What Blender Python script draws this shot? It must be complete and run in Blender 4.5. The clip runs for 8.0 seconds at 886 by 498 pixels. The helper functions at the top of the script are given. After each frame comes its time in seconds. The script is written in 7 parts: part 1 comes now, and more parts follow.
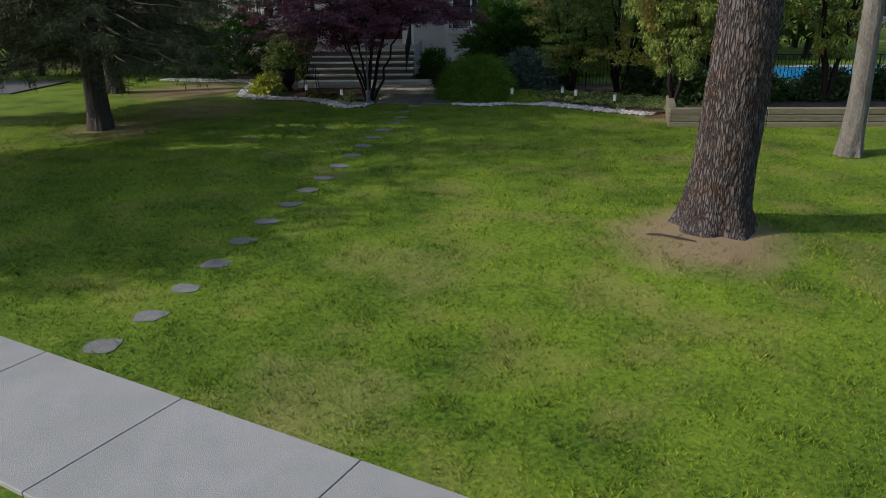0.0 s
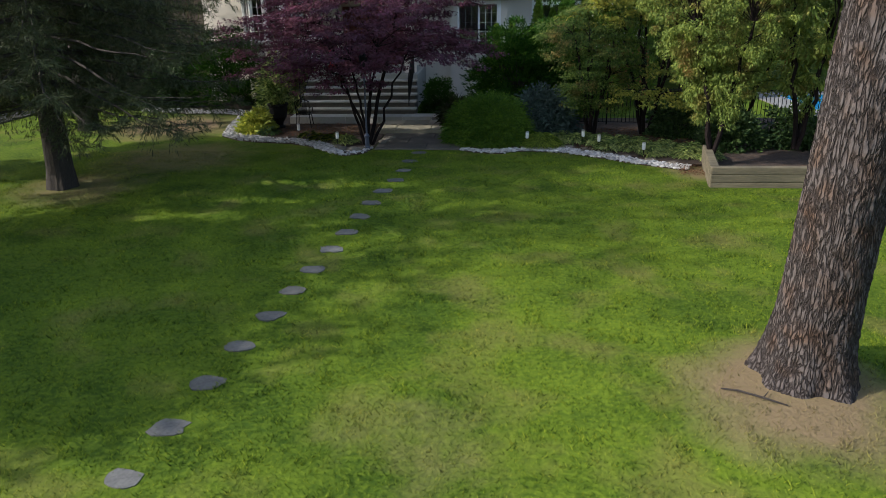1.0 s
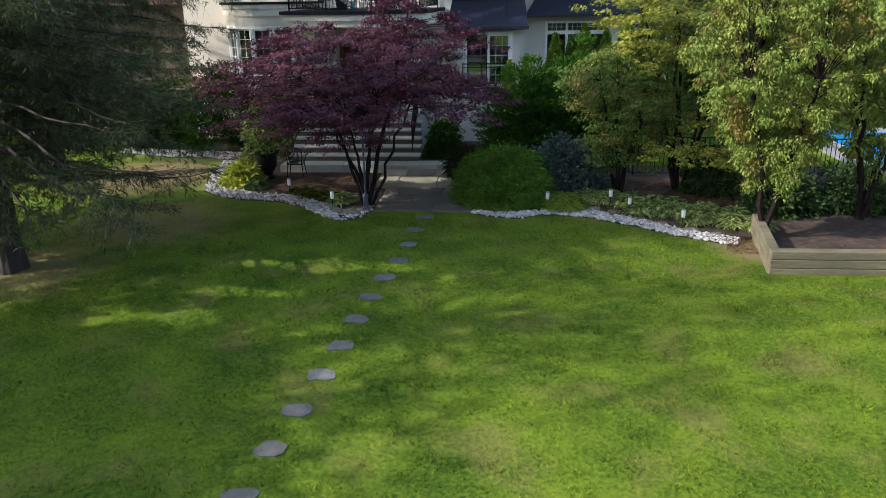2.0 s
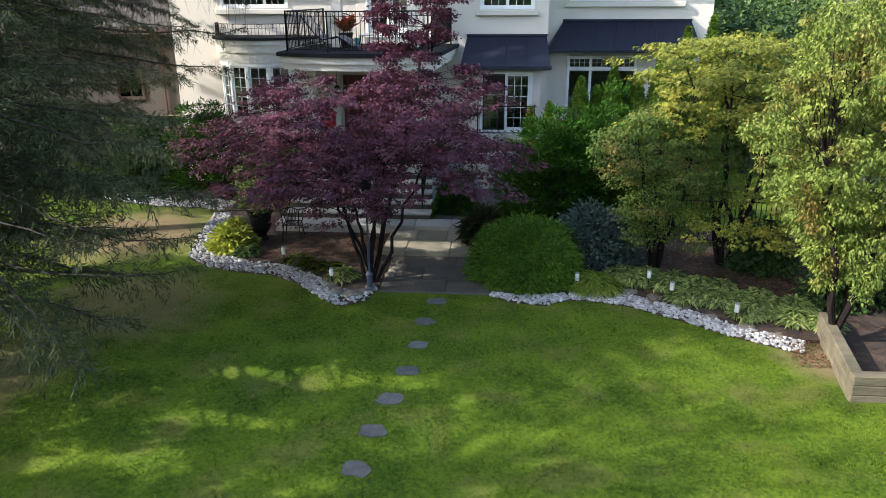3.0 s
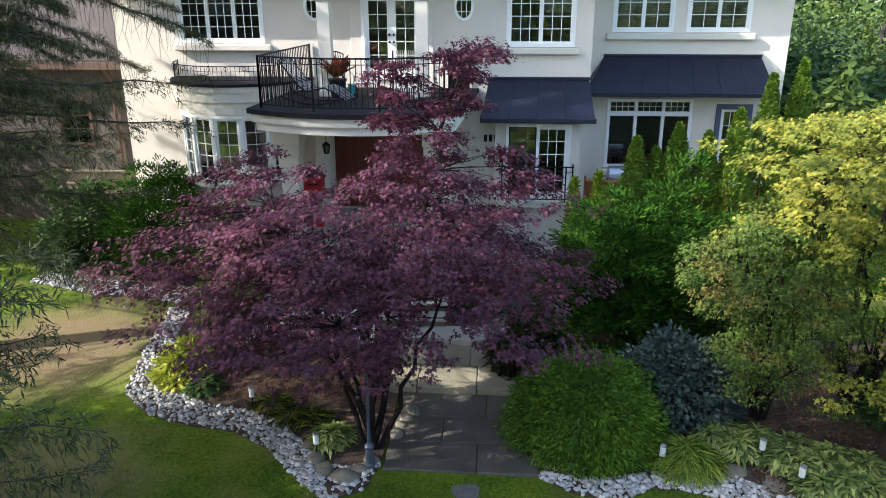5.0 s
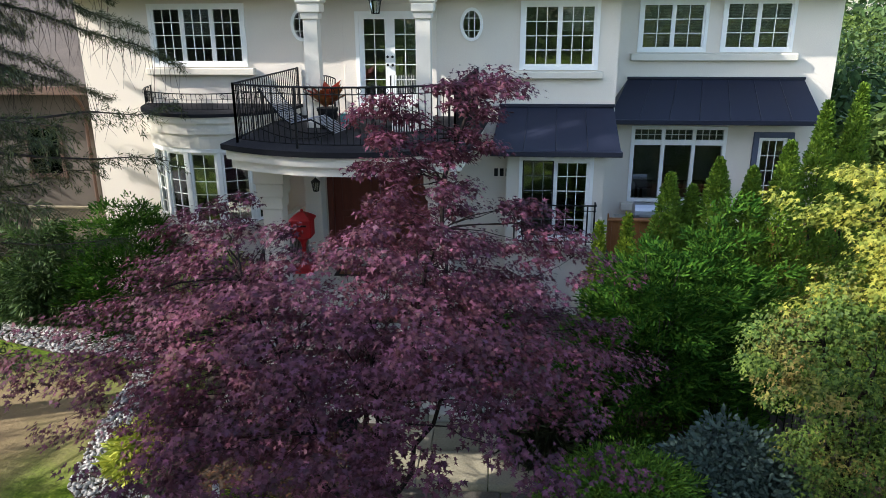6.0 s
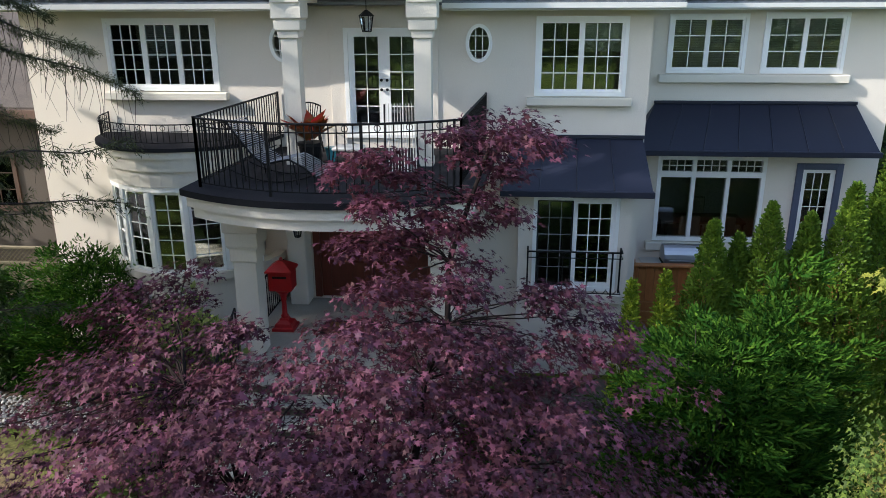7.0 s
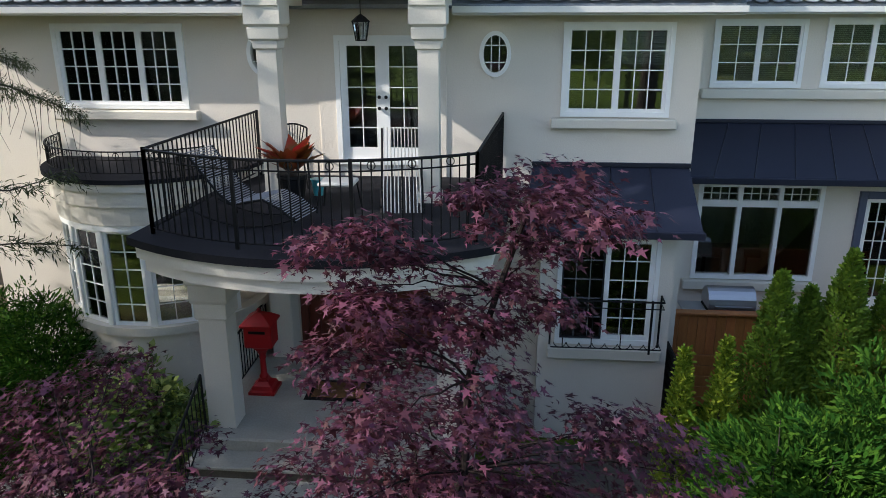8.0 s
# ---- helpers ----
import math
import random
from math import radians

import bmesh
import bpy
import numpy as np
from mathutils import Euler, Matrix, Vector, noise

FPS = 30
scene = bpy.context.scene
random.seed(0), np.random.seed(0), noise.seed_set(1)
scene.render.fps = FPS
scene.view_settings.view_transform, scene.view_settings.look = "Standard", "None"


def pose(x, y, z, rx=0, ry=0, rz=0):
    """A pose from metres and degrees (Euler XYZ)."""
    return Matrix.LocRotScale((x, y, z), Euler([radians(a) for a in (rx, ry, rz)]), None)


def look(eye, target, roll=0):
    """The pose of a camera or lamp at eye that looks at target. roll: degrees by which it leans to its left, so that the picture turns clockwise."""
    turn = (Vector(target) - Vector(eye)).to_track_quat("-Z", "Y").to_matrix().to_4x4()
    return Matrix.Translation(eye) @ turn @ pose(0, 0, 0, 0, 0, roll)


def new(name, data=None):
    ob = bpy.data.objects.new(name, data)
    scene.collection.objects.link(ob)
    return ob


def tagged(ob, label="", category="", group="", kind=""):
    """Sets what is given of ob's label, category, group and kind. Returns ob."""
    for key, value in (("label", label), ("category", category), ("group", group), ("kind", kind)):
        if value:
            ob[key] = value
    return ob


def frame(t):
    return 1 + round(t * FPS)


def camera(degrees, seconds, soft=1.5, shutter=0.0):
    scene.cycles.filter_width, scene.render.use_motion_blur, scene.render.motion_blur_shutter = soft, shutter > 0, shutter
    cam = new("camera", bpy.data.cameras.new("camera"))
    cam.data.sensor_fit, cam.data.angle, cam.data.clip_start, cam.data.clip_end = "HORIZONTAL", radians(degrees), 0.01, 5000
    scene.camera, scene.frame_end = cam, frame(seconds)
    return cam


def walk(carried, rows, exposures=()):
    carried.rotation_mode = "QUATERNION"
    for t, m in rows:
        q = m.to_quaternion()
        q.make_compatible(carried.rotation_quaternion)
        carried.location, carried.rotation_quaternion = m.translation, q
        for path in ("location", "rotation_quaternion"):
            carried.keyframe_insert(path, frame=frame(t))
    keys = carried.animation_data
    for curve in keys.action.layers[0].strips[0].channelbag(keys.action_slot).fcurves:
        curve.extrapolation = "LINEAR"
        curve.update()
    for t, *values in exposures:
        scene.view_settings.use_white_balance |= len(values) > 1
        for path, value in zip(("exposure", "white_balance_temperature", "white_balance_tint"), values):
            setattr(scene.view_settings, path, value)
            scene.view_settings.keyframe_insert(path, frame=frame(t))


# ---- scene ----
cam = camera(62.0, 8.0, soft=0.8)
PATH = [
    (0, (4.392, -8.428, 3.243), (4.251, -6.544, 2.588), -0.8),
    (0.5, (4.206, -7.066, 3.756), (4.065, -5.184, 3.096), -0.8),
    (1, (4.03, -5.656, 4.189), (3.887, -3.774, 3.525), -0.8),
    (1.5, (3.827, -4.211, 4.653), (3.683, -2.33, 3.989), -0.9),
    (1.7, (3.745, -3.637, 4.799), (3.602, -1.755, 4.139), -0.9),
    (2.8, (3.284, -0.647, 5.854), (3.132, 1.238, 5.203), -0.4),
    (3, (3.214, -0.12, 6.062), (3.059, 1.764, 5.41), -0.3),
    (3.5, (2.991, 1.231, 6.445), (2.836, 3.115, 5.792), -0.4),
    (4, (2.787, 2.522, 6.689), (2.632, 4.406, 6.036), -0.4),
    (4.5, (2.558, 3.768, 6.798), (2.408, 5.652, 6.143), -0.3),
    (4.7, (2.395, 4.275, 6.878), (2.259, 6.156, 6.214), -0.1),
    (6, (2.114, 7.319, 6.979), (1.957, 9.211, 6.351), -0.3),
    (6.5, (1.97, 8.53, 7.106), (1.816, 10.424, 6.483), -0.3),
    (7, (1.844, 9.722, 7.174), (1.691, 11.618, 6.557), -0.2),
    (7.5, (1.713, 10.916, 7.165), (1.558, 12.815, 6.556), -0.2),
    (8, (1.568, 12.026, 7.221), (1.407, 13.922, 6.607), -0.1),
]
walk(cam, [(t, look(eye, target, roll)) for t, eye, target, roll in PATH],
     [(0.0, 0.62), (1.5, 1.15), (3.0, 1.72), (4.5, 1.92), (6.5, 1.58), (8.0, 1.24)])

# ---- light ----
SUN_AZ, SUN_EL = radians(18.0), radians(32.0)   # the sun comes from -x, a little from -y
world = bpy.data.worlds.new("sky_world")
scene.world = world
world.use_nodes = True
wn = world.node_tree.nodes
sky = wn.new("ShaderNodeTexSky")
sky.sky_type = "NISHITA"
sky.sun_disc = False
sky.sun_elevation = SUN_EL
sky.dust_density = 1.6
sky.ozone_density = 0.4
sky.sun_rotation = radians(270.0) - SUN_AZ
wn["Background"].inputs["Strength"].default_value = 0.15
world.node_tree.links.new(sky.outputs[0], wn["Background"].inputs[0])
sun_lamp = bpy.data.lights.new("sun", "SUN")
sun_lamp.energy, sun_lamp.angle, sun_lamp.color = 2.8, radians(0.6), (1.0, 0.955, 0.90)
sun_ob = new("sun", sun_lamp)
SUN_WAY = Vector((math.cos(SUN_AZ) * math.cos(SUN_EL), math.sin(SUN_AZ) * math.cos(SUN_EL), -math.sin(SUN_EL)))
sun_ob.matrix_world = Matrix.Translation((-30, -20, 30)) @ SUN_WAY.to_track_quat("-Z", "Y").to_matrix().to_4x4()


# ---- materials ----
def material(name, base, second=None, rough=0.8, grain=60.0, blotch=1.2, amount=0.5, bump=0.2, metal=0.0, per_object=0.0, per_island=0.0, translucent=0.0, spec=0.5, stretch=(1, 1, 1), third=None, third_scale=0.4, third_range=(0.52, 0.68)):
    m = bpy.data.materials.new(name)
    m.use_nodes = True
    nt = m.node_tree
    n, l = nt.nodes, nt.links
    b = n["Principled BSDF"]
    b.inputs["Roughness"].default_value = rough
    b.inputs["Metallic"].default_value = metal
    b.inputs["Specular IOR Level"].default_value = spec
    second = second or tuple(c * 0.65 for c in base)
    tc = n.new("ShaderNodeTexCoord")
    mp = n.new("ShaderNodeMapping")
    mp.inputs["Scale"].default_value = stretch
    l.new(tc.outputs["Object"], mp.inputs[0])
    n1, n2 = n.new("ShaderNodeTexNoise"), n.new("ShaderNodeTexNoise")
    n1.inputs["Scale"].default_value, n1.inputs["Detail"].default_value = grain, 4
    n2.inputs["Scale"].default_value, n2.inputs["Detail"].default_value = blotch, 5
    l.new(mp.outputs[0], n1.inputs["Vector"])
    l.new(mp.outputs[0], n2.inputs["Vector"])
    add = n.new("ShaderNodeMath")
    add.operation = "MULTIPLY_ADD"
    add.inputs[1].default_value = 0.5
    l.new(n1.outputs[0], add.inputs[0])
    half = n.new("ShaderNodeMath")
    half.operation = "MULTIPLY"
    half.inputs[1].default_value = 0.5
    l.new(n2.outputs[0], half.inputs[0])
    l.new(half.outputs[0], add.inputs[2])
    ramp = n.new("ShaderNodeMapRange")
    ramp.inputs["From Min"].default_value, ramp.inputs["From Max"].default_value = 0.5 - 0.22 / max(amount, 0.05) * 0.5, 0.5 + 0.22 / max(amount, 0.05) * 0.5
    l.new(add.outputs[0], ramp.inputs["Value"])
    mix = n.new("ShaderNodeMix")
    mix.data_type = "RGBA"
    mix.inputs["A"].default_value = (*second, 1)
    mix.inputs["B"].default_value = (*base, 1)
    l.new(ramp.outputs[0], mix.inputs["Factor"])
    colour = mix.outputs["Result"]
    if third:
        n3 = n.new("ShaderNodeTexNoise")
        n3.inputs["Scale"].default_value, n3.inputs["Detail"].default_value = third_scale, 6
        l.new(mp.outputs[0], n3.inputs["Vector"])
        r3 = n.new("ShaderNodeMapRange")
        r3.inputs["From Min"].default_value, r3.inputs["From Max"].default_value = third_range
        l.new(n3.outputs[0], r3.inputs["Value"])
        m3 = n.new("ShaderNodeMix")
        m3.data_type = "RGBA"
        m3.inputs["B"].default_value = (*third, 1)
        l.new(r3.outputs[0], m3.inputs["Factor"])
        l.new(colour, m3.inputs["A"])
        colour = m3.outputs["Result"]
    for amount_random, node, out in ((per_object, "ShaderNodeObjectInfo", "Random"), (per_island, "ShaderNodeNewGeometry", "Random Per Island")):
        if amount_random:
            info = n.new(node)
            hsv = n.new("ShaderNodeHueSaturation")
            rng = n.new("ShaderNodeMapRange")
            rng.inputs["To Min"].default_value, rng.inputs["To Max"].default_value = 1 - amount_random, 1 + amount_random
            l.new(info.outputs[out], rng.inputs["Value"])
            l.new(rng.outputs[0], hsv.inputs["Value"])
            hue = n.new("ShaderNodeMapRange")
            hue.inputs["To Min"].default_value, hue.inputs["To Max"].default_value = 0.5 + 0.05 * amount_random, 0.5 - 0.05 * amount_random
            l.new(info.outputs[out], hue.inputs["Value"])
            l.new(hue.outputs[0], hsv.inputs["Hue"])
            l.new(colour, hsv.inputs["Color"])
            colour = hsv.outputs[0]
    l.new(colour, b.inputs["Base Color"])
    if bump:
        bp = n.new("ShaderNodeBump")
        bp.inputs["Strength"].default_value = bump
        bp.inputs["Distance"].default_value = 0.02
        l.new(n1.outputs[0], bp.inputs["Height"])
        l.new(bp.outputs[0], b.inputs["Normal"])
    if translucent:
        tr = n.new("ShaderNodeBsdfTranslucent")
        l.new(colour, tr.inputs["Color"])
        ms = n.new("ShaderNodeMixShader")
        ms.inputs[0].default_value = translucent
        l.new(b.outputs[0], ms.inputs[1])
        l.new(tr.outputs[0], ms.inputs[2])
        l.new(ms.outputs[0], n["Material Output"].inputs[0])
    return m


def glass_material(name, tint=(0.78, 0.82, 0.82)):
    m = bpy.data.materials.new(name)
    m.use_nodes = True
    n, l = m.node_tree.nodes, m.node_tree.links
    gl, tr, mx, fr = n.new("ShaderNodeBsdfGlossy"), n.new("ShaderNodeBsdfTransparent"), n.new("ShaderNodeMixShader"), n.new("ShaderNodeFresnel")
    gl.inputs["Roughness"].default_value = 0.02
    tr.inputs[0].default_value = (*tint, 1)
    fr.inputs[0].default_value = 2.25
    l.new(fr.outputs[0], mx.inputs[0])
    l.new(tr.outputs[0], mx.inputs[1])
    l.new(gl.outputs[0], mx.inputs[2])
    l.new(mx.outputs[0], n["Material Output"].inputs[0])
    return m


STUCCO = material("stucco", (0.745, 0.685, 0.605), (0.67, 0.612, 0.535), 0.92, 45, 0.5, 0.45, 0.25, spec=0.2)
CREAM = material("cream_moulding", (0.70, 0.66, 0.58), (0.6, 0.56, 0.48), 0.85, 50, 0.8, 0.45, 0.12, spec=0.2)
WHITE = material("white_vinyl", (0.88, 0.88, 0.86), (0.82, 0.82, 0.80), 0.45, 40, 1.5, 0.4, 0.02)
BLACK_IRON = material("black_iron", (0.006, 0.006, 0.007), (0.010, 0.010, 0.010), 0.55, 80, 5, 0.5, 0.1, spec=0.2)
NAVY_METAL = material("navy_metal_roof", (0.011, 0.013, 0.027), (0.016, 0.019, 0.035), 0.38, 30, 0.7, 0.5, 0.03, spec=0.4)
MEMBRANE = material("dark_roof_membrane", (0.010, 0.010, 0.013), (0.022, 0.022, 0.026), 0.8, 60, 1.2, 0.6, 0.15, spec=0.12)
SLATE = material("grey_slate", (0.22, 0.24, 0.27), (0.14, 0.15, 0.17), 0.7, 50, 3, 0.6, 0.3, per_object=0.2)
DARK_ROOM = material("dim_interior", (0.62, 0.60, 0.56), (0.46, 0.44, 0.40), 0.9, 8, 1, 0.5, 0.0)
GLASS = glass_material("window_glass")
BLIND = material("white_blind", (0.8, 0.8, 0.74), (0.68, 0.68, 0.62), 0.7, 30, 1, 0.4, 0.02)
CURTAIN = material("pale_curtain", (0.6, 0.58, 0.52), (0.45, 0.43, 0.38), 0.9, 20, 2, 0.5, 0.1)
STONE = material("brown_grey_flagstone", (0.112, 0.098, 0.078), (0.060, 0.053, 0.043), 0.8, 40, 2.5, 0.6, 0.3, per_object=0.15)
PAVER = material("grey_paver", (0.135, 0.134, 0.126), (0.080, 0.080, 0.076), 0.85, 30, 7, 0.7, 0.4, per_object=0.25)
# paler than the lower flags: sunshine on the walk's upper level, put into colour
SUNLIT_FLAG = material("sunlit_sandy_flagstone", (0.32, 0.285, 0.20), (0.20, 0.178, 0.125), 0.9, 30, 2.0, 0.6, 0.3, per_object=0.2)
LIMESTONE = material("pale_limestone", (0.40, 0.39, 0.345), (0.29, 0.28, 0.245), 0.85, 35, 1.6, 0.55, 0.2, per_object=0.1)
CONCRETE = material("concrete_walk", (0.235, 0.235, 0.225), (0.17, 0.172, 0.165), 0.9, 90, 1.5, 0.6, 0.3, per_object=0.05, third=(0.22, 0.22, 0.215), third_scale=2.2)
ASPHALT = material("asphalt", (0.06, 0.06, 0.062), (0.045, 0.045, 0.046), 0.9, 80, 1, 0.5, 0.3)
PEBBLE = material("white_river_pebble", (0.42, 0.41, 0.39), (0.25, 0.245, 0.24), 0.8, 30, 9, 0.6, 0.2, per_object=0.38, per_island=0.38)


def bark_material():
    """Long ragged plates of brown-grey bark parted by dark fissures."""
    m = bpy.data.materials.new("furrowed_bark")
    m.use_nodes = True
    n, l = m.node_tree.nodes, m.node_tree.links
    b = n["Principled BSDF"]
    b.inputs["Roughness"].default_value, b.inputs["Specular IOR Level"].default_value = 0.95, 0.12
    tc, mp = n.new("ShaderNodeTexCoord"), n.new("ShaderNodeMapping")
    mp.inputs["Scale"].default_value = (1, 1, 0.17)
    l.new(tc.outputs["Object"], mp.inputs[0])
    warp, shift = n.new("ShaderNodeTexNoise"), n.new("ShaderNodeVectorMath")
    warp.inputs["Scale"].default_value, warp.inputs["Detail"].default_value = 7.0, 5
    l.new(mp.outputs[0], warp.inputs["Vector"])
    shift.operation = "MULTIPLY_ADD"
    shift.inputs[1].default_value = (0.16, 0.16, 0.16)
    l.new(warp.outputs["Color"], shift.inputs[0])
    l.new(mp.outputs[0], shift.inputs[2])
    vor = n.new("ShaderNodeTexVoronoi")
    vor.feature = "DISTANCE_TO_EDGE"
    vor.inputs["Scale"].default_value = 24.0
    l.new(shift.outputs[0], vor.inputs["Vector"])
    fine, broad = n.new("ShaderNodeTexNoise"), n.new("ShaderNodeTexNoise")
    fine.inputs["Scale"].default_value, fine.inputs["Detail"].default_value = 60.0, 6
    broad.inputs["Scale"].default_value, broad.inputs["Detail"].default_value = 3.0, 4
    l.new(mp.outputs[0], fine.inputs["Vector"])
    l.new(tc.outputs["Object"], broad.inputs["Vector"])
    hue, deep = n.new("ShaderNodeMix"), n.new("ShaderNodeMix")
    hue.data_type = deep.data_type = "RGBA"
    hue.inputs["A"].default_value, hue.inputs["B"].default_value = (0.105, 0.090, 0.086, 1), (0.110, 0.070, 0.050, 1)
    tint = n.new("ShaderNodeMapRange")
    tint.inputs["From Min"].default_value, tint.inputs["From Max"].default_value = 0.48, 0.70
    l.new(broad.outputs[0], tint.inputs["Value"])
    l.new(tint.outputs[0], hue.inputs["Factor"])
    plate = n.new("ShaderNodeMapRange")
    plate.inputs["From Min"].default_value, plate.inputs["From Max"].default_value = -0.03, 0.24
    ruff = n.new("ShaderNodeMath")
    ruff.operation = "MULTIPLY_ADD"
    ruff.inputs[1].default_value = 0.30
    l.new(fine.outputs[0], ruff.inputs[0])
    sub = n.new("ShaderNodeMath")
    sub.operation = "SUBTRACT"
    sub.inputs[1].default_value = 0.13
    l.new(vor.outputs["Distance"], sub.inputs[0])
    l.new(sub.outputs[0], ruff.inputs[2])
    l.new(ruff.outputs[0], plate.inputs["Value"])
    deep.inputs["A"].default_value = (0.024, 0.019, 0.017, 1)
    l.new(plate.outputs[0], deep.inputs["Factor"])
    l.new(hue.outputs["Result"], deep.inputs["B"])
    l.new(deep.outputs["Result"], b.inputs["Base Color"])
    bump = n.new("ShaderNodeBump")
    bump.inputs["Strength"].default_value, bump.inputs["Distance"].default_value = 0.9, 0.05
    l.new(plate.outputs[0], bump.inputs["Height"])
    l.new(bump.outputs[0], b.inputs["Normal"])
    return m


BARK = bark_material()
GREY_BARK = material("pale_grey_bark", (0.155, 0.14, 0.12), (0.06, 0.054, 0.046), 0.95, 22, 3.5, 0.8, 0.9, stretch=(2, 2, 0.6))
MAPLE_BARK = material("maple_bark", (0.022, 0.016, 0.015), (0.012, 0.009, 0.009), 0.95, 20, 4, 0.7, 0.6, spec=0.1)
DARK_BARK = material("dark_bark", (0.045, 0.036, 0.03), (0.022, 0.018, 0.016), 0.95, 20, 4, 0.7, 0.6, stretch=(2, 2, 0.5))
WEATHERED = material("weathered_timber", (0.185, 0.158, 0.10), (0.085, 0.074, 0.046), 0.9, 18, 1.5, 0.6, 0.4, stretch=(0.3, 3, 3), per_object=0.15)
CEDAR_WOOD = material("stained_cedar", (0.40, 0.155, 0.045), (0.26, 0.095, 0.03), 0.55, 20, 2, 0.6, 0.2, stretch=(3, 3, 0.4), per_object=0.12)
MULCH = material("brown_mulch", (0.064, 0.041, 0.028), (0.030, 0.020, 0.015), 0.95, 30, 3, 0.8, 0.8, third=(0.095, 0.058, 0.036), third_scale=5)
RED_DOOR = material("mahogany_door", (0.16, 0.035, 0.018), (0.09, 0.02, 0.012), 0.4, 14, 2, 0.6, 0.1, stretch=(4, 4, 0.4))
RED_PAINT = material("red_cast_iron_paint", (0.42, 0.008, 0.012), (0.32, 0.006, 0.01), 0.4, 30, 3, 0.4, 0.05)
STEEL = material("brushed_steel", (0.5, 0.5, 0.52), (0.4, 0.4, 0.42), 0.3, 40, 2, 0.4, 0.05, metal=0.9, stretch=(0.3, 4, 4))
BLUE_TRIM = material("slate_blue_trim", (0.085, 0.10, 0.16), (0.07, 0.085, 0.14), 0.5, 40, 2, 0.4, 0.05)


def leaf_material(name, base, second, var=0.35, translucent=0.3, rough=0.6):
    return material(name, base, second, rough, 6, 0.9, 0.8, 0.0, per_island=var, translucent=translucent, spec=0.22)


LEAF_RED = leaf_material("maroon_maple_leaf", (0.145, 0.046, 0.068), (0.062, 0.028, 0.047), 0.5, 0.38)
LEAF_YELLOW = leaf_material("yellow_green_maple_leaf", (0.28, 0.275, 0.042), (0.145, 0.19, 0.03), 0.4, 0.35)
LEAF_GREENMAPLE = material("green_maple_leaf", (0.088, 0.145, 0.022), (0.032, 0.068, 0.011), 0.6, 6, 0.9, 0.8, 0.0, per_island=0.5, translucent=0.3, spec=0.22, third=(0.19, 0.15, 0.04), third_scale=1.3)
LEAF_CEDAR = material("cedar_spray", (0.22, 0.275, 0.055), (0.10, 0.15, 0.03), 0.65, 6, 1.4, 0.9, 0.0, per_island=0.3, translucent=0.2, spec=0.2, third=(0.20, 0.14, 0.04), third_scale=1.6)
LEAF_ARBOR = leaf_material("emerald_cedar_spray", (0.12, 0.21, 0.02), (0.062, 0.12, 0.013), 0.3, 0.2)
LEAF_ARBOR_TIP = leaf_material("bright_cedar_spray", (0.27, 0.36, 0.035), (0.13, 0.21, 0.02), 0.4, 0.3)
LEAF_YEW = material("yew_needles", (0.046, 0.118, 0.012), (0.014, 0.048, 0.006), 0.85, 6, 0.9, 0.8, 0.0, per_island=0.45, translucent=0.12, spec=0.08)
LEAF_GLOBE = leaf_material("globe_shrub_needles", (0.125, 0.24, 0.022), (0.058, 0.135, 0.014), 0.5, 0.2)
LEAF_BLUE = leaf_material("blue_green_shrub_leaf", (0.075, 0.115, 0.10), (0.04, 0.065, 0.055), 0.35, 0.15)
LEAF_SPRUCE = leaf_material("spruce_needles", (0.072, 0.086, 0.032), (0.030, 0.041, 0.016), 0.45, 0.12)
LEAF_HOSTA = leaf_material("hosta_leaf", (0.36, 0.42, 0.15), (0.09, 0.17, 0.03), 0.7, 0.25)
LEAF_DAYLILY = leaf_material("daylily_leaf", (0.36, 0.46, 0.07), (0.17, 0.28, 0.04), 0.5, 0.3)
LEAF_LIME = leaf_material("lime_daylily_leaf", (0.40, 0.42, 0.06), (0.22, 0.27, 0.04), 0.35, 0.3)
LEAF_DARK = leaf_material("dark_shrub_leaf", (0.07, 0.125, 0.035), (0.03, 0.062, 0.02), 0.45, 0.2)


NEEDLE_PATCHES = ((7.3, 1.7, 1.3, 1.0), (-5.6, 10.3, 1.7, 0.5), (-4.6, 13.4, 2.2, 0.5), (-6.6, 18.2, 2.5, 0.85), (8.9, 11.9, 0.9, 0.8), (3.2, 1.2, 1.4, 0.05), (2.6, -2.3, 1.6, 0.08))


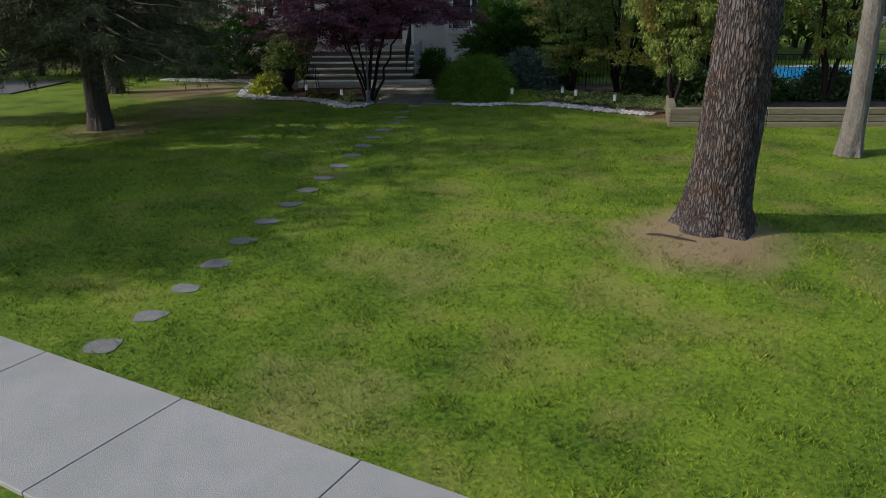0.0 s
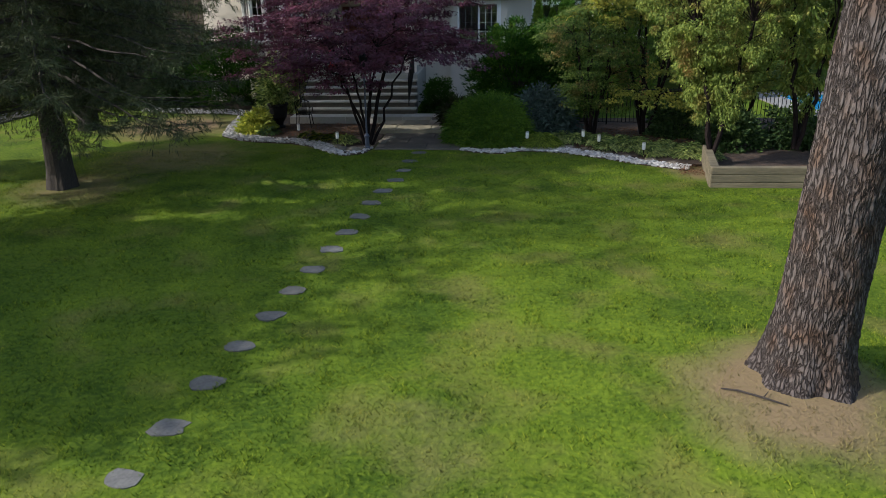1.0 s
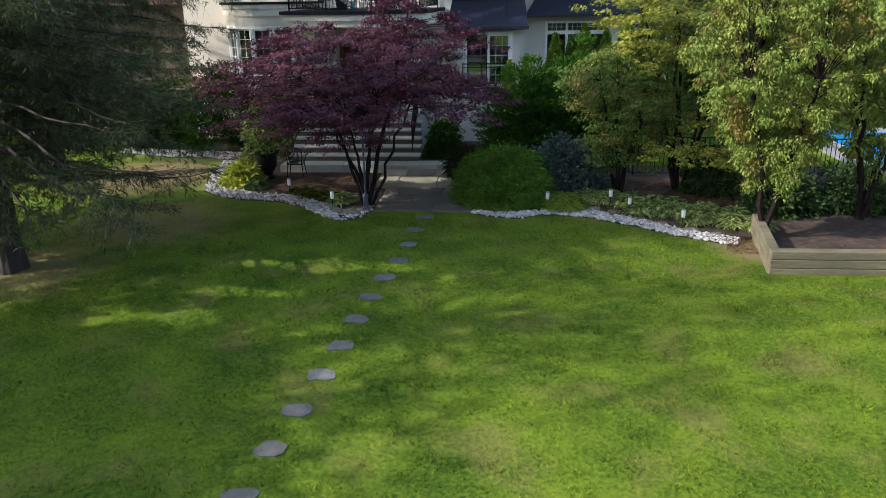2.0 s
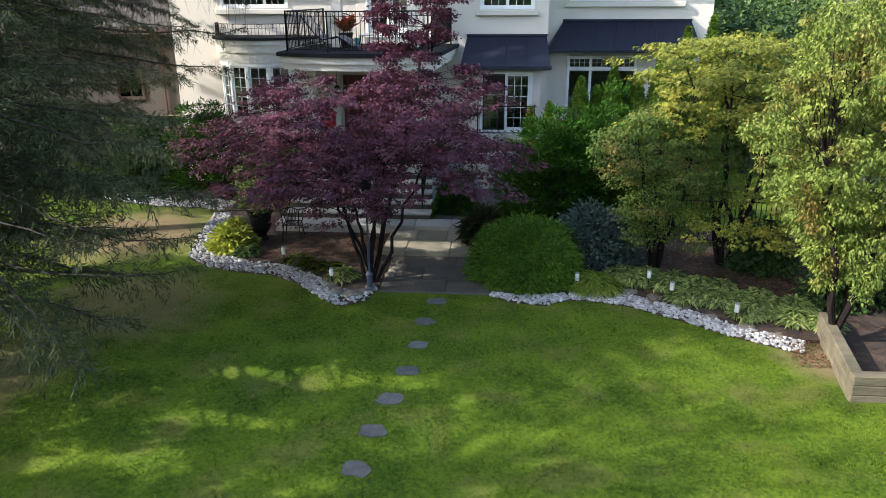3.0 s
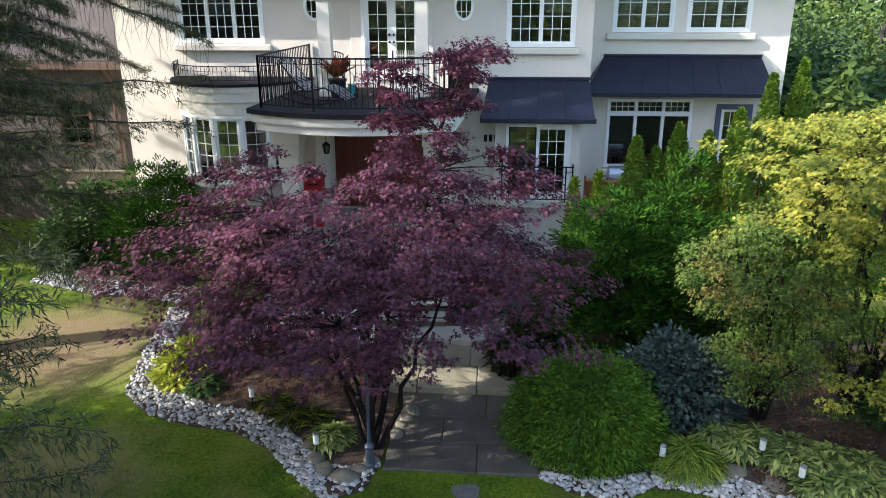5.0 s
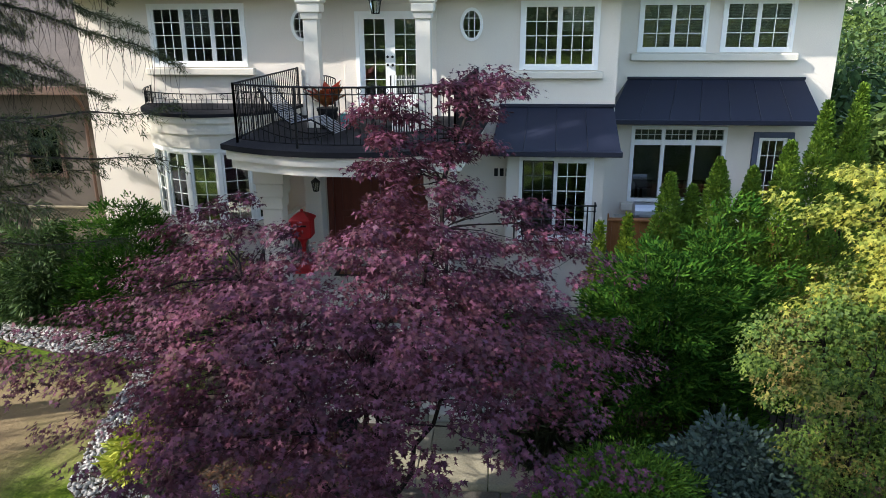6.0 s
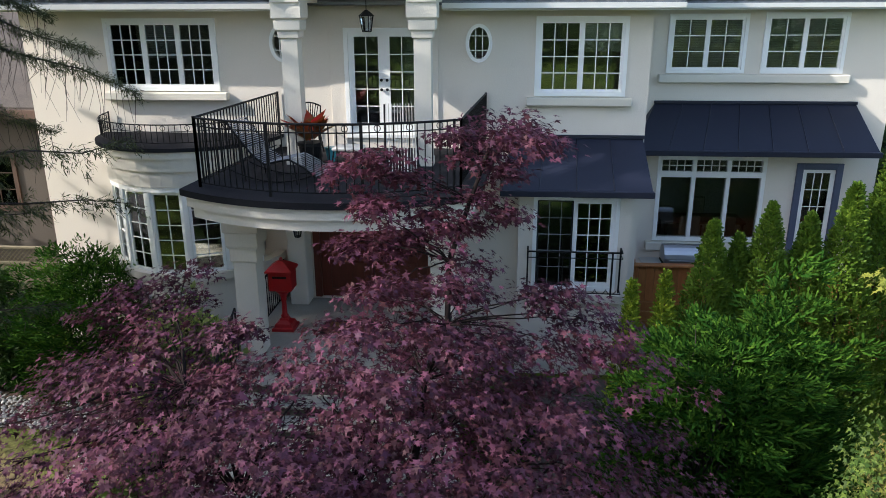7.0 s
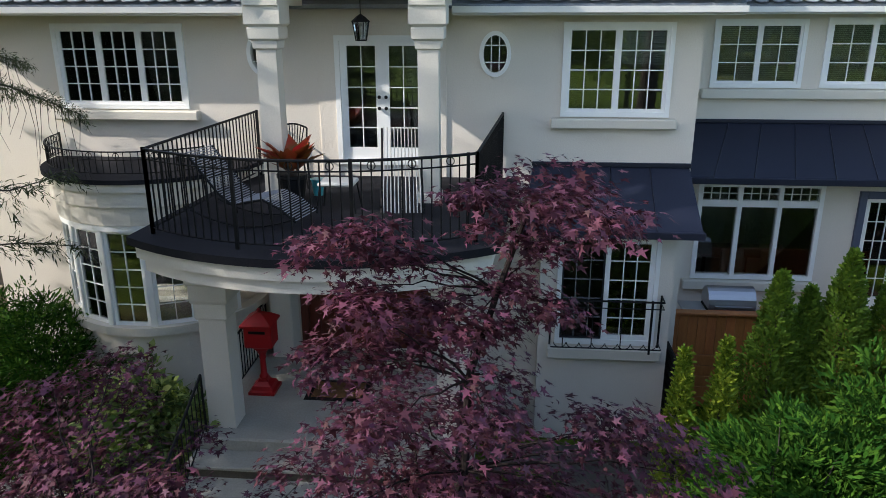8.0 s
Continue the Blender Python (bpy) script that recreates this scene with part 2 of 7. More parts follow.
def add_needle_patches(m, colour):
    """Mixes dry needle litter into a grass material in ragged patches round the trunks."""
    n, l = m.node_tree.nodes, m.node_tree.links
    b = n["Principled BSDF"]
    src = b.inputs["Base Color"].links[0].from_socket
    tc = n.new("ShaderNodeTexCoord")
    rag = n.new("ShaderNodeTexNoise")
    rag.inputs["Scale"].default_value, rag.inputs["Detail"].default_value = 1.6, 8
    l.new(tc.outputs["Object"], rag.inputs["Vector"])
    total = None
    for x, y, r, k in NEEDLE_PATCHES:
        mp = n.new("ShaderNodeMapping")
        mp.inputs["Location"].default_value = (-x, -y, 0)
        mp.inputs["Scale"].default_value = (1, 1, 0)
        l.new(tc.outputs["Object"], mp.inputs[0])
        ln = n.new("ShaderNodeVectorMath")
        ln.operation = "LENGTH"
        l.new(mp.outputs[0], ln.inputs[0])
        rg = n.new("ShaderNodeMapRange")
        rg.inputs["From Min"].default_value, rg.inputs["From Max"].default_value = r * 0.45, r * 1.35
        rg.inputs["To Min"].default_value, rg.inputs["To Max"].default_value = k + 0.1, -0.35
        l.new(ln.outputs["Value"], rg.inputs["Value"])
        if total is None:
            total = rg.outputs[0]
        else:
            mx = n.new("ShaderNodeMath")
            mx.operation = "MAXIMUM"
            l.new(total, mx.inputs[0])
            l.new(rg.outputs[0], mx.inputs[1])
            total = mx.outputs[0]
    sm = n.new("ShaderNodeMath")
    sm.operation = "MULTIPLY_ADD"
    sm.inputs[1].default_value, sm.inputs[2].default_value = 1.1, -0.55
    l.new(rag.outputs[0], sm.inputs[0])
    ad = n.new("ShaderNodeMath")
    ad.use_clamp = True
    l.new(total, ad.inputs[0])
    l.new(sm.outputs[0], ad.inputs[1])
    mix = n.new("ShaderNodeMix")
    mix.data_type = "RGBA"
    mix.inputs["B"].default_value = (*colour, 1)
    l.new(ad.outputs[0], mix.inputs["Factor"])
    l.new(src, mix.inputs["A"])
    l.new(mix.outputs["Result"], b.inputs["Base Color"])


GRASS = material("lawn_grass", (0.122, 0.178, 0.015), (0.036, 0.072, 0.007), 0.9, 16, 0.8, 0.85, 1.0, spec=0.1, third=(0.18, 0.158, 0.05), third_scale=0.9, third_range=(0.52, 0.9))
BLADE = material("grass_blade", (0.168, 0.242, 0.020), (0.056, 0.112, 0.011), 0.7, 15, 0.8, 0.9, 0.0, per_island=0.85, translucent=0.25, spec=0.15, third=(0.24, 0.212, 0.068), third_scale=0.9, third_range=(0.52, 0.9))
add_needle_patches(GRASS, (0.185, 0.138, 0.078))
add_needle_patches(BLADE, (0.25, 0.19, 0.105))


# ---- mesh helpers ----
ORIGIN = {}


class Shape:
    """Collects vertices and faces in world coordinates."""

    def __init__(self):
        self.v, self.f = [], []

    def add(self, verts, faces):
        k = len(self.v)
        self.v += [tuple(p) for p in verts]
        self.f += [tuple(i + k for i in q) for q in faces]
        return self

    def box(self, x0, x1, y0, y1, z0, z1, m=None):
        p = [Vector(c) for c in ((x0, y0, z0), (x1, y0, z0), (x1, y1, z0), (x0, y1, z0), (x0, y0, z1), (x1, y0, z1), (x1, y1, z1), (x0, y1, z1))]
        if m is not None:
            p = [m @ c for c in p]
        return self.add(p, ((0, 3, 2, 1), (4, 5, 6, 7), (0, 1, 5, 4), (1, 2, 6, 5), (2, 3, 7, 6), (3, 0, 4, 7)))

    def soft_box(self, x0, x1, y0, y1, z0, z1, r=0.01, m=None):
        """A box with chamfered edges."""
        vs, fs = [], []
        c = ((x0 + x1) / 2, (y0 + y1) / 2, (z0 + z1) / 2)
        h = ((x1 - x0) / 2, (y1 - y0) / 2, (z1 - z0) / 2)
        r = min(r, min(h) * 0.9)
        idx = {}
        for sx in (-1, 1):
            for sy in (-1, 1):
                for sz in (-1, 1):
                    for a in range(3):
                        q = [c[0] + sx * (h[0] - r), c[1] + sy * (h[1] - r), c[2] + sz * (h[2] - r)]
                        q[a] += (sx, sy, sz)[a] * r
                        idx[sx, sy, sz, a] = len(vs)
                        vs.append(m @ Vector(q) if m is not None else Vector(q))
        for a in range(3):
            b, d = (a + 1) % 3, (a + 2) % 3
            for s in (-1, 1):
                ring = []
                for u, w in ((-1, -1), (1, -1), (1, 1), (-1, 1)):
                    k = [0, 0, 0]
                    k[a], k[b], k[d] = s, u, w
                    ring.append(idx[(*k, a)])
                fs.append(ring if s > 0 else ring[::-1])
            for u in (-1, 1):
                for w in (-1, 1):
                    k0, k1 = [0, 0, 0], [0, 0, 0]
                    k0[a], k0[b], k0[d] = -1, u, w
                    k1[a], k1[b], k1[d] = 1, u, w
                    quad = [idx[(*k0, b)], idx[(*k1, b)], idx[(*k1, d)], idx[(*k0, d)]]
                    fs.append(quad if u * w < 0 else quad[::-1])
        for sx in (-1, 1):
            for sy in (-1, 1):
                for sz in (-1, 1):
                    tri = [idx[sx, sy, sz, a] for a in range(3)]
                    fs.append(tri if sx * sy * sz > 0 else tri[::-1])
        return self.add(vs, fs)

    def ring_frame(self, x0, x1, y0, y1, z0, z1, side, top, foot):
        """A rectangular frame in the xz plane, in one piece."""
        outer = ((x0, z0), (x1, z0), (x1, z1), (x0, z1))
        inner = ((x0 + side, z0 + foot), (x1 - side, z0 + foot), (x1 - side, z1 - top), (x0 + side, z1 - top))
        vs = [(x, y, z) for y in (y0, y1) for loop in (outer, inner) for x, z in loop]
        fs = []
        for i in range(4):
            j = (i + 1) % 4
            fs += [(i, j, 4 + j, 4 + i), (8 + i, 12 + i, 12 + j, 8 + j), (i, 8 + i, 8 + j, j), (4 + i, 4 + j, 12 + j, 12 + i)]
        return self.add(vs, fs)

    def tube(self, points, radii, sides=8, cap=True, flat=None):
        """A swept tube through points with a radius for each."""
        pts = [Vector(p) for p in points]
        if not hasattr(radii, "__len__"):
            radii = [radii] * len(pts)
        ref = None
        rings = []
        for i, p in enumerate(pts):
            d = (pts[min(i + 1, len(pts) - 1)] - pts[max(i - 1, 0)]).normalized()
            if ref is None:
                ref = Vector((0, 0, 1)) if abs(d.z) < 0.9 else Vector((1, 0, 0))
            u = (ref - d * ref.dot(d)).normalized()
            w = d.cross(u)
            ref = u
            rings.append([p + (u * math.cos(2 * math.pi * k / sides) + w * math.sin(2 * math.pi * k / sides)) * radii[i] for k in range(sides)])
        fs = []
        for i in range(len(pts) - 1):
            for k in range(sides):
                a, b = i * sides + k, i * sides + (k + 1) % sides
                fs.append((a, b, b + sides, a + sides))
        if cap:
            fs.append(tuple(range(sides))[::-1])
            fs.append(tuple((len(pts) - 1) * sides + k for k in range(sides)))
        return self.add([q for r in rings for q in r], fs)

    def lathe(self, cx, cy, profile, sides=16, square=False):
        """A turned profile of (radius, z) about an upright axis."""
        n = 4 if square else sides
        off = math.pi / 4 if square else 0
        k = math.sqrt(2) if square else 1
        vs = [(cx + r * k * math.cos(off + 2 * math.pi * i / n), cy + r * k * math.sin(off + 2 * math.pi * i / n), z) for r, z in profile for i in range(n)]
        fs = [(j * n + i, j * n + (i + 1) % n, (j + 1) * n + (i + 1) % n, (j + 1) * n + i) for j in range(len(profile) - 1) for i in range(n)]
        fs.append(tuple(range(n))[::-1])
        fs.append(tuple((len(profile) - 1) * n + i for i in range(n)))
        return self.add(vs, fs)

    def prism(self, outline, z0, z1):
        """An upright prism over a plan outline, counter-clockwise."""
        n = len(outline)
        vs = [(x, y, z0) for x, y in outline] + [(x, y, z1) for x, y in outline]
        return self.add(vs, [tuple(range(n))[::-1], tuple(range(n, 2 * n))] + [(i, (i + 1) % n, n + (i + 1) % n, n + i) for i in range(n)])

    def mesh(self, name, mat, origin=(0, 0, 0), smooth=False):
        me = bpy.data.meshes.new(name)
        o = Vector(origin)
        me.from_pydata([(p[0] - o.x, p[1] - o.y, p[2] - o.z) for p in self.v], [], self.f)
        me.materials.append(mat)
        if smooth:
            me.polygons.foreach_set("use_smooth", [True] * len(me.polygons))
        return me


def thing(name, at, label="", category="", group="", kind=""):
    ob = new(name)
    ob.location = at
    ob.empty_display_size = 0.2
    ORIGIN[ob.name] = Vector(at)
    return tagged(ob, label, category, group, kind)


def part(name, shape, mat, parent, label="", smooth=False):
    o = ORIGIN[parent.name]
    ob = new(name, shape.mesh(name, mat, o, smooth))
    ob.parent = parent
    ORIGIN[ob.name] = o
    return tagged(ob, label)


def solid(name, shape, mat, at=(0, 0, 0), label="", category="", group="", kind="", smooth=False):
    ob = new(name, shape.mesh(name, mat, at, smooth))
    ob.location = at
    ORIGIN[ob.name] = Vector(at)
    return tagged(ob, label, category, group, kind)


def ground_z(x, y):
    """The lawn rises a little from the street to the house, with a mound round the big tree."""
    s = min(max((y + 1.0) / 13.0, 0.0), 1.0)
    z = -0.38 + 0.38 * s * s * (3 - 2 * s)
    z += 0.33 * math.exp(-((x - 7.55) ** 2 + (y - 2.15) ** 2) / 5.0)
    z += 0.03 * noise.noise(Vector((x * 0.35, y * 0.35, 0.0))) * min(max((y + 2.5) / 2.5, 0.0), 1.0)
    return z

# ---- ground ----
def ground_sheet():
    xs = sorted(set([-400, -150, -60, -30, -20] + [round(-16 + 0.5 * i, 2) for i in range(65)] + [20, 30, 60, 150, 400]))
    ys = sorted(set([-300, -120, -50, -25, -15, -10] + [round(-8 + 0.5 * i, 2) for i in range(69)] + [30, 35, 45, 60, 90, 150, 250, 500]))
    s = Shape()
    for y in ys:
        for x in xs:
            s.v.append((x, y, ground_z(x, y)))
    n = len(xs)
    s.f = [(j * n + i, j * n + i + 1, (j + 1) * n + i + 1, (j + 1) * n + i) for j in range(len(ys) - 1) for i in range(n - 1)]
    return solid("ground", s, GRASS, label="mown green lawn with dry brown patches", category="lawn", kind="structure", smooth=True)


ground_sheet()

# ---- house ----
WALL_Y, WING_Y, BUMP_Y = 24.0, 26.62, 23.6
house = thing("house", (0, 24, 0), "two-storey beige stucco house with navy metal awning roofs", "house")


def pierced_wall(shape, x0, x1, y0, y1, z0, z1, holes):
    """A wall in the xz plane from y0 to y1, with rectangular openings (x0, x1, z0, z1) through it."""
    xs = sorted({x0, x1, *[h[0] for h in holes], *[h[1] for h in holes]})
    zs = sorted({z0, z1, *[h[2] for h in holes], *[h[3] for h in holes]})
    xs = [x for x in xs if x0 <= x <= x1]
    zs = [z for z in zs if z0 <= z <= z1]
    def solid_cell(i, j):
        cx, cz = (xs[i] + xs[i + 1]) / 2, (zs[j] + zs[j + 1]) / 2
        return not any(h[0] < cx < h[1] and h[2] < cz < h[3] for h in holes)
    nx, nz = len(xs) - 1, len(zs) - 1
    full = [[solid_cell(i, j) for j in range(nz)] for i in range(nx)]
    for i in range(nx):
        for j in range(nz):
            if not full[i][j]:
                continue
            a, b, c, d = xs[i], xs[i + 1], zs[j], zs[j + 1]
            shape.add([(a, y0, c), (b, y0, c), (b, y0, d), (a, y0, d)], [(0, 1, 2, 3)])
            shape.add([(a, y1, c), (b, y1, c), (b, y1, d), (a, y1, d)], [(3, 2, 1, 0)])
            if i == 0 or not full[i - 1][j]:
                shape.add([(a, y0, c), (a, y1, c), (a, y1, d), (a, y0, d)], [(3, 2, 1, 0)])
            if i == nx - 1 or not full[i + 1][j]:
                shape.add([(b, y0, c), (b, y1, c), (b, y1, d), (b, y0, d)], [(0, 1, 2, 3)])
            if j == 0 or not full[i][j - 1]:
                shape.add([(a, y0, c), (b, y0, c), (b, y1, c), (a, y1, c)], [(3, 2, 1, 0)])
            if j == nz - 1 or not full[i][j + 1]:
                shape.add([(a, y0, d), (b, y0, d), (b, y1, d), (a, y1, d)], [(0, 1, 2, 3)])


def sash_window(parent, x0, x1, z0, z1, y, sashes, cols, rows, name="window", label="", blind=None, frame=0.075, proud=0.05, mat=None, rail=0.05):
    """A white framed window set in an opening of the wall whose face is at y; sashes side by side, each with muntin bars."""
    mat = mat or WHITE
    f = Shape()
    f.ring_frame(x0, x1, y - proud, y + 0.12, z0, z1, frame, frame, frame)
    win = part(name, f, mat, parent, label)
    w = (x1 - x0 - 2 * frame) / sashes
    for k in range(sashes):
        a, b = x0 + frame + k * w, x0 + frame + (k + 1) * w
        c, d = z0 + frame, z1 - frame
        s = Shape()
        yy0, yy1 = y - 0.02, y + 0.05
        s.ring_frame(a, b, yy0, yy1, c, d, rail, rail, rail)
        part("sash", s, mat, win)
        m = Shape()
        ia, ib, ic, idd = a + rail, b - rail, c + rail, d - rail
        for i in range(1, cols):
            x = ia + (ib - ia) * i / cols
            m.box(x - 0.009, x + 0.009, y - 0.005, y + 0.03, ic, idd)
        for j in range(1, rows):
            z = ic + (idd - ic) * j / rows
            m.box(ia, ib, y - 0.003, y + 0.028, z - 0.009, z + 0.009)
        if m.v:
            part("muntin_grid", m, mat, win)
        g = Shape()
        g.box(ia - 0.005, ib + 0.005, y + 0.008, y + 0.014, ic - 0.005, idd + 0.005)
        part("pane", g, GLASS, win)
        if blind and k in blind:
            bl = Shape()
            low = blind[k]
            z = idd - 0.02
            while z > idd - (idd - ic) * low:
                bl.box(ia, ib, y + 0.034, y + 0.05, z - (0.031 if low < 0.6 else 0.023), z - 0.003)
                z -= 0.035
            part("blind", bl, BLIND, win, "white slatted blind")
    return win


# wall bodies
H_TOP = 7.25
main_holes = [(-5.86, -3.65, 5.68, 7.04), (2.43, 4.12, 5.62, 7.06), (-1.18, 0.34, 4.85, 6.86),
              (1.10, 1.66, 6.2, 6.96), (-2.64, -2.08, 6.2, 6.96), (-2.0, 0.5, 1.42, 3.62), (-5.55, -3.0, 2.44, 4.02), (2.48, 4.12, 1.86, 3.78)]
w = Shape()
pierced_wall(w, -7.55, 4.55, WALL_Y, WALL_Y + 0.3, -0.2, H_TOP, main_holes)
w.box(-7.55, -7.25, WALL_Y + 0.3, 34.0, -0.2, H_TOP)
w.box(4.25, 4.55, WALL_Y + 0.3, WING_Y, -0.2, H_TOP)
part("wall", w, STUCCO, house)
wing_holes = [(5.38, 7.04, 5.84, 7.08), (7.38, 9.10, 5.84, 7.10), (5.40, 7.80, 2.02, 4.02), (8.46, 9.46, 1.2, 3.88)]
w = Shape()
pierced_wall(w, 4.25, 10.2, WING_Y, WING_Y + 0.3, -0.2, H_TOP, wing_holes)
w.box(9.9, 10.2, WING_Y + 0.3, 34.0, -0.2, H_TOP)
part("wall", w, STUCCO, house)
# rooms behind, so that the panes look into dim rooms
r = Shape()
r.box(-7.25, 9.9, 29.8, 30.0, -0.2, H_TOP)
r.box(-7.25, 4.25, WALL_Y + 0.3, 29.8, 4.3, 4.5).box(4.25, 9.9, WING_Y + 0.3, 29.8, 4.3, 4.5)
r.box(-7.25, 4.25, WALL_Y + 0.3, 29.8, 1.2, 1.4).box(4.25, 9.9, WING_Y + 0.3, 29.8, 1.2, 1.4)
r.box(-7.25, 4.25, WALL_Y + 0.3, 29.8, H_TOP - 0.05, H_TOP + 0.05).box(4.25, 9.9, WING_Y + 0.3, 29.8, H_TOP - 0.05, H_TOP + 0.05)
r.box(-7.25, 9.9, 33.8, 34.0, -0.2, H_TOP)
for x in (-3.0, 1.9):
    r.box(x, x + 0.12, WALL_Y + 0.35, 29.8, 1.4, 4.3).box(x, x + 0.12, WALL_Y + 0.35, 29.8, 4.5, H_TOP - 0.05)
part("interior_wall", r, DARK_ROOM, house, "dim rooms behind the panes")

# upper windows
sash_window(house, -5.86, -3.65, 5.68, 7.04, WALL_Y, 3, 3, 4, label="white three-light window", blind={1: 0.55})
sash_window(house, 2.43, 4.12, 5.62, 7.06, WALL_Y, 2, 3, 4, label="white two-light window", blind={1: 0.4})
sash_window(house, 5.38, 7.04, 5.84, 7.08, WING_Y, 2, 2, 3, label="white two-light window with blinds", blind={0: 1.0, 1: 1.0})
sash_window(house, 7.38, 9.10, 5.84, 7.10, WING_Y, 2, 2, 3, label="white two-light window with blinds", blind={0: 1.0, 1: 1.0})
for x0, x1, z0, z1, y in ((-5.98, -3.48, 5.50, 5.66, WALL_Y), (2.28, 4.24, 5.44, 5.60, WALL_Y), (5.22, 9.24, 5.64, 5.82, WING_Y), (5.24, 7.92, 1.80, 2.0, WING_Y)):
    part("window_sill", Shape().soft_box(x0, x1, y - 0.16, y + 0.02, z0, z1, 0.02), CREAM, house)


def ring(shape, cx, cz, y0, y1, a0, b0, a1, b1, n=32):
    """An oval ring from y0 to y1 between two ellipses."""
    vs = []
    for i in range(n):
        t = 2 * math.pi * i / n
        for a, b in ((a0, b0), (a1, b1)):
            for y in (y0, y1):
                vs.append((cx + a * math.cos(t), y, cz + b * math.sin(t)))
    fs = []
    for i in range(n):
        p, q = 4 * i, 4 * ((i + 1) % n)
        fs += [(p, q, q + 2, p + 2), (p + 1, p + 3, q + 3, q + 1), (p + 2, q + 2, q + 3, p + 3), (p, p + 1, q + 1, q)]
    shape.add(vs, fs)


for cx in (1.38, -2.36):
    f = Shape()
    ring(f, cx, 6.58, WALL_Y - 0.05, WALL_Y + 0.1, 0.185, 0.285, 0.25, 0.35)
    oval = part("window", f, WHITE, house, "white oval window")
    plate = Shape()
    n = 32
    vs = []
    for i in range(n):
        t = 2 * math.pi * i / n
        c, s_ = math.cos(t), math.sin(t)
        k = 1.12 / max(abs(c) / 0.29, abs(s_) / 0.40)
        vs += [(cx + 0.245 * c, WALL_Y - 0.004, 6.58 + 0.345 * s_), (cx + k * c, WALL_Y - 0.004, 6.58 + k * s_)]
    plate.add(vs, [(2 * i, 2 * ((i + 1) % n), 2 * ((i + 1) % n) + 1, 2 * i + 1) for i in range(n)])
    part("surround", plate, STUCCO, oval)
    m = Shape()
    m.box(cx - 0.07, cx - 0.055, WALL_Y, WALL_Y + 0.03, 6.31, 6.85).box(cx + 0.055, cx + 0.07, WALL_Y, WALL_Y + 0.03, 6.31, 6.85)
    for z in (6.45, 6.71):
        m.box(cx - 0.185, cx + 0.185, WALL_Y + 0.002, WALL_Y + 0.028, z - 0.008, z + 0.008)
    part("muntin_grid", m, WHITE, oval)
    g = Shape()
    g.add([(cx + 0.19 * math.cos(2 * math.pi * i / n), WALL_Y + 0.03, 6.58 + 0.29 * math.sin(2 * math.pi * i / n)) for i in range(n)], [tuple(range(n))])
    part("pane", g, GLASS, oval)

# french door on the balcony
DOOR_X0, DOOR_X1 = -1.18, 0.34
f = Shape()
f.ring_frame(DOOR_X0, DOOR_X1, WALL_Y - 0.05, WALL_Y + 0.14, 4.80, 6.86, 0.08, 0.08, 0.07)
french = part("french_door", f, WHITE, house, "white double french door with glazed leaves")
mid = (DOOR_X0 + DOOR_X1) / 2
for k, (a, b) in enumerate(((DOOR_X0 + 0.08, mid), (mid, DOOR_X1 - 0.08))):
    s = Shape()
    ga, gb = a + 0.11, b - 0.11
    s.ring_frame(a, b, WALL_Y, WALL_Y + 0.05, 4.87, 6.78, 0.11, 0.08, 0.21)
    part("leaf", s, WHITE, french)
    m = Shape()
    m.box((ga + gb) / 2 - 0.008, (ga + gb) / 2 + 0.008, WALL_Y + 0.005, WALL_Y + 0.04, 5.08, 6.70)
    for j in range(1, 5):
        z = 5.08 + 1.62 * j / 5
        m.box(ga, gb, WALL_Y + 0.007, WALL_Y + 0.038, z - 0.008, z + 0.008)
    part("muntin_grid", m, WHITE, french)
    part("pane", Shape().box(ga - 0.005, gb + 0.005, WALL_Y + 0.02, WALL_Y + 0.026, 5.075, 6.705), GLASS, french)
    hx = mid + (-0.055 if k == 0 else 0.055)
    for hz in (5.72, 5.9):
        kb = Shape()
        kb.tube([(hx, WALL_Y - 0.06, hz), (hx, WALL_Y - 0.03, hz), (hx, WALL_Y, hz)], [0.024, 0.03, 0.016], 10)
        part("door_knob", kb, BLACK_IRON, french)
c = Shape()
for i in range(14):
    x = -0.02 + 0.018 * i
    c.box(x, x + 0.014, WALL_Y + 0.1 + 0.012 * (i % 2), WALL_Y + 0.115 + 0.012 * (i % 2), 5.0, 6.72)
part("curtain", c, CURTAIN, french, "pale hanging curtain")
for a, b_, c_, d_ in ((-1.46, DOOR_X0, 4.6, 7.02), (DOOR_X1, 0.62, 4.6, 7.02), (DOOR_X0, DOOR_X1, 6.86, 7.02)):
    part("door_surround", Shape().soft_box(a, b_, WALL_Y - 0.03, WALL_Y + 0.002, c_, d_, 0.006), STUCCO, french)

# gutters and roof
for x0, x1, y in ((-7.95, -2.2, 23.4), (0.75, 4.95, 23.4), (5.0, 10.6, 26.0)):
    z = 7.17
    g = Shape()
    prof = [(y, z), (y - 0.11, z + 0.03), (y - 0.13, z + 0.12), (y - 0.12, z + 0.12), (y - 0.10, z + 0.04), (y, z + 0.02)]
    n = len(prof)
    g.add([(x0, *p) for p in prof] + [(x1, *p) for p in prof], [(i, (i + 1) % n, n + (i + 1) % n, n + i) for i in range(n)] + [tuple(range(n)), tuple(range(n, 2 * n))[::-1]])
    g.box(x0, x1, y, y + 0.6, z - 0.01, z + 0.02)
    part("gutter", g, WHITE, house)
r = Shape()
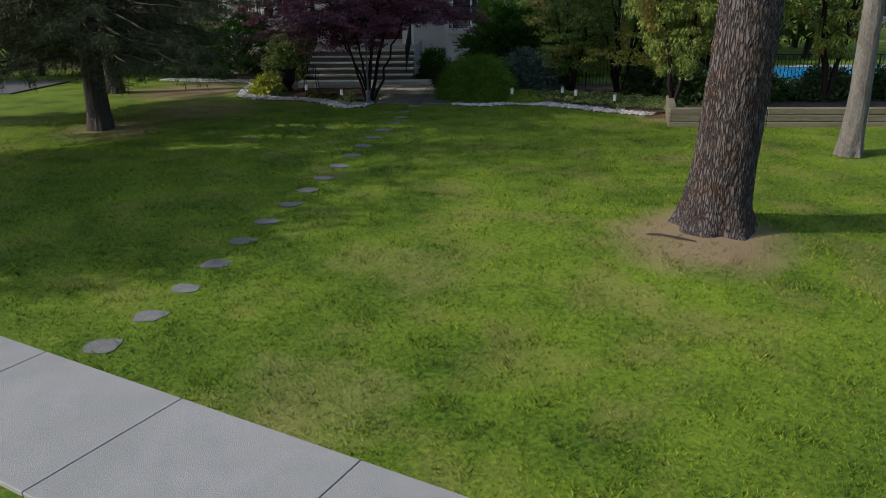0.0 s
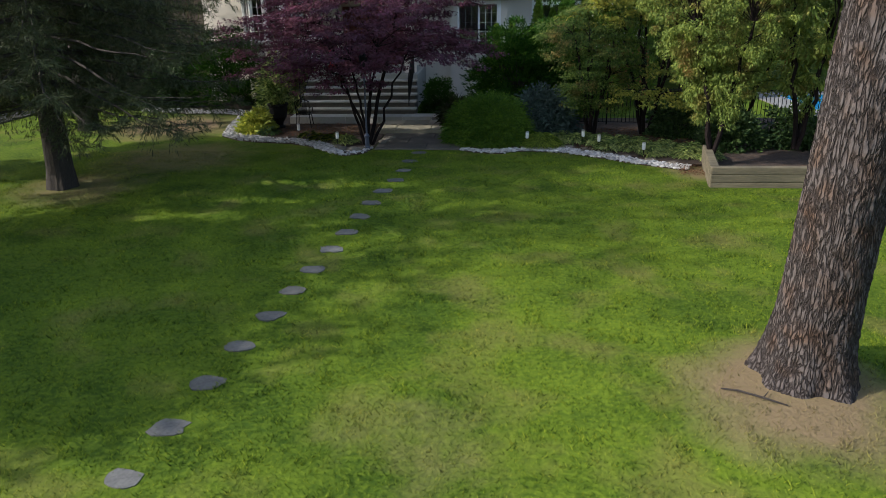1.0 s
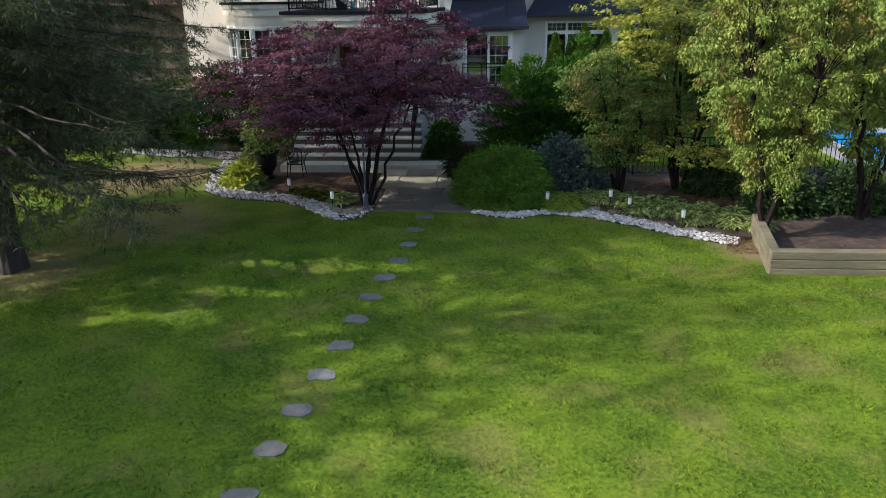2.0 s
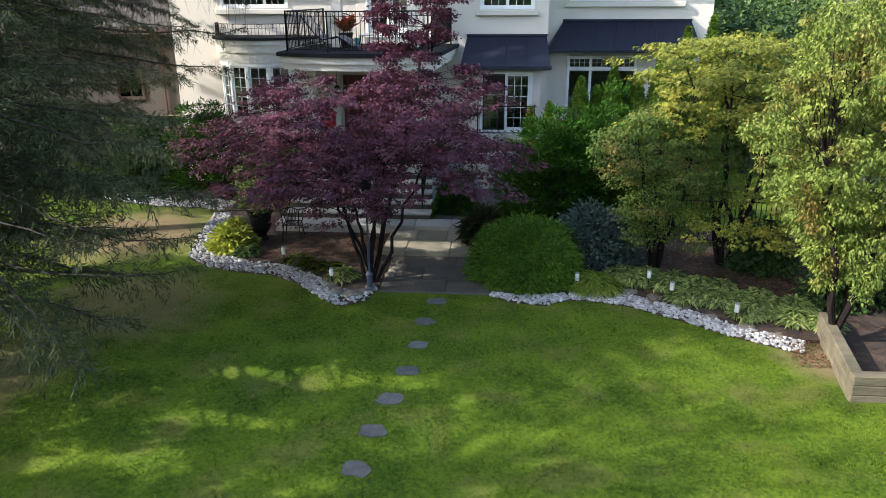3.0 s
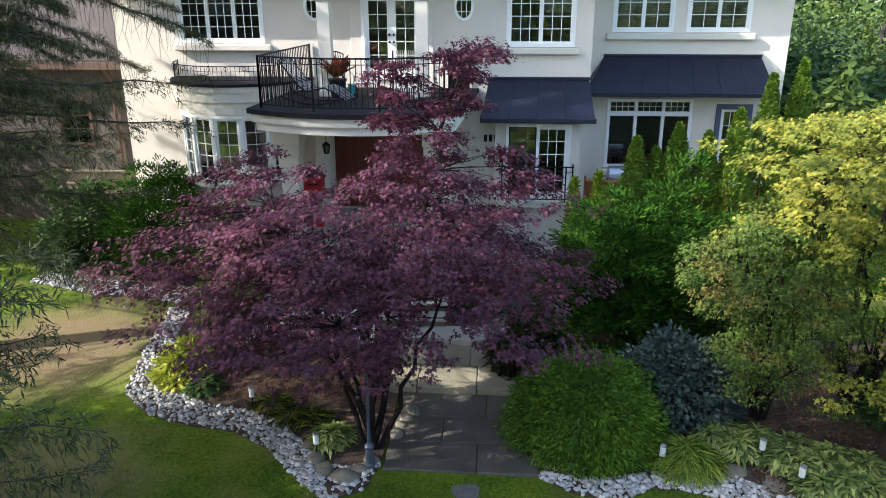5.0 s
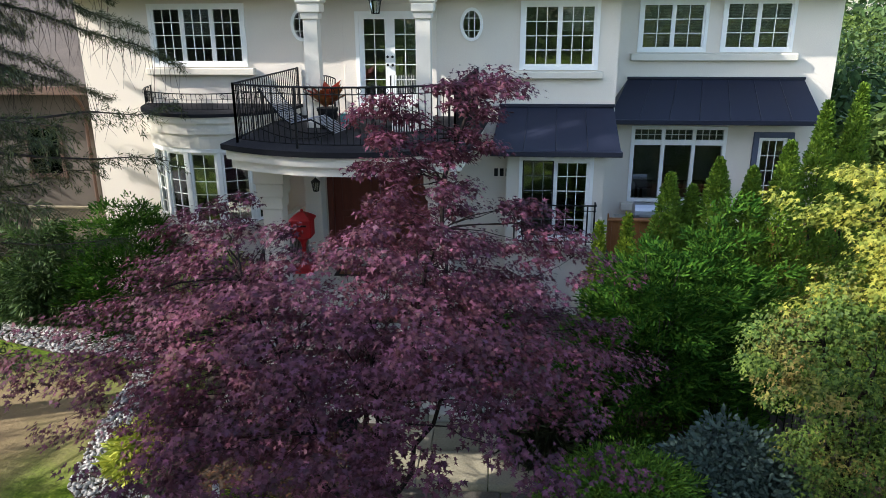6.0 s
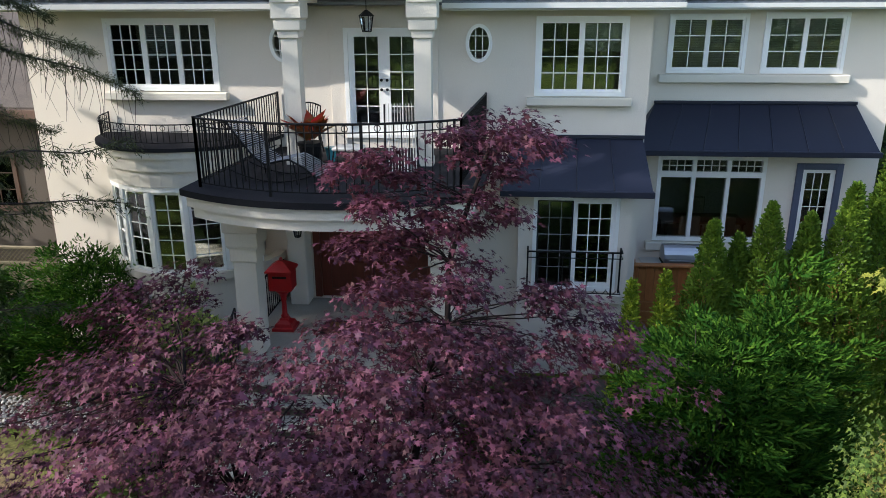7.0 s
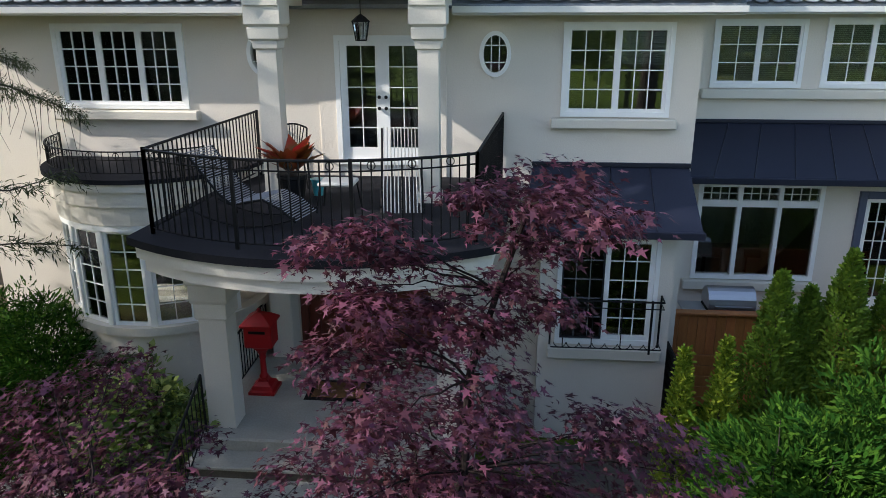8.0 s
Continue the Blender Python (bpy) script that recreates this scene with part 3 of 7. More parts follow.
def slope(x0, x1, y0, y1, z0, z1, thick=0.06):
    r.add([(x0, y0, z0), (x1, y0, z0), (x1, y1, z1), (x0, y1, z1), (x0, y0, z0 + thick), (x1, y0, z0 + thick), (x1, y1, z1 + thick), (x0, y1, z1 + thick)],
          [(0, 3, 2, 1), (4, 5, 6, 7), (0, 1, 5, 4), (1, 2, 6, 5), (2, 3, 7, 6), (3, 0, 4, 7)])
slope(-7.95, 4.95, 23.42, 29.2, 7.26, 10.6)
slope(-7.95, 10.6, 34.6, 29.2, 7.26, 10.6)
slope(4.95, 10.6, 26.02, 29.2, 7.26, 10.6)
main_roof = part("roof", r, SLATE, house, "grey scalloped slate roof")


def scallop_mesh():
    s = Shape()
    pts = [(-0.14, 0.0), (-0.14, -0.2)] + [(0.14 * math.cos(radians(a)), -0.2 + 0.1 * math.sin(radians(a))) for a in range(200, 341, 20)] + [(0.14, -0.2), (0.14, 0.0)]
    s.prism(pts[::1], 0.0, 0.018)
    return s.mesh("shingle", SLATE)


SCALLOP = scallop_mesh()
PITCH = math.degrees(math.atan2(3.34, 5.78))
for x0, x1, y0 in ((-7.9, -2.35, 23.36), (1.1, 4.95, 23.36), (5.1, 10.6, 25.96)):
    steep = PITCH if y0 < 25 else math.degrees(math.atan2(3.34, 3.18))
    for row in range(3):
        x = x0 + 0.14 * (row % 2)
        while x < x1:
            st = new("shingle", SCALLOP)
            st.parent = main_roof
            run = 0.3 + 0.2 * row
            m = Matrix.Translation((x, y0 + run * math.cos(radians(steep)), 7.33 + run * math.sin(radians(steep)) + 0.014 * 1)) @ pose(0, 0, 0, steep - 3, 0, 0)
            st.matrix_basis = Matrix.Translation(-ORIGIN[house.name]) @ m
            x += 0.286

# awning roofs in standing-seam metal
def awning(x0, x1, top_x0, top_x1, wall_y, out, z_top, z_low, seams):
    a = Shape()
    yo = wall_y - out
    a.add([(x0, yo, z_low), (x1, yo, z_low), (top_x1, wall_y, z_top), (top_x0, wall_y, z_top), (x0, wall_y, z_low), (x1, wall_y, z_low)],
          [(0, 1, 2, 3), (0, 3, 4), (1, 5, 2), (0, 4, 5, 1), (3, 2, 5, 4)])
    roof = part("awning_roof", a, NAVY_METAL, house, "navy standing-seam metal awning roof")
    for k in range(1, seams):
        u = k / seams
        p0 = Vector((top_x0 + (top_x1 - top_x0) * u, wall_y, z_top))
        p1 = Vector((x0 + (x1 - x0) * u, yo, z_low))
        nrm = Vector((0, -(z_top - z_low), out)).normalized()
        sm = Shape()
        sm.tube([p0 + nrm * 0.006, p1 + nrm * 0.006], 0.012, 4)
        part("seam", sm, NAVY_METAL, roof)
    e = Shape()
    e.soft_box(x0 - 0.03, x1 + 0.03, yo - 0.05, yo + 0.02, z_low - 0.10, z_low + 0.015, 0.01)
    e.soft_box(x0 - 0.03, x0 + 0.02, yo + 0.02, wall_y, z_low - 0.10, z_low + 0.01, 0.01).soft_box(x1 - 0.02, x1 + 0.03, yo + 0.02, wall_y, z_low - 0.10, z_low + 0.01, 0.01)
    part("fascia", e, NAVY_METAL, roof)
    c = Shape()
    c.soft_box(top_x0 - 0.03, top_x1 + 0.03, wall_y - 0.05, wall_y, z_top - 0.02, z_top + 0.05, 0.01)
    part("flashing", c, NAVY_METAL, roof)
    return roof

awning(1.86, 4.62, 2.04, 4.52, WALL_Y, 0.9, 4.84, 3.98, 4)
awning(4.66, 9.72, 5.22, 9.5, WING_Y, 1.0, 5.2, 4.3, 7)

# lower bump-out with the juliet window
b = Shape()
pierced_wall(b, 2.2, 4.36, BUMP_Y, WALL_Y, -0.2, 3.92, [(2.48, 4.12, 1.86, 3.78)])
part("wall", b, STUCCO, house)
SCREEN = material("dark_insect_screen", (0.02, 0.021, 0.024), (0.014, 0.015, 0.017), 0.7, 200, 3, 0.4, 0.1, spec=0.2)
GREY_BAR = material("shaded_grille_bar", (0.16, 0.165, 0.17), (0.12, 0.125, 0.13), 0.6, 40, 2, 0.4, 0.02)
f = Shape()
f.ring_frame(2.48, 4.12, BUMP_Y - 0.05, BUMP_Y + 0.12, 1.86, 3.78, 0.075, 0.08, 0.09)
slider = part("window", f, WHITE, house, "white sliding window, one leaf behind a dark screen")
part("sash", Shape().ring_frame(3.25, 4.045, BUMP_Y - 0.02, BUMP_Y + 0.05, 1.95, 3.70, 0.08, 0.06, 0.08), WHITE, slider)
for a, b_, yy, bar in ((2.56, 3.25, 0.02, GREY_BAR), (3.34, 3.97, 0.0, WHITE)):
    m = Shape()
    for i in (1, 2):
        m.box(a + (b_ - a) * i / 3 - 0.009, a + (b_ - a) * i / 3 + 0.009, BUMP_Y + yy, BUMP_Y + yy + 0.03, 1.97, 3.68)
    for j in range(1, 5):
        zz = 2.0 + 1.67 * j / 5
        m.box(a, b_, BUMP_Y + yy + 0.002, BUMP_Y + yy + 0.028, zz - 0.009, zz + 0.009)
    part("muntin_grid", m, bar, slider)
    part("pane", Shape().box(a, b_, BUMP_Y + yy + 0.012, BUMP_Y + yy + 0.018, 1.96, 3.69), GLASS, slider)
sf = Shape().ring_frame(2.555, 3.248, BUMP_Y - 0.01, BUMP_Y + 0.012, 1.95, 3.70, 0.03, 0.03, 0.035)
part("screen_frame", sf, SCREEN, slider, "thin dark screen frame")
part("window_sill", Shape().soft_box(2.36, 4.24, BUMP_Y - 0.16, BUMP_Y + 0.02, 1.62, 1.82, 0.02), CREAM, house)

# wing ground floor: three-light window with transoms, glazed door
f = Shape()
x0, x1, z0, z1, y = 5.40, 7.80, 2.02, 4.02, WING_Y
fr = 0.09
f.ring_frame(x0, x1, y - 0.05, y + 0.12, z0, z1, fr, fr, fr)
tri = part("window", f, WHITE, house, "white three-light window with transoms")
for a, b_ in ((x0 + 0.77, x0 + 0.86), (x0 + 1.54, x0 + 1.63)):
    part("mullion", Shape().soft_box(a, b_, y - 0.046, y + 0.12, z0 + fr, z1 - fr, 0.006), WHITE, tri)
part("transom_bar", Shape().box(x0 + fr, x1 - fr, y - 0.04, y + 0.11, 3.53, 3.66), WHITE, tri)
for a, b_ in ((x0 + fr, x0 + 0.77), (x0 + 0.86, x0 + 1.54), (x0 + 1.63, x1 - fr)):
    part("pane", Shape().box(a, b_, y + 0.02, y + 0.026, z0 + fr, 3.53), GLASS, tri)
    part("pane", Shape().box(a, b_, y + 0.02, y + 0.026, 3.66, z1 - fr), GLASS, tri)
    m = Shape()
    for i in range(1, 4):
        x = a + (b_ - a) * i / 4
        m.box(x - 0.008, x + 0.008, y, y + 0.03, 3.66, z1 - fr)
    m.box(a, b_, y + 0.002, y + 0.028, 3.785, 3.80)
    part("muntin_grid", m, WHITE, tri)
f = Shape()
f.soft_box(8.46, 8.60, y - 0.06, y + 0.12, 1.2, 3.88, 0.01).soft_box(9.32, 9.46, y - 0.06, y + 0.12, 1.2, 3.88, 0.01).soft_box(8.60, 9.32, y - 0.06, y + 0.12, 3.74, 3.88, 0.01)
side_door = part("side_door", f, BLUE_TRIM, house, "slate-blue framed glazed side door")
s = Shape()
s.box(8.60, 8.70, y, y + 0.05, 1.2, 3.74).box(9.22, 9.32, y, y + 0.05, 1.2, 3.74).box(8.70, 9.22, y, y + 0.05, 1.2, 1.7).box(8.70, 9.22, y, y + 0.05, 3.66, 3.74)
part("leaf", s, WHITE, side_door)
m = Shape()
for i in (1, 2):
    x = 8.70 + 0.52 * i / 3
    m.box(x - 0.008, x + 0.008, y + 0.005, y + 0.04, 1.7, 3.66)
for j in range(1, 5):
    z = 1.7 + 1.96 * j / 5
    m.box(8.70, 9.22, y + 0.007, y + 0.038, z - 0.008, z + 0.008)
part("muntin_grid", m, WHITE, side_door)
part("pane", Shape().box(8.70, 9.22, y + 0.02, y + 0.026, 1.7, 3.66), GLASS, side_door)

# bow window
BOW = (-4.28, 24.0)
def arc(r, a0=-90.0, a1=90.0, n=24, c=BOW):
    return [(c[0] + r * math.sin(radians(a0 + (a1 - a0) * i / n)), c[1] - r * math.cos(radians(a0 + (a1 - a0) * i / n))) for i in range(n + 1)]
bow = part("bow_window", Shape().prism(arc(1.58)[::1], -0.2, 2.30), STUCCO, house, "curved bow window under a flat roof")
part("window_sill", Shape().prism(arc(1.70) + arc(1.50)[::-1], 2.30, 2.44), CREAM, bow)
part("inner_floor", Shape().prism(arc(1.52), 2.30, 2.32), DARK_ROOM, bow)
part("head_band", Shape().prism(arc(1.66), 4.02, 4.12), WHITE, bow)
part("cornice", Shape().prism(arc(1.68), 4.12, 4.42), CREAM, bow)
part("cornice", Shape().prism(arc(1.73), 4.42, 4.66), CREAM, bow)
part("cornice", Shape().prism(arc(1.78), 4.66, 4.79), CREAM, bow)
part("flat_roof", Shape().prism(arc(1.82), 4.79, 4.86), MEMBRANE, bow)
ANGLES = (-62, -37, -12.5, 12.5, 37, 62)
for i, a in enumerate(ANGLES):
    px, py = BOW[0] + 1.58 * math.sin(radians(a)), BOW[1] - 1.58 * math.cos(radians(a))
    m = pose(px, py, 0, 0, 0, a)
    part("mullion", Shape().soft_box(-0.055, 0.055, -0.06, 0.06, 2.44, 4.02, 0.01, m), WHITE, bow)
    if i == 5:
        break
    a2 = ANGLES[i + 1]
    qx, qy = BOW[0] + 1.58 * math.sin(radians(a2)), BOW[1] - 1.58 * math.cos(radians(a2))
    d = Vector((qx - px, qy - py, 0))
    m = Matrix.Translation((px, py, 0)) @ pose(0, 0, 0, 0, 0, math.degrees(math.atan2(d.y, d.x)))
    L_ = d.length
    s = Shape()
    s.box(0.05, 0.10, -0.03, 0.03, 2.44, 4.02, m).box(L_ - 0.10, L_ - 0.05, -0.03, 0.03, 2.44, 4.02, m)
    s.box(0.10, L_ - 0.10, -0.03, 0.03, 2.44, 2.50, m).box(0.10, L_ - 0.10, -0.03, 0.03, 3.96, 4.02, m)
    part("sash", s, WHITE, bow)
    s = Shape()
    s.box(L_ / 2 - 0.008, L_ / 2 + 0.008, -0.015, 0.015, 2.50, 3.96, m)
    for j in range(1, 5):
        z = 2.50 + 1.46 * j / 5
        s.box(0.10, L_ - 0.10, -0.013, 0.013, z - 0.008, z + 0.008, m)
    part("muntin_grid", s, WHITE, bow)
    part("pane", Shape().box(0.095, L_ - 0.095, -0.003, 0.003, 2.49, 3.97, m), GLASS, bow)

# ---- balcony over the entrance ----
BAL_C, BAL_R = (-0.75, 23.48), 3.63
def balcony_outline(extra):
    """Plan of the balcony edge: straight sides and a bowed front."""
    pts = []
    half = 2.0 + extra
    r = BAL_R + extra
    a = math.degrees(math.asin(half / r))
    for i in range(17):
        t = radians(-a + 2 * a * i / 16)
        pts.append((BAL_C[0] + r * math.sin(t), BAL_C[1] - r * math.cos(t)))
    return pts + [(BAL_C[0] + half + 0.25, 23.99), (BAL_C[0] - half + 0.25, 23.99)]
balcony = part("balcony", Shape().prism(balcony_outline(0.28), 4.50, 4.60), MEMBRANE, house, "curved balcony with a dark membrane floor")
part("fascia", Shape().prism(balcony_outline(0.20), 4.32, 4.50), CREAM, balcony)
part("fascia", Shape().prism(balcony_outline(0.12), 4.14, 4.32), CREAM, balcony)


def railing(parent, pts, z0, height, gap, post_every=0, circles=False, name="railing", post=0.02, fine=1.0):
    """Iron railing along plan points: bottom and top rails, balusters, posts."""
    top = Shape()
    top.tube([(x, y, z0 + height) for x, y in pts], 0.018 * fine, 6)
    rail = part(name, top, BLACK_IRON, parent, "black wrought-iron railing")
    low = Shape()
    low.tube([(x, y, z0 + 0.08) for x, y in pts], 0.012 * fine, 5)
    if circles:
        low.tube([(x, y, z0 + height - 0.12) for x, y in pts], 0.010 * fine, 5)
    part("rail", low, BLACK_IRON, rail)
    seg = [(Vector((*pts[i], 0)), Vector((*pts[i + 1], 0))) for i in range(len(pts) - 1)]
    total = sum((b - a).length for a, b in seg)
    n = max(1, round(total / gap))
    acc, k = 0.0, 0
    for i in range(n + 1):
        want = total * i / n
        while k < len(seg) - 1 and acc + (seg[k][1] - seg[k][0]).length < want - 1e-6:
            acc += (seg[k][1] - seg[k][0]).length
            k += 1
        a, b = seg[k]
        p = a + (b - a) * ((want - acc) / (b - a).length)
        is_post = i in (0, n) or (post_every and i % post_every == 0)
        h = post if is_post else 0.008 * fine
        bar = Shape()
        bar.box(p.x - h, p.x + h, p.y - h, p.y + h, z0 + (0.0 if is_post else 0.08), z0 + height + (0.02 if is_post else 0))
        part("post" if is_post else "baluster", bar, BLACK_IRON, rail)
        if circles and not is_post and i % 4 == 2:
            c = Shape()
            c.tube([(p.x + 0.045 * math.cos(2 * math.pi * j / 12), p.y, z0 + height - 0.06 + 0.045 * math.sin(2 * math.pi * j / 12)) for j in range(13)], 0.006, 4, False)
            part("ring", c, BLACK_IRON, rail)
    return rail


o = balcony_outline(0.0)
railing(balcony, [(-2.52, 23.95), o[0]], 4.6, 1.06, 0.115)
railing(balcony, o[:17], 4.6, 1.06, 0.115, 12, True)
railing(balcony, [o[16], (1.52, 23.95)], 4.6, 1.06, 0.115)
railing(bow, arc(1.70, -88, 48, 24), 4.86, 0.40, 0.105, 0, True, post=0.012, fine=0.6)

# ---- porch columns, stoop and steps ----
for cx in (-2.46, 0.9):
    col = Shape()
    col.lathe(cx, 21.42, [(0.20, 1.4), (0.195, 3.11), (0.215, 3.12), (0.23, 3.15), (0.23, 3.36), (0.255, 3.38), (0.27, 3.42), (0.27, 3.64), (0.30, 3.67), (0.30, 4.14)], square=True)
    part("column", col, STUCCO, house, "square stucco porch column with a stepped capital")
for cx in (-1.74, 0.50):
    col = Shape()
    col.lathe(cx, 22.4, [(0.17, 4.6), (0.17, 4.72), (0.15, 4.74), (0.14, 6.72), (0.17, 6.74), (0.18, 6.84), (0.215, 6.87), (0.22, 7.0), (0.21, 7.02), (0.25, 7.06), (0.25, 7.3)], square=True)
    part("column", col, CREAM, house, "square cream balcony column")
p = Shape()
p.box(-1.98, -1.5, 22.12, 23.4, 7.3, 7.65).box(0.26, 0.74, 22.12, 23.4, 7.3, 7.65)
n = 14
vs = []
for i in range(n + 1):
    t = math.pi * i / n
    vs += [(-0.62 - 0.9 * math.cos(t), 22.2, 7.3 + 0.75 * math.sin(t)), (-0.62 - 1.36 * math.cos(t) / max(abs(math.cos(t)), math.sin(t)), 22.2, 7.3 + 1.3 * math.sin(t) / max(abs(math.cos(t)), math.sin(t)))]
front = [(2 * i, 2 * i + 2, 2 * i + 3, 2 * i + 1) for i in range(n)]
m_ = len(vs)
p.add(vs + [(x, y + 0.3, z) for x, y, z in vs], front + [tuple(i + m_ for i in q[::-1]) for q in front] + [(2 * i, 2 * i + m_, 2 * i + 2 + m_, 2 * i + 2) for i in range(n)])
porch = part("porch_gable", p, CREAM, house, "cream arched porch gable")
part("porch_ceiling", Shape().box(-1.5, 0.26, 22.5, 24.0, 7.5, 7.56), STUCCO, porch)
r = Shape()
for sx in (-1, 1):
    r.add([(-0.62 + sx * 1.75, 21.95, 7.55), (-0.62, 21.95, 9.3), (-0.62, 25.5, 9.3), (-0.62 + sx * 1.75, 23.6, 7.55), (-0.62 + sx * 1.75, 21.95, 7.62), (-0.62, 21.95, 9.37), (-0.62, 25.5, 9.37), (-0.62 + sx * 1.75, 23.6, 7.62)],
          [(0, 1, 2, 3), (7, 6, 5, 4), (0, 4, 5, 1), (1, 5, 6, 2), (2, 6, 7, 3), (3, 7, 4, 0)])
part("porch_roof", r, SLATE, house)

stoop = thing("entrance_stoop", (-0.7, 20.9, 0), "pale limestone entrance stoop with wide steps", "steps", kind="structure")
part("landing", Shape().soft_box(-2.75, 1.2, 20.95, 23.99, 0.2, 1.40, 0.03), LIMESTONE, stoop)
for k in range(5):
    top = 1.40 - 0.19 * (k + 1)
    # risers take the darker stone to paint the shadow under each nosing
    step = part("step", Shape().box(-2.72 + 0.02 * k, 1.17 + 0.02 * k, 20.95 - 0.38 * (k + 1), 20.96 - 0.38 * k, 0.05, top - 0.055), STONE, stoop, "recessed riser, darkened for the shade under its tread")
    part("tread", Shape().soft_box(-2.78 + 0.02 * k, 1.23 + 0.02 * k, 20.95 - 0.38 * (k + 1) - 0.05, 20.955 - 0.38 * k, top - 0.055, top, 0.012), LIMESTONE, step, "pale limestone tread")

# ---- foliage helpers ----
rng = np.random.default_rng(7)
PALMATE = [(0, 0.0), (0.46, -0.06), (0.21, 0.17), (0.70, 0.44), (0.19, 0.40), (0.0, 1.0), (-0.19, 0.40), (-0.70, 0.44), (-0.21, 0.17), (-0.46, -0.06)]
BROAD = [(0, 0.0), (0.55, 0.30), (0.16, 0.36), (0.0, 1.0), (-0.16, 0.36), (-0.55, 0.30)]
OVAL = [(0, 0), (0.22, 0.25), (0.24, 0.55), (0, 1.0), (-0.24, 0.55), (-0.22, 0.25)]
SLIM = [(-0.05, 0), (0.05, 0), (0.035, 0.6), (0, 1.0), (-0.035, 0.6)]
FEATHER = [(0, 0), (0.13, 0.45), (0, 1.0), (-0.13, 0.45)]
FROND = [(0, 0), (0.13, 0.32), (0.045, 0.38), (0.12, 0.70), (0, 1.0), (-0.12, 0.70), (-0.045, 0.38), (-0.13, 0.32)]
TWIG = [(0, 0), (0.075, 0.4), (0, 1.0), (-0.075, 0.4)]
FAN = [(0, 0), (0.21, 0.42), (0.06, 0.44), (0.15, 0.80), (0, 1.0), (-0.15, 0.80), (-0.06, 0.44), (-0.21, 0.42)]
CEDAR_FAN = [(0, 0), (0.21, 0.42), (0.07, 0.55), (0.0, 1.0), (-0.07, 0.55), (-0.21, 0.42)]
SPRAY = [(0, 0), (0.24, 0.5), (0, 1.0), (-0.24, 0.5)]


def leaf_mesh(name, outline, places, ways, normals, sizes, mat, origin, bend=0.0):
    """One mesh of flat leaves: each has its stalk end at a place, points along its way and faces its normal."""
    t = np.array(outline, float)
    n, k = len(places), len(t)
    w = ways / (np.linalg.norm(ways, axis=1, keepdims=True) + 1e-9)
    side = np.cross(w, normals)
    side /= np.linalg.norm(side, axis=1, keepdims=True) + 1e-9
    nor = np.cross(side, w)
    v = places[:, None, :] + sizes[:, None, None] * (t[None, :, 0:1] * side[:, None, :] + t[None, :, 1:2] * w[:, None, :] - bend * (t[None, :, 1:2] ** 2) * nor[:, None, :])
    v = v.reshape(-1, 3) - np.array(origin)
    me = bpy.data.meshes.new(name)
    me.vertices.add(n * k)
    me.vertices.foreach_set("co", v.astype(np.float32).ravel())
    me.loops.add(n * k)
    me.loops.foreach_set("vertex_index", np.arange(n * k, dtype=np.int32))
    me.polygons.add(n)
    me.polygons.foreach_set("loop_start", np.arange(0, n * k, k, dtype=np.int32))
    me.polygons.foreach_set("loop_total", np.full(n, k, dtype=np.int32))
    me.materials.append(mat)
    me.update()
    return me


def crown_part(name, me, parent, label=""):
    ob = new(name, me)
    ob.parent = parent
    ORIGIN[ob.name] = ORIGIN[parent.name]
    return tagged(ob, label)


def unit(n):
    d = rng.normal(size=(n, 3))
    return d / np.linalg.norm(d, axis=1, keepdims=True)


def clumps_to_leaves(centres, radii, count, flat=0.5, up=0.6):
    """Scatters leaves in flattened clumps; returns places, ways and normals."""
    c = np.repeat(centres, count, axis=0)
    r = np.repeat(radii, count)
    d = unit(len(c)) * (rng.random((len(c), 1)) ** 0.45)
    d[:, 2] *= flat
    places = c + d * r[:, None]
    ways = d + unit(len(c)) * 0.5 + np.array((0, 0, -0.15))
    normals = unit(len(c)) * (1 - up) + np.array((0, 0, up))
    return places, ways, normals


def branch_path(a, b, sag=0.0, wobble=0.1, n=6):
    a, b = Vector(a), Vector(b)
    L = (b - a).length
    pts = []
    for i in range(n + 1):
        t = i / n
        p = a.lerp(b, t)
        p.z += sag * 4 * t * (1 - t)
        k = wobble * L * t * (1 - t)
        p += Vector((rng.normal(), rng.normal(), rng.normal() * 0.5)) * k * 0.6
        pts.append(p)
    return pts


def limbs(shape, forks, centres, r0=0.05, sides=5):
    """Limbs from the nearest fork to each clump centre."""
    for c in centres:
        f = min(forks, key=lambda q: (Vector(q) - Vector(c)).length + 0.6 * max(0, q[2] - c[2]))
        L = (Vector(c) - Vector(f)).length
        pts = branch_path(f, c, 0.06 * L, 0.18)
        r = r0 * min(1.0, 0.35 + L / 4)
        shape.tube(pts, [r * (1 - 0.85 * i / (len(pts) - 1)) for i in range(len(pts))], sides, False)


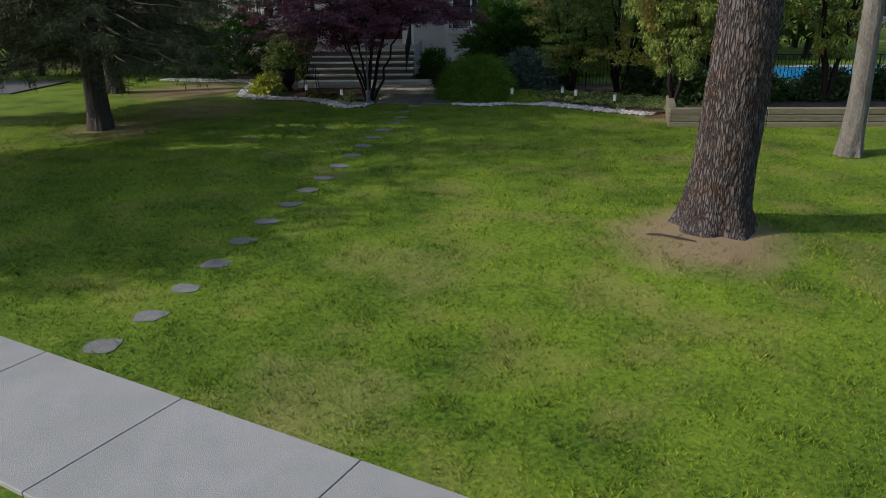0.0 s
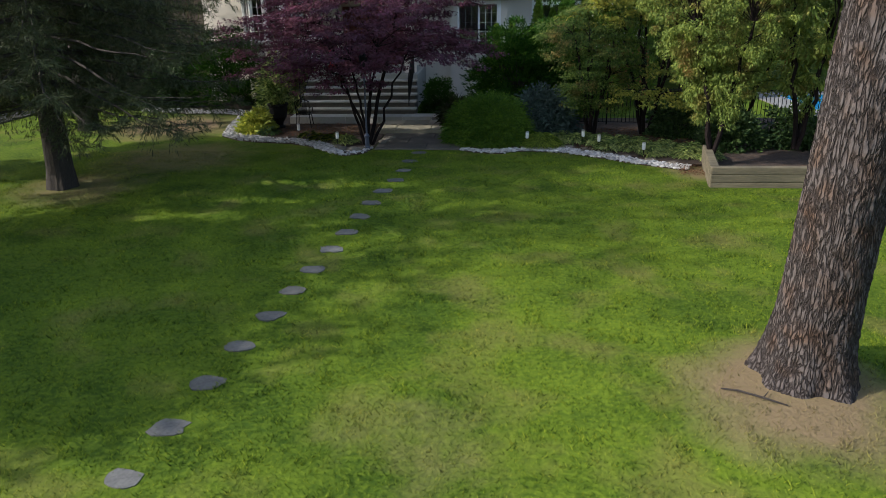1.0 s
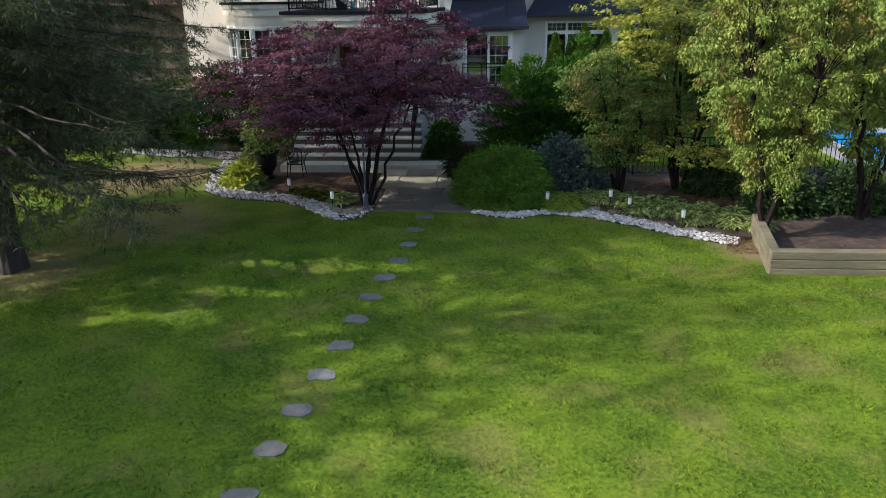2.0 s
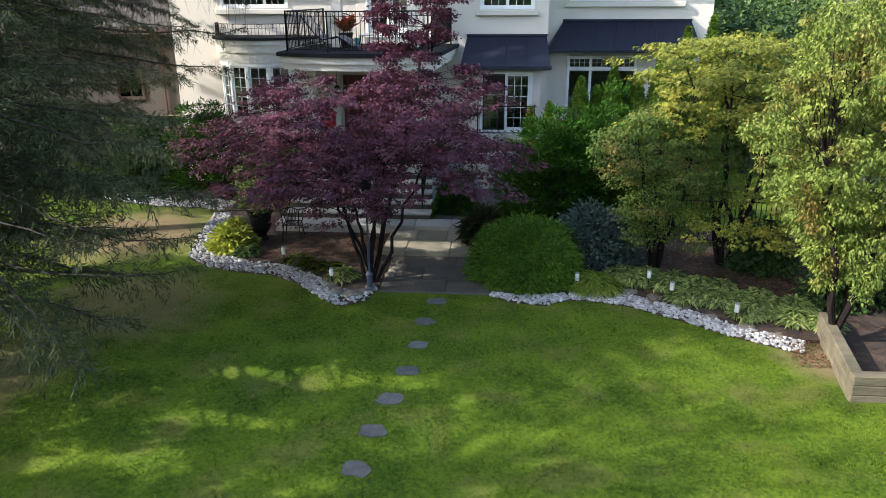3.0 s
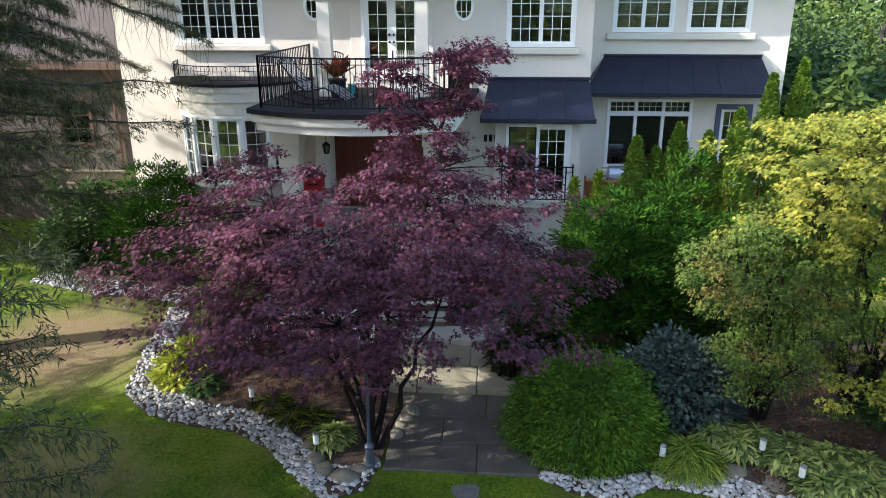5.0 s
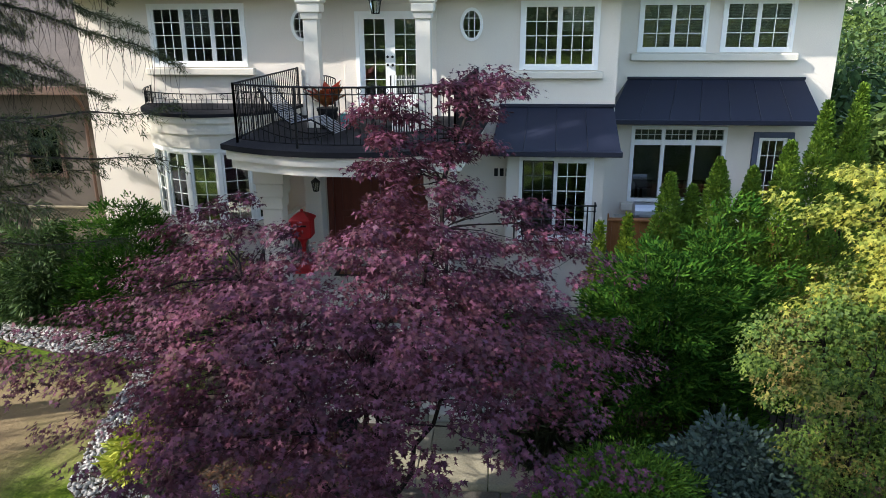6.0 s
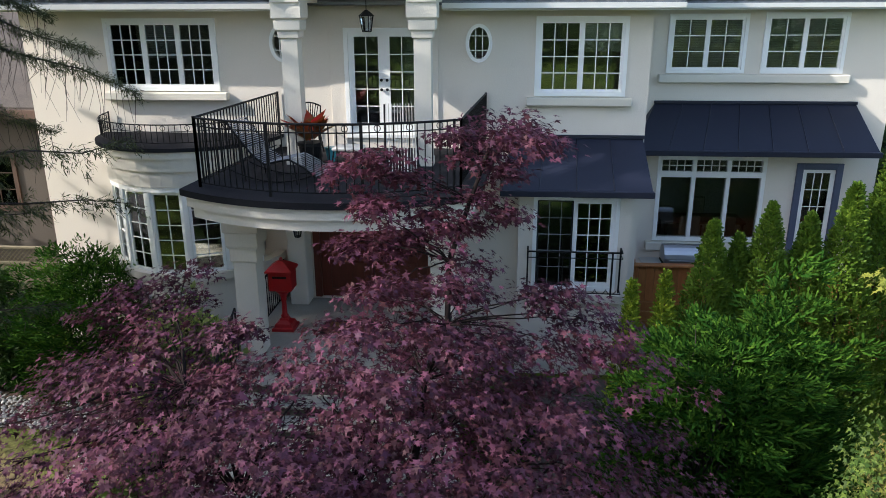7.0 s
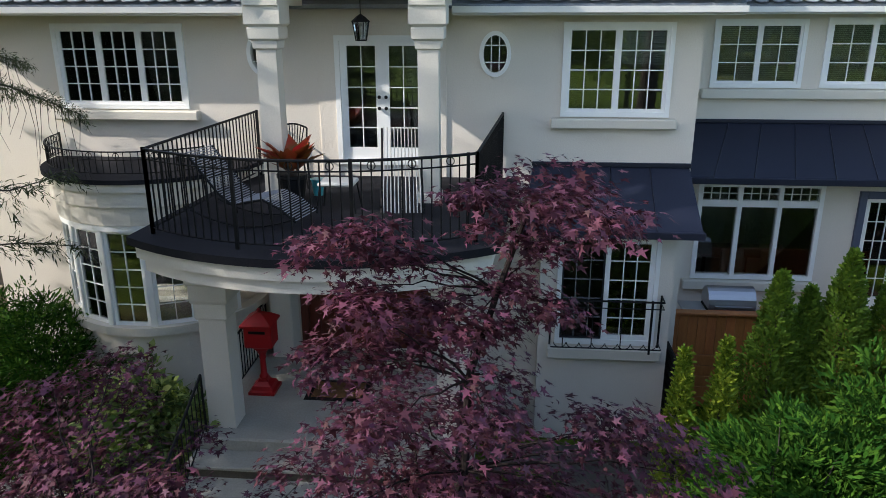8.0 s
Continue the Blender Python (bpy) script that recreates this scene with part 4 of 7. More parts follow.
def trunk_shape(shape, path, radii, sides=14, flare=0.0, furrow=0.0, rings=4):
    """A trunk with a root flare and furrowed bark."""
    pts = [Vector(p) for p in path]
    fine, rad = [], []
    for i in range(len(pts) - 1):
        for k in range(rings):
            t = k / rings
            fine.append(pts[i].lerp(pts[i + 1], t))
            rad.append(radii[i] * (1 - t) + radii[i + 1] * t)
    fine.append(pts[-1])
    rad.append(radii[-1])
    z0 = fine[0].z
    vs = []
    for p, r in zip(fine, rad):
        h = p.z - z0
        for k in range(sides):
            a = 2 * math.pi * k / sides
            fl = flare * math.exp(-h / 0.28) * (0.55 + 0.45 * math.sin(5 * a + 0.7) + 0.2 * math.sin(9 * a))
            fu = furrow * noise.noise(Vector((math.cos(a) * 4.5, math.sin(a) * 4.5, p.z * 0.9)))
            fu += furrow * 0.8 * noise.noise(Vector((math.cos(a) * 12, math.sin(a) * 12, p.z * 2.2)))
            q = r * (1 + fl + fu)
            vs.append((p.x + q * math.cos(a), p.y + q * math.sin(a), p.z))
    n = len(fine)
    fs = [(j * sides + k, j * sides + (k + 1) % sides, (j + 1) * sides + (k + 1) % sides, (j + 1) * sides + k) for j in range(n - 1) for k in range(sides)]
    fs.append(tuple((n - 1) * sides + k for k in range(sides)))
    shape.add(vs, fs)


def leafy_shrub(name, at, size, mat, outline, leaf, clumps, per, label, category="shrub", flat=0.8, up=0.35, shell=0.75, stem=DARK_BARK, group="", bend=0.1, leaf_up=0.0, lump=0.25, puff=0.22):
    """A shrub: stems and a crown of clumps in an uneven ellipsoid standing at a place."""
    x, y, z = at
    ob = thing(name, at, label, category, group)
    d = unit(clumps)
    d[:, 2] = np.abs(d[:, 2]) * 1.0 - 0.12 * rng.random(clumps)
    bumps = np.array([1 + lump * noise.noise(Vector((q[0] * 2.2 + x, q[1] * 2.2 + y, q[2] * 2.2))) for q in d])
    rad = (shell + (1 - shell) * rng.random(clumps)) * bumps
    c = np.array((x, y, z)) + d * rad[:, None] * np.array(size) * 0.92
    c[:, 2] = np.maximum(c[:, 2], z + 0.06)
    cr = np.full(clumps, (size[0] + size[1] + size[2]) / 3 * puff) * (0.7 + 0.6 * rng.random(clumps))
    s = Shape()
    limbs(s, [(x, y, z - 0.05)], [tuple(q) for q in c[:: max(1, clumps // 14)]], 0.03)
    part("stems", s, stem, ob)
    pl, wy, nr = clumps_to_leaves(c, cr, per, flat, up)
    out = (pl - np.array((x, y, z + size[2] * 0.3))) / np.array(size)
    wy = wy * 0.8 + out * 0.55 + np.array((0, 0, leaf_up))
    keep = pl[:, 2] > z - 0.02
    me = leaf_mesh("crown", outline, pl[keep], wy[keep], nr[keep], leaf * (0.6 + 0.8 * rng.random(keep.sum())), mat, at, bend)
    crown_part("crown", me, ob)
    return ob


# ---- big trees on the lawn ----
big = thing("pine_tree", (7.5, 2.15, ground_z(7.5, 2.15) - 0.05), "thick-trunked pine tree with furrowed brown bark", "tree")
s = Shape()
bz = ground_z(7.5, 2.15) - 0.2


def furrowed_trunk(path, radii, sides, step, flare, origin):
    """A trunk with a root flare whose bark stands up in long ragged plates."""
    hs = [p[2] for p in path]
    n = int((hs[-1] - hs[0]) / step) + 1
    vs = []
    for j in range(n):
        z = hs[0] + j * step
        cx, cy, r = (float(np.interp(z, hs, q)) for q in ([p[0] for p in path], [p[1] for p in path], radii))
        for k in range(sides):
            a = 2 * math.pi * k / sides
            ca, sa = math.cos(a), math.sin(a)
            h = z - hs[0]
            fl = flare * math.exp(-h / 0.36) * (0.75 + 0.22 * math.sin(5 * a + 0.7) + 0.12 * math.sin(9 * a))
            p = Vector((ca * 0.4, sa * 0.4, z))
            w = noise.noise(p * 4.0) * 0.06
            w2 = noise.noise(p * 13.0 + Vector((9, 2, 4))) * 0.026
            d, _ = noise.voronoi(Vector(((p.x + w + w2) * 36.0, (p.y - w + w2) * 36.0, (z + 3.0 * w) * 1.9)))
            edge = min(1.0, (d[1] - d[0]) / 0.5)
            fine = noise.noise(Vector((p.x * 60, p.y * 60, z * 22)))
            lift = 0.014 * edge + 0.008 * fine + 0.010 * noise.noise(p * 5.0)
            q = r * (1 + fl) - 0.022 + lift
            vs.append((cx + q * ca - origin[0], cy + q * sa - origin[1], z - origin[2]))
    fs = [(j * sides + k, j * sides + (k + 1) % sides, (j + 1) * sides + (k + 1) % sides, (j + 1) * sides + k) for j in range(n - 1) for k in range(sides)]
    me = bpy.data.meshes.new("trunk")
    me.from_pydata(vs, [], fs)
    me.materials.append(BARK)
    me.polygons.foreach_set("use_smooth", [True] * len(fs))
    return me


spine, girth = [(7.57, 2.15, bz), (7.60, 2.15, bz + 0.6), (7.65, 2.15, 1.06), (7.71, 2.15, 2.2), (7.75, 2.15, 3.1), (7.80, 2.15, 4.0), (7.87, 2.15, 5.2)], [0.465, 0.445, 0.435, 0.43, 0.42, 0.405, 0.39]
lower_trunk = new("trunk", furrowed_trunk(spine, girth, 220, 0.022, 0.72, ORIGIN[big.name]))
lower_trunk.parent = big
tagged(lower_trunk)
trunk_shape(s, [(7.867, 2.15, 5.15), (8.0, 2.15, 7.0), (8.15, 2.1, 10.0), (8.3, 2.0, 13.0)], [0.388, 0.35, 0.24, 0.08], 48, 0.0, 0.07, 8)
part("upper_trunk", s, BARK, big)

small = thing("young_tree", (11.85, 7.5, -0.05), "slender tree with pale grey bark", "tree")
s = Shape()
trunk_shape(s, [(11.82, 7.5, -0.1), (11.84, 7.5, 1.2), (11.82, 7.5, 3.0), (11.9, 7.5, 6.0)], [0.25, 0.20, 0.19, 0.10], 20, 0.25, 0.05, 6)
part("trunk", s, GREY_BARK, small)


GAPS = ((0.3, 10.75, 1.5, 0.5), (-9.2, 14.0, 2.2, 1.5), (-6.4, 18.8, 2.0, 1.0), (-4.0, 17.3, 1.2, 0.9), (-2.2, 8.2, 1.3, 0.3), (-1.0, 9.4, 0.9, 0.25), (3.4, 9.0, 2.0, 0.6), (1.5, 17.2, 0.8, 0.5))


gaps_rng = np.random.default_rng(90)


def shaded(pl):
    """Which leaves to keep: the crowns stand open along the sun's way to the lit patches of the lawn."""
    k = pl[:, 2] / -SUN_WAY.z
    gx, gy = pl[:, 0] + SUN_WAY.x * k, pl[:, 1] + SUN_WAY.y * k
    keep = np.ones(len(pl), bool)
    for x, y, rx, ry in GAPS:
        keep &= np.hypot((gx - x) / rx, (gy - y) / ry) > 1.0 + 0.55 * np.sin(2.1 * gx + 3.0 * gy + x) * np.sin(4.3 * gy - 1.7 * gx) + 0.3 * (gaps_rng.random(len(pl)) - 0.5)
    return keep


def conifer(name, at, height, reach, low, mat, label, seed, whorls=26, per=7, droop=0.28, long_boughs=(), bare=0.0):
    """A spruce: a tapered trunk, whorls of drooping boughs, side twigs and needle sprays."""
    local = np.random.default_rng(seed)
    ob = thing(name, at, label, "tree")
    x, y, z = at
    s = Shape()
    trunk_shape(s, [(x, y, z - 0.1), (x + 0.05, y, z + height * 0.4), (x, y, z + height)], [0.29, 0.2, 0.03], 18, 0.3, 0.06, 10)
    part("trunk", s, DARK_BARK, ob)
    b = Shape()
    pl, wy, nr, sz = [], [], [], []
    for k in range(whorls):
        u = k / (whorls - 1)
        h = z + low + (height - low - 0.4) * u
        R = reach * (1 - u) ** 0.95 * (0.85 + 0.3 * local.random())
        if u < 0.08:
            R *= 0.85
        plan = []
        for j in range(per):
            a = 2 * math.pi * (j + local.random() * 0.8) / per + k * 0.7
            plan.append((a, R * (0.6 + 0.5 * local.random()) * (1 - bare * max(0.0, math.cos(a - 2.4))), h, False))
        if k == 0:
            plan += [(math.atan2(ey - y, ex - x), math.hypot(ex - x, ey - y), ez + 0.30 * math.hypot(ex - x, ey - y), True) for ex, ey, ez in long_boughs]
        for a, L, h, far in plan:
            d = np.array((math.cos(a), math.sin(a), 0.0))
            pts = []
            sway, dip = local.normal() * 0.14, 0.6 + 0.8 * local.random()
            across = np.array((-d[1], d[0], 0.0))
            for i in range(9):
                t = i / 8
                q = np.array((x, y, h)) + d * L * t + across * sway * L * t * t * (0.0 if far else 1.0)
                if far:
                    q[2] += -0.30 * L * t + 0.16 * L * t * (1 - t) + 0.05 * local.normal() * t
                    q += across * 0.22 * math.sin(3.1 * t + sway * 20) * t
                else:
                    q[2] += -droop * dip * L * t * t * (1.2 - 0.5 * t) + 0.12 * L * t * t * t + 0.05 * local.normal() * t
                pts.append(q)
            b.tube([tuple(q) for q in pts], [0.035 * (1 - 0.9 * i / 8) * (0.4 + L / reach) for i in range(9)], 4, False)
            side = np.array((-d[1], d[0], 0.0))
            twigs = int(8 + L * (20 if far else 9))
            for i in range(twigs):
                t = 0.18 + 0.82 * i / twigs
                f = t * 8
                i0 = min(int(f), 7)
                base = pts[i0] + (pts[i0 + 1] - pts[i0]) * (f - i0)
                sg = 1 if i % 2 else -1
                tl = (0.35 + 0.6 * (1 - t)) * (0.6 + 0.6 * local.random()) * min(1.0, 0.4 + L / reach)
                if far:
                    tl *= 0.55
                way = d * 0.6 + side * sg * (0.4 + 0.7 * local.random()) + np.array((0, 0, 0.15 - 1.3 * local.random() ** 1.3))
                way /= np.linalg.norm(way)
                if far and i % 2 == 0:
                    fall = 0.3 + 0.8 * local.random()
                    b.tube([tuple(base), tuple(base + np.array((0.06 * local.normal(), 0.06 * local.normal(), -0.5 * fall))), tuple(base + np.array((0.12 * local.normal(), 0.12 * local.normal(), -fall)))], [0.006, 0.004, 0.002], 3, False)
                m = int((15 + tl * 42.0) * (2.4 if far else 1.0))
                ts = local.random(m)
                p = base + way * tl * ts[:, None] + local.normal(size=(m, 3)) * 0.035
                pl.append(p)
                wy.append(way * 0.8 + local.normal(size=(m, 3)) * 0.5 + np.array((0, 0, -0.1)))
                nr.append(local.normal(size=(m, 3)) * 0.6 + np.array((0, 0, 1)))
                sz.append((0.075 + 0.085 * local.random(m)) * (0.62 if far else 1.0))
    tagged(part("bough_mass", b, DARK_BARK, ob), kind="stuff")
    pl, wy, nr, sz = (np.concatenate(q) for q in (pl, wy, nr, sz))
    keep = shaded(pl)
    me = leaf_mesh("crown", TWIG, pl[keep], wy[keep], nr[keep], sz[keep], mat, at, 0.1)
    crown_part("crown", me, ob)
    return ob


conifer("spruce_tree", (-6.0, 10.3, -0.05), 15.0, 5.8, 2.0, LEAF_SPRUCE, "dark spruce with long drooping boughs", 3, 36, 9, 0.33, (), 0.4)
# second spruce: last thirteen boughs, mostly out of view, added to shade the house wall
conifer("spruce_tree", (-9.3, 17.6, 0.0), 19.0, 6.2, 3.4, LEAF_SPRUCE, "tall spruce beside the house with drooping boughs", 5, 30, 7, 0.30, ((-4.3, 21.9, 5.9), (-4.7, 21.5, 6.5), (-5.0, 20.9, 7.1), (-5.6, 21.6, 5.2), (-5.4, 20.3, 7.6), (-5.3, 19.5, 8.1), (-6.0, 20.7, 5.9), (-6.3, 19.6, 6.6), (-6.5, 20.9, 4.4), (-6.0, 18.8, 7.4), (-6.9, 18.5, 5.9), (-7.2, 19.9, 4.9), (-5.8, 17.9, 8.2), (-6.6, 17.4, 6.6), (-9.9, 23.0, 5.2), (-9.0, 22.9, 6.1), (-8.3, 22.6, 5.4), (-10.6, 22.6, 6.3), (-7.6, 22.3, 6.4), (-8.9, 22.4, 7.0), (-10.0, 22.2, 7.6), (-7.4, 21.6, 5.6), (-11.2, 22.4, 5.4), (-9.9, 22.9, 7.4), (-9.2, 23.1, 8.0), (-8.4, 22.9, 7.2), (-8.0, 23.1, 6.5)))

# ---- red maple by the path ----
def spread_pads(inside, box, count, apart, seed):
    """Pad centres scattered evenly through a crown: no two nearer than apart (plan, height)."""
    local = np.random.default_rng(seed)
    lo, hi = np.array(box[0]), np.array(box[1])
    kept = []
    for _ in range(count * 60):
        p = lo + (hi - lo) * local.random(3)
        if not inside(p):
            continue
        if all(((p[0] - q[0]) / apart[0]) ** 2 + ((p[1] - q[1]) / apart[0]) ** 2 + ((p[2] - q[2]) / apart[1]) ** 2 > 1 for q in kept):
            kept.append(p)
            if len(kept) >= count:
                break
    return np.array(kept)


def pad_clumps(pads, axis, size, clumps, seed, droop=0.25, high=99.0):
    """Each pad is a thin, drooping, ragged tier of leaf clumps; returns clump centres and their outward ways."""
    local = np.random.default_rng(seed)
    cs, ways = [], []
    for p in pads:
        out = np.array((p[0] - axis[0], p[1] - axis[1], 0.0))
        out /= np.linalg.norm(out) + 0.3
        r = size * (0.65 + 0.7 * local.random()) * (1.0 if p[2] < high else 0.5)
        for _ in range(clumps):
            a, f = local.random() * 6.283, local.random() ** 0.6
            d = np.array((math.cos(a), math.sin(a), 0.0)) * f * r
            d += out * max(0.0, d @ out) * 0.5
            d[2] = -droop * (d @ out) - 0.12 * f * f * r + 0.05 * local.normal()
            cs.append(p + d)
            ways.append(out + d * 0.8)
    return np.array(cs), np.array(ways)


def pad_leaves(centres, ways, radius, per, flat=0.3, hang=0.35, up=0.7):
    """Leaves of the tiers: scattered round each clump, pointing outwards and down, facing up."""
    n = len(centres) * per
    c, w = np.repeat(centres, per, axis=0), np.repeat(ways, per, axis=0)
    d = unit(n) * rng.random((n, 1)) ** 0.5
    d[:, 2] *= flat
    return c + d * radius, w * 0.7 + d * 0.6 + unit(n) * 0.45 + np.array((0, 0, -hang)), unit(n) * (1 - up) + np.array((0, 0, up))


def maple(at, label):
    ob = thing("japanese_maple", at, label, "tree")
    x, y, z = at
    hs = (1.7, 2.1, 2.6, 3.2, 3.7, 4.1, 4.4, 4.8, 5.4)
    west = (-1.2, -3.0, -3.4, -3.4, -2.9, -2.0, -0.5, 0.2, 0.4)
    east = (2.2, 3.7, 3.9, 3.4, 2.8, 2.3, 2.0, 1.7, 1.5)
    deep = (1.6, 2.3, 2.6, 2.5, 2.2, 1.8, 1.0, 0.8, 0.6)

    def inside(p):
        a, b, dy = (float(np.interp(p[2], hs, q)) for q in (west, east, deep))
        cx, rx = (a + b) / 2, (b - a) / 2
        cy = y + 1.0 + 0.7 * max(0.0, min(1.0, p[2] - 4.0))
        u, v = (p[0] - cx) / rx, (p[1] - cy) / dy
        wob = 1 + 0.22 * noise.noise(Vector((p[0] * 0.7, p[1] * 0.7, p[2] * 1.4)))
        f = math.hypot(u, v)
        if f > wob or (p[2] < 2.1 and f < 0.5):
            return False
        if p[0] > 0.9 and p[2] < 2.45:
            return False
        return not (p[2] > 2.8 and p[1] > y + 1.0 and -1.5 < p[0] < 0.45)

    pads = spread_pads(inside, ((-3.8, y - 2.0, 1.7), (4.2, y + 4.0, 5.4)), 200, (0.62, 0.34), 5)
    plume = [(1.87, 17.10, 6.10), (1.70, 17.05, 5.98), (1.46, 17.20, 5.95), (1.62, 17.12, 5.78), (2.02, 16.65, 6.02), (2.24, 16.25, 6.04), (1.85, 17.0, 5.62), (1.62, 16.95, 5.35), (1.95, 16.9, 5.25), (1.4, 16.9, 5.1)]
    shoulder = [(0.65, 16.64, 5.80), (0.40, 16.7, 5.66), (0.95, 16.6, 5.62), (0.62, 16.8, 5.38), (1.1, 16.8, 5.25), (0.9, 16.6, 5.0), (0.4, 16.4, 5.05), (1.5, 16.7, 4.8)]
    west_side = [(-2.3, y + 2.5, 4.1), (-1.9, y + 2.8, 4.2), (-2.7, y + 2.4, 3.9), (-2.2, y + 2.9, 3.8)]
    east_side = [(2.5, 16.5, 4.55), (2.8, 16.4, 4.25), (2.3, 16.6, 4.45), (3.0, 16.2, 3.95), (2.7, 16.8, 4.15), (2.4, 16.2, 4.15)]
    extra = np.array(plume + shoulder + west_side + east_side)
    pads = np.concatenate((pads, extra))
    s = Shape()
    forks = []
    for k, (dx, dy, h, r) in enumerate(((-0.9, 0.3, 2.6, 0.05), (0.5, -0.4, 2.7, 0.05), (0.2, 0.9, 3.0, 0.05), (1.45, 2.05, 5.9, 0.06), (-0.2, -0.6, 2.4, 0.05), (-1.5, 1.0, 3.6, 0.045), (1.6, 0.6, 3.2, 0.045))):
        path = branch_path((x + 0.03 * k, y, z - 0.05), (x + dx, y + dy, z + h), 0.1, 0.10, 10)
        part("trunk", Shape().tube(path, [r * (1 - 0.7 * i / 10) for i in range(11)], 8, False), MAPLE_BARK, ob)
        forks += [tuple(p) for p in path[3:]]
    centres, ways = pad_clumps(pads, (x + 0.3, y + 0.7), 0.52, 8, 8, 0.25, 4.3)
    b = Shape()
    limbs(b, forks, [tuple(q) for q in pads], 0.018)
    limbs(b, [tuple(q) for q in pads], [tuple(q) for q in centres[::3]], 0.007, 4)
    tagged(part("branch_mass", b, MAPLE_BARK, ob), kind="stuff")
    pl, wy, nr = pad_leaves(centres, ways, 0.25, 38, 0.34)
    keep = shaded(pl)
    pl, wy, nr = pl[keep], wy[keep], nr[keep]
    me = leaf_mesh("crown", PALMATE, pl, wy, nr, 0.064 * (0.6 + 0.75 * rng.random(len(pl))), LEAF_RED, at, 0.25)
    crown_part("crown", me, ob)
    return ob


maple((0.3, 14.95, 0.05), "red japanese maple with layered purple-maroon foliage")

leafy_shrub("globe_shrub", (3.8, 15.65, 0.0), (1.28, 1.2, 1.42), LEAF_GLOBE, FEATHER, 0.075, 950, 76, "clipped round green shrub beside the path", bend=0.4, lump=0.10, shell=0.86)


def tiered_yew(name, at, size, mat, count, frond, per, label, seed, pad=0.36):
    """A spreading yew: outward-curving tiers of flat needle sprays over an uneven dome, dark between the tiers."""
    x, y, z = at
    ob = thing(name, at, label, "shrub")

    def inside(p):
        q = (p - np.array(at)) / np.array(size)
        f = float(np.linalg.norm(q))
        wob = 1 + 0.28 * noise.noise(Vector((q[0] * 2.0 + seed, q[1] * 2.0, q[2] * 2.6)))
        return wob - 0.32 < f < wob

    pads = spread_pads(inside, ((x - 1.25 * size[0], y - 1.25 * size[1], z + 0.15), (x + 1.25 * size[0], y + 1.25 * size[1], z + 1.2 * size[2])), count, (0.40, 0.30), seed)
    s = Shape()
    limbs(s, [(x + 0.1 * math.cos(k), y + 0.1 * math.sin(k), z + 0.25 * k * size[2] / 4) for k in range(4)], [tuple(q) for q in pads[::2]], 0.03, 4)
    tagged(part("branch_mass", s, DARK_BARK, ob), kind="stuff")
    centres, ways = pad_clumps(pads, at, pad, 9, seed + 1, -0.15)
    pl, wy, nr = pad_leaves(centres, ways, 0.17, per, 0.55, -0.22, 0.5)
    crown_part("crown", leaf_mesh("crown", FROND, pl, wy, nr, frond * (0.6 + 0.8 * rng.random(len(pl))), mat, at, -0.2), ob)
    return ob


tiered_yew("yew_shrub", (4.7, 18.8, 0.0), (1.5, 1.3, 3.15), LEAF_YEW, 130, 0.125, 26, "tall spreading green yew", 61)
leafy_shrub("holly_shrub", (5.35, 16.4, 0.0), (1.1, 0.9, 1.6), LEAF_BLUE, OVAL, 0.09, 220, 60, "dark blue-green holly shrub")
tiered_yew("yew_hedge", (-6.1, 22.6, 0.0), (1.9, 1.05, 2.8), LEAF_YEW, 120, 0.12, 24, "dark green yew against the house", 62)
leafy_shrub("yew_hedge", (-8.6, 22.8, 0.0), (1.2, 0.9, 2.3), LEAF_DARK, FEATHER, 0.15, 360, 60, "dark green yew beside the fence", lump=0.6, shell=0.6, puff=0.13)
tiered_yew("yew_shrub", (5.75, 19.7, 0.0), (1.35, 1.0, 3.3), LEAF_YEW, 90, 0.125, 24, "tall spreading green yew behind another", 63)
leafy_shrub("hydrangea_shrub", (-3.6, 21.3, 0.0), (1.15, 0.8, 2.35), LEAF_HOSTA, OVAL, 0.15, 260, 34, "broad-leaved hydrangea below the bow window")


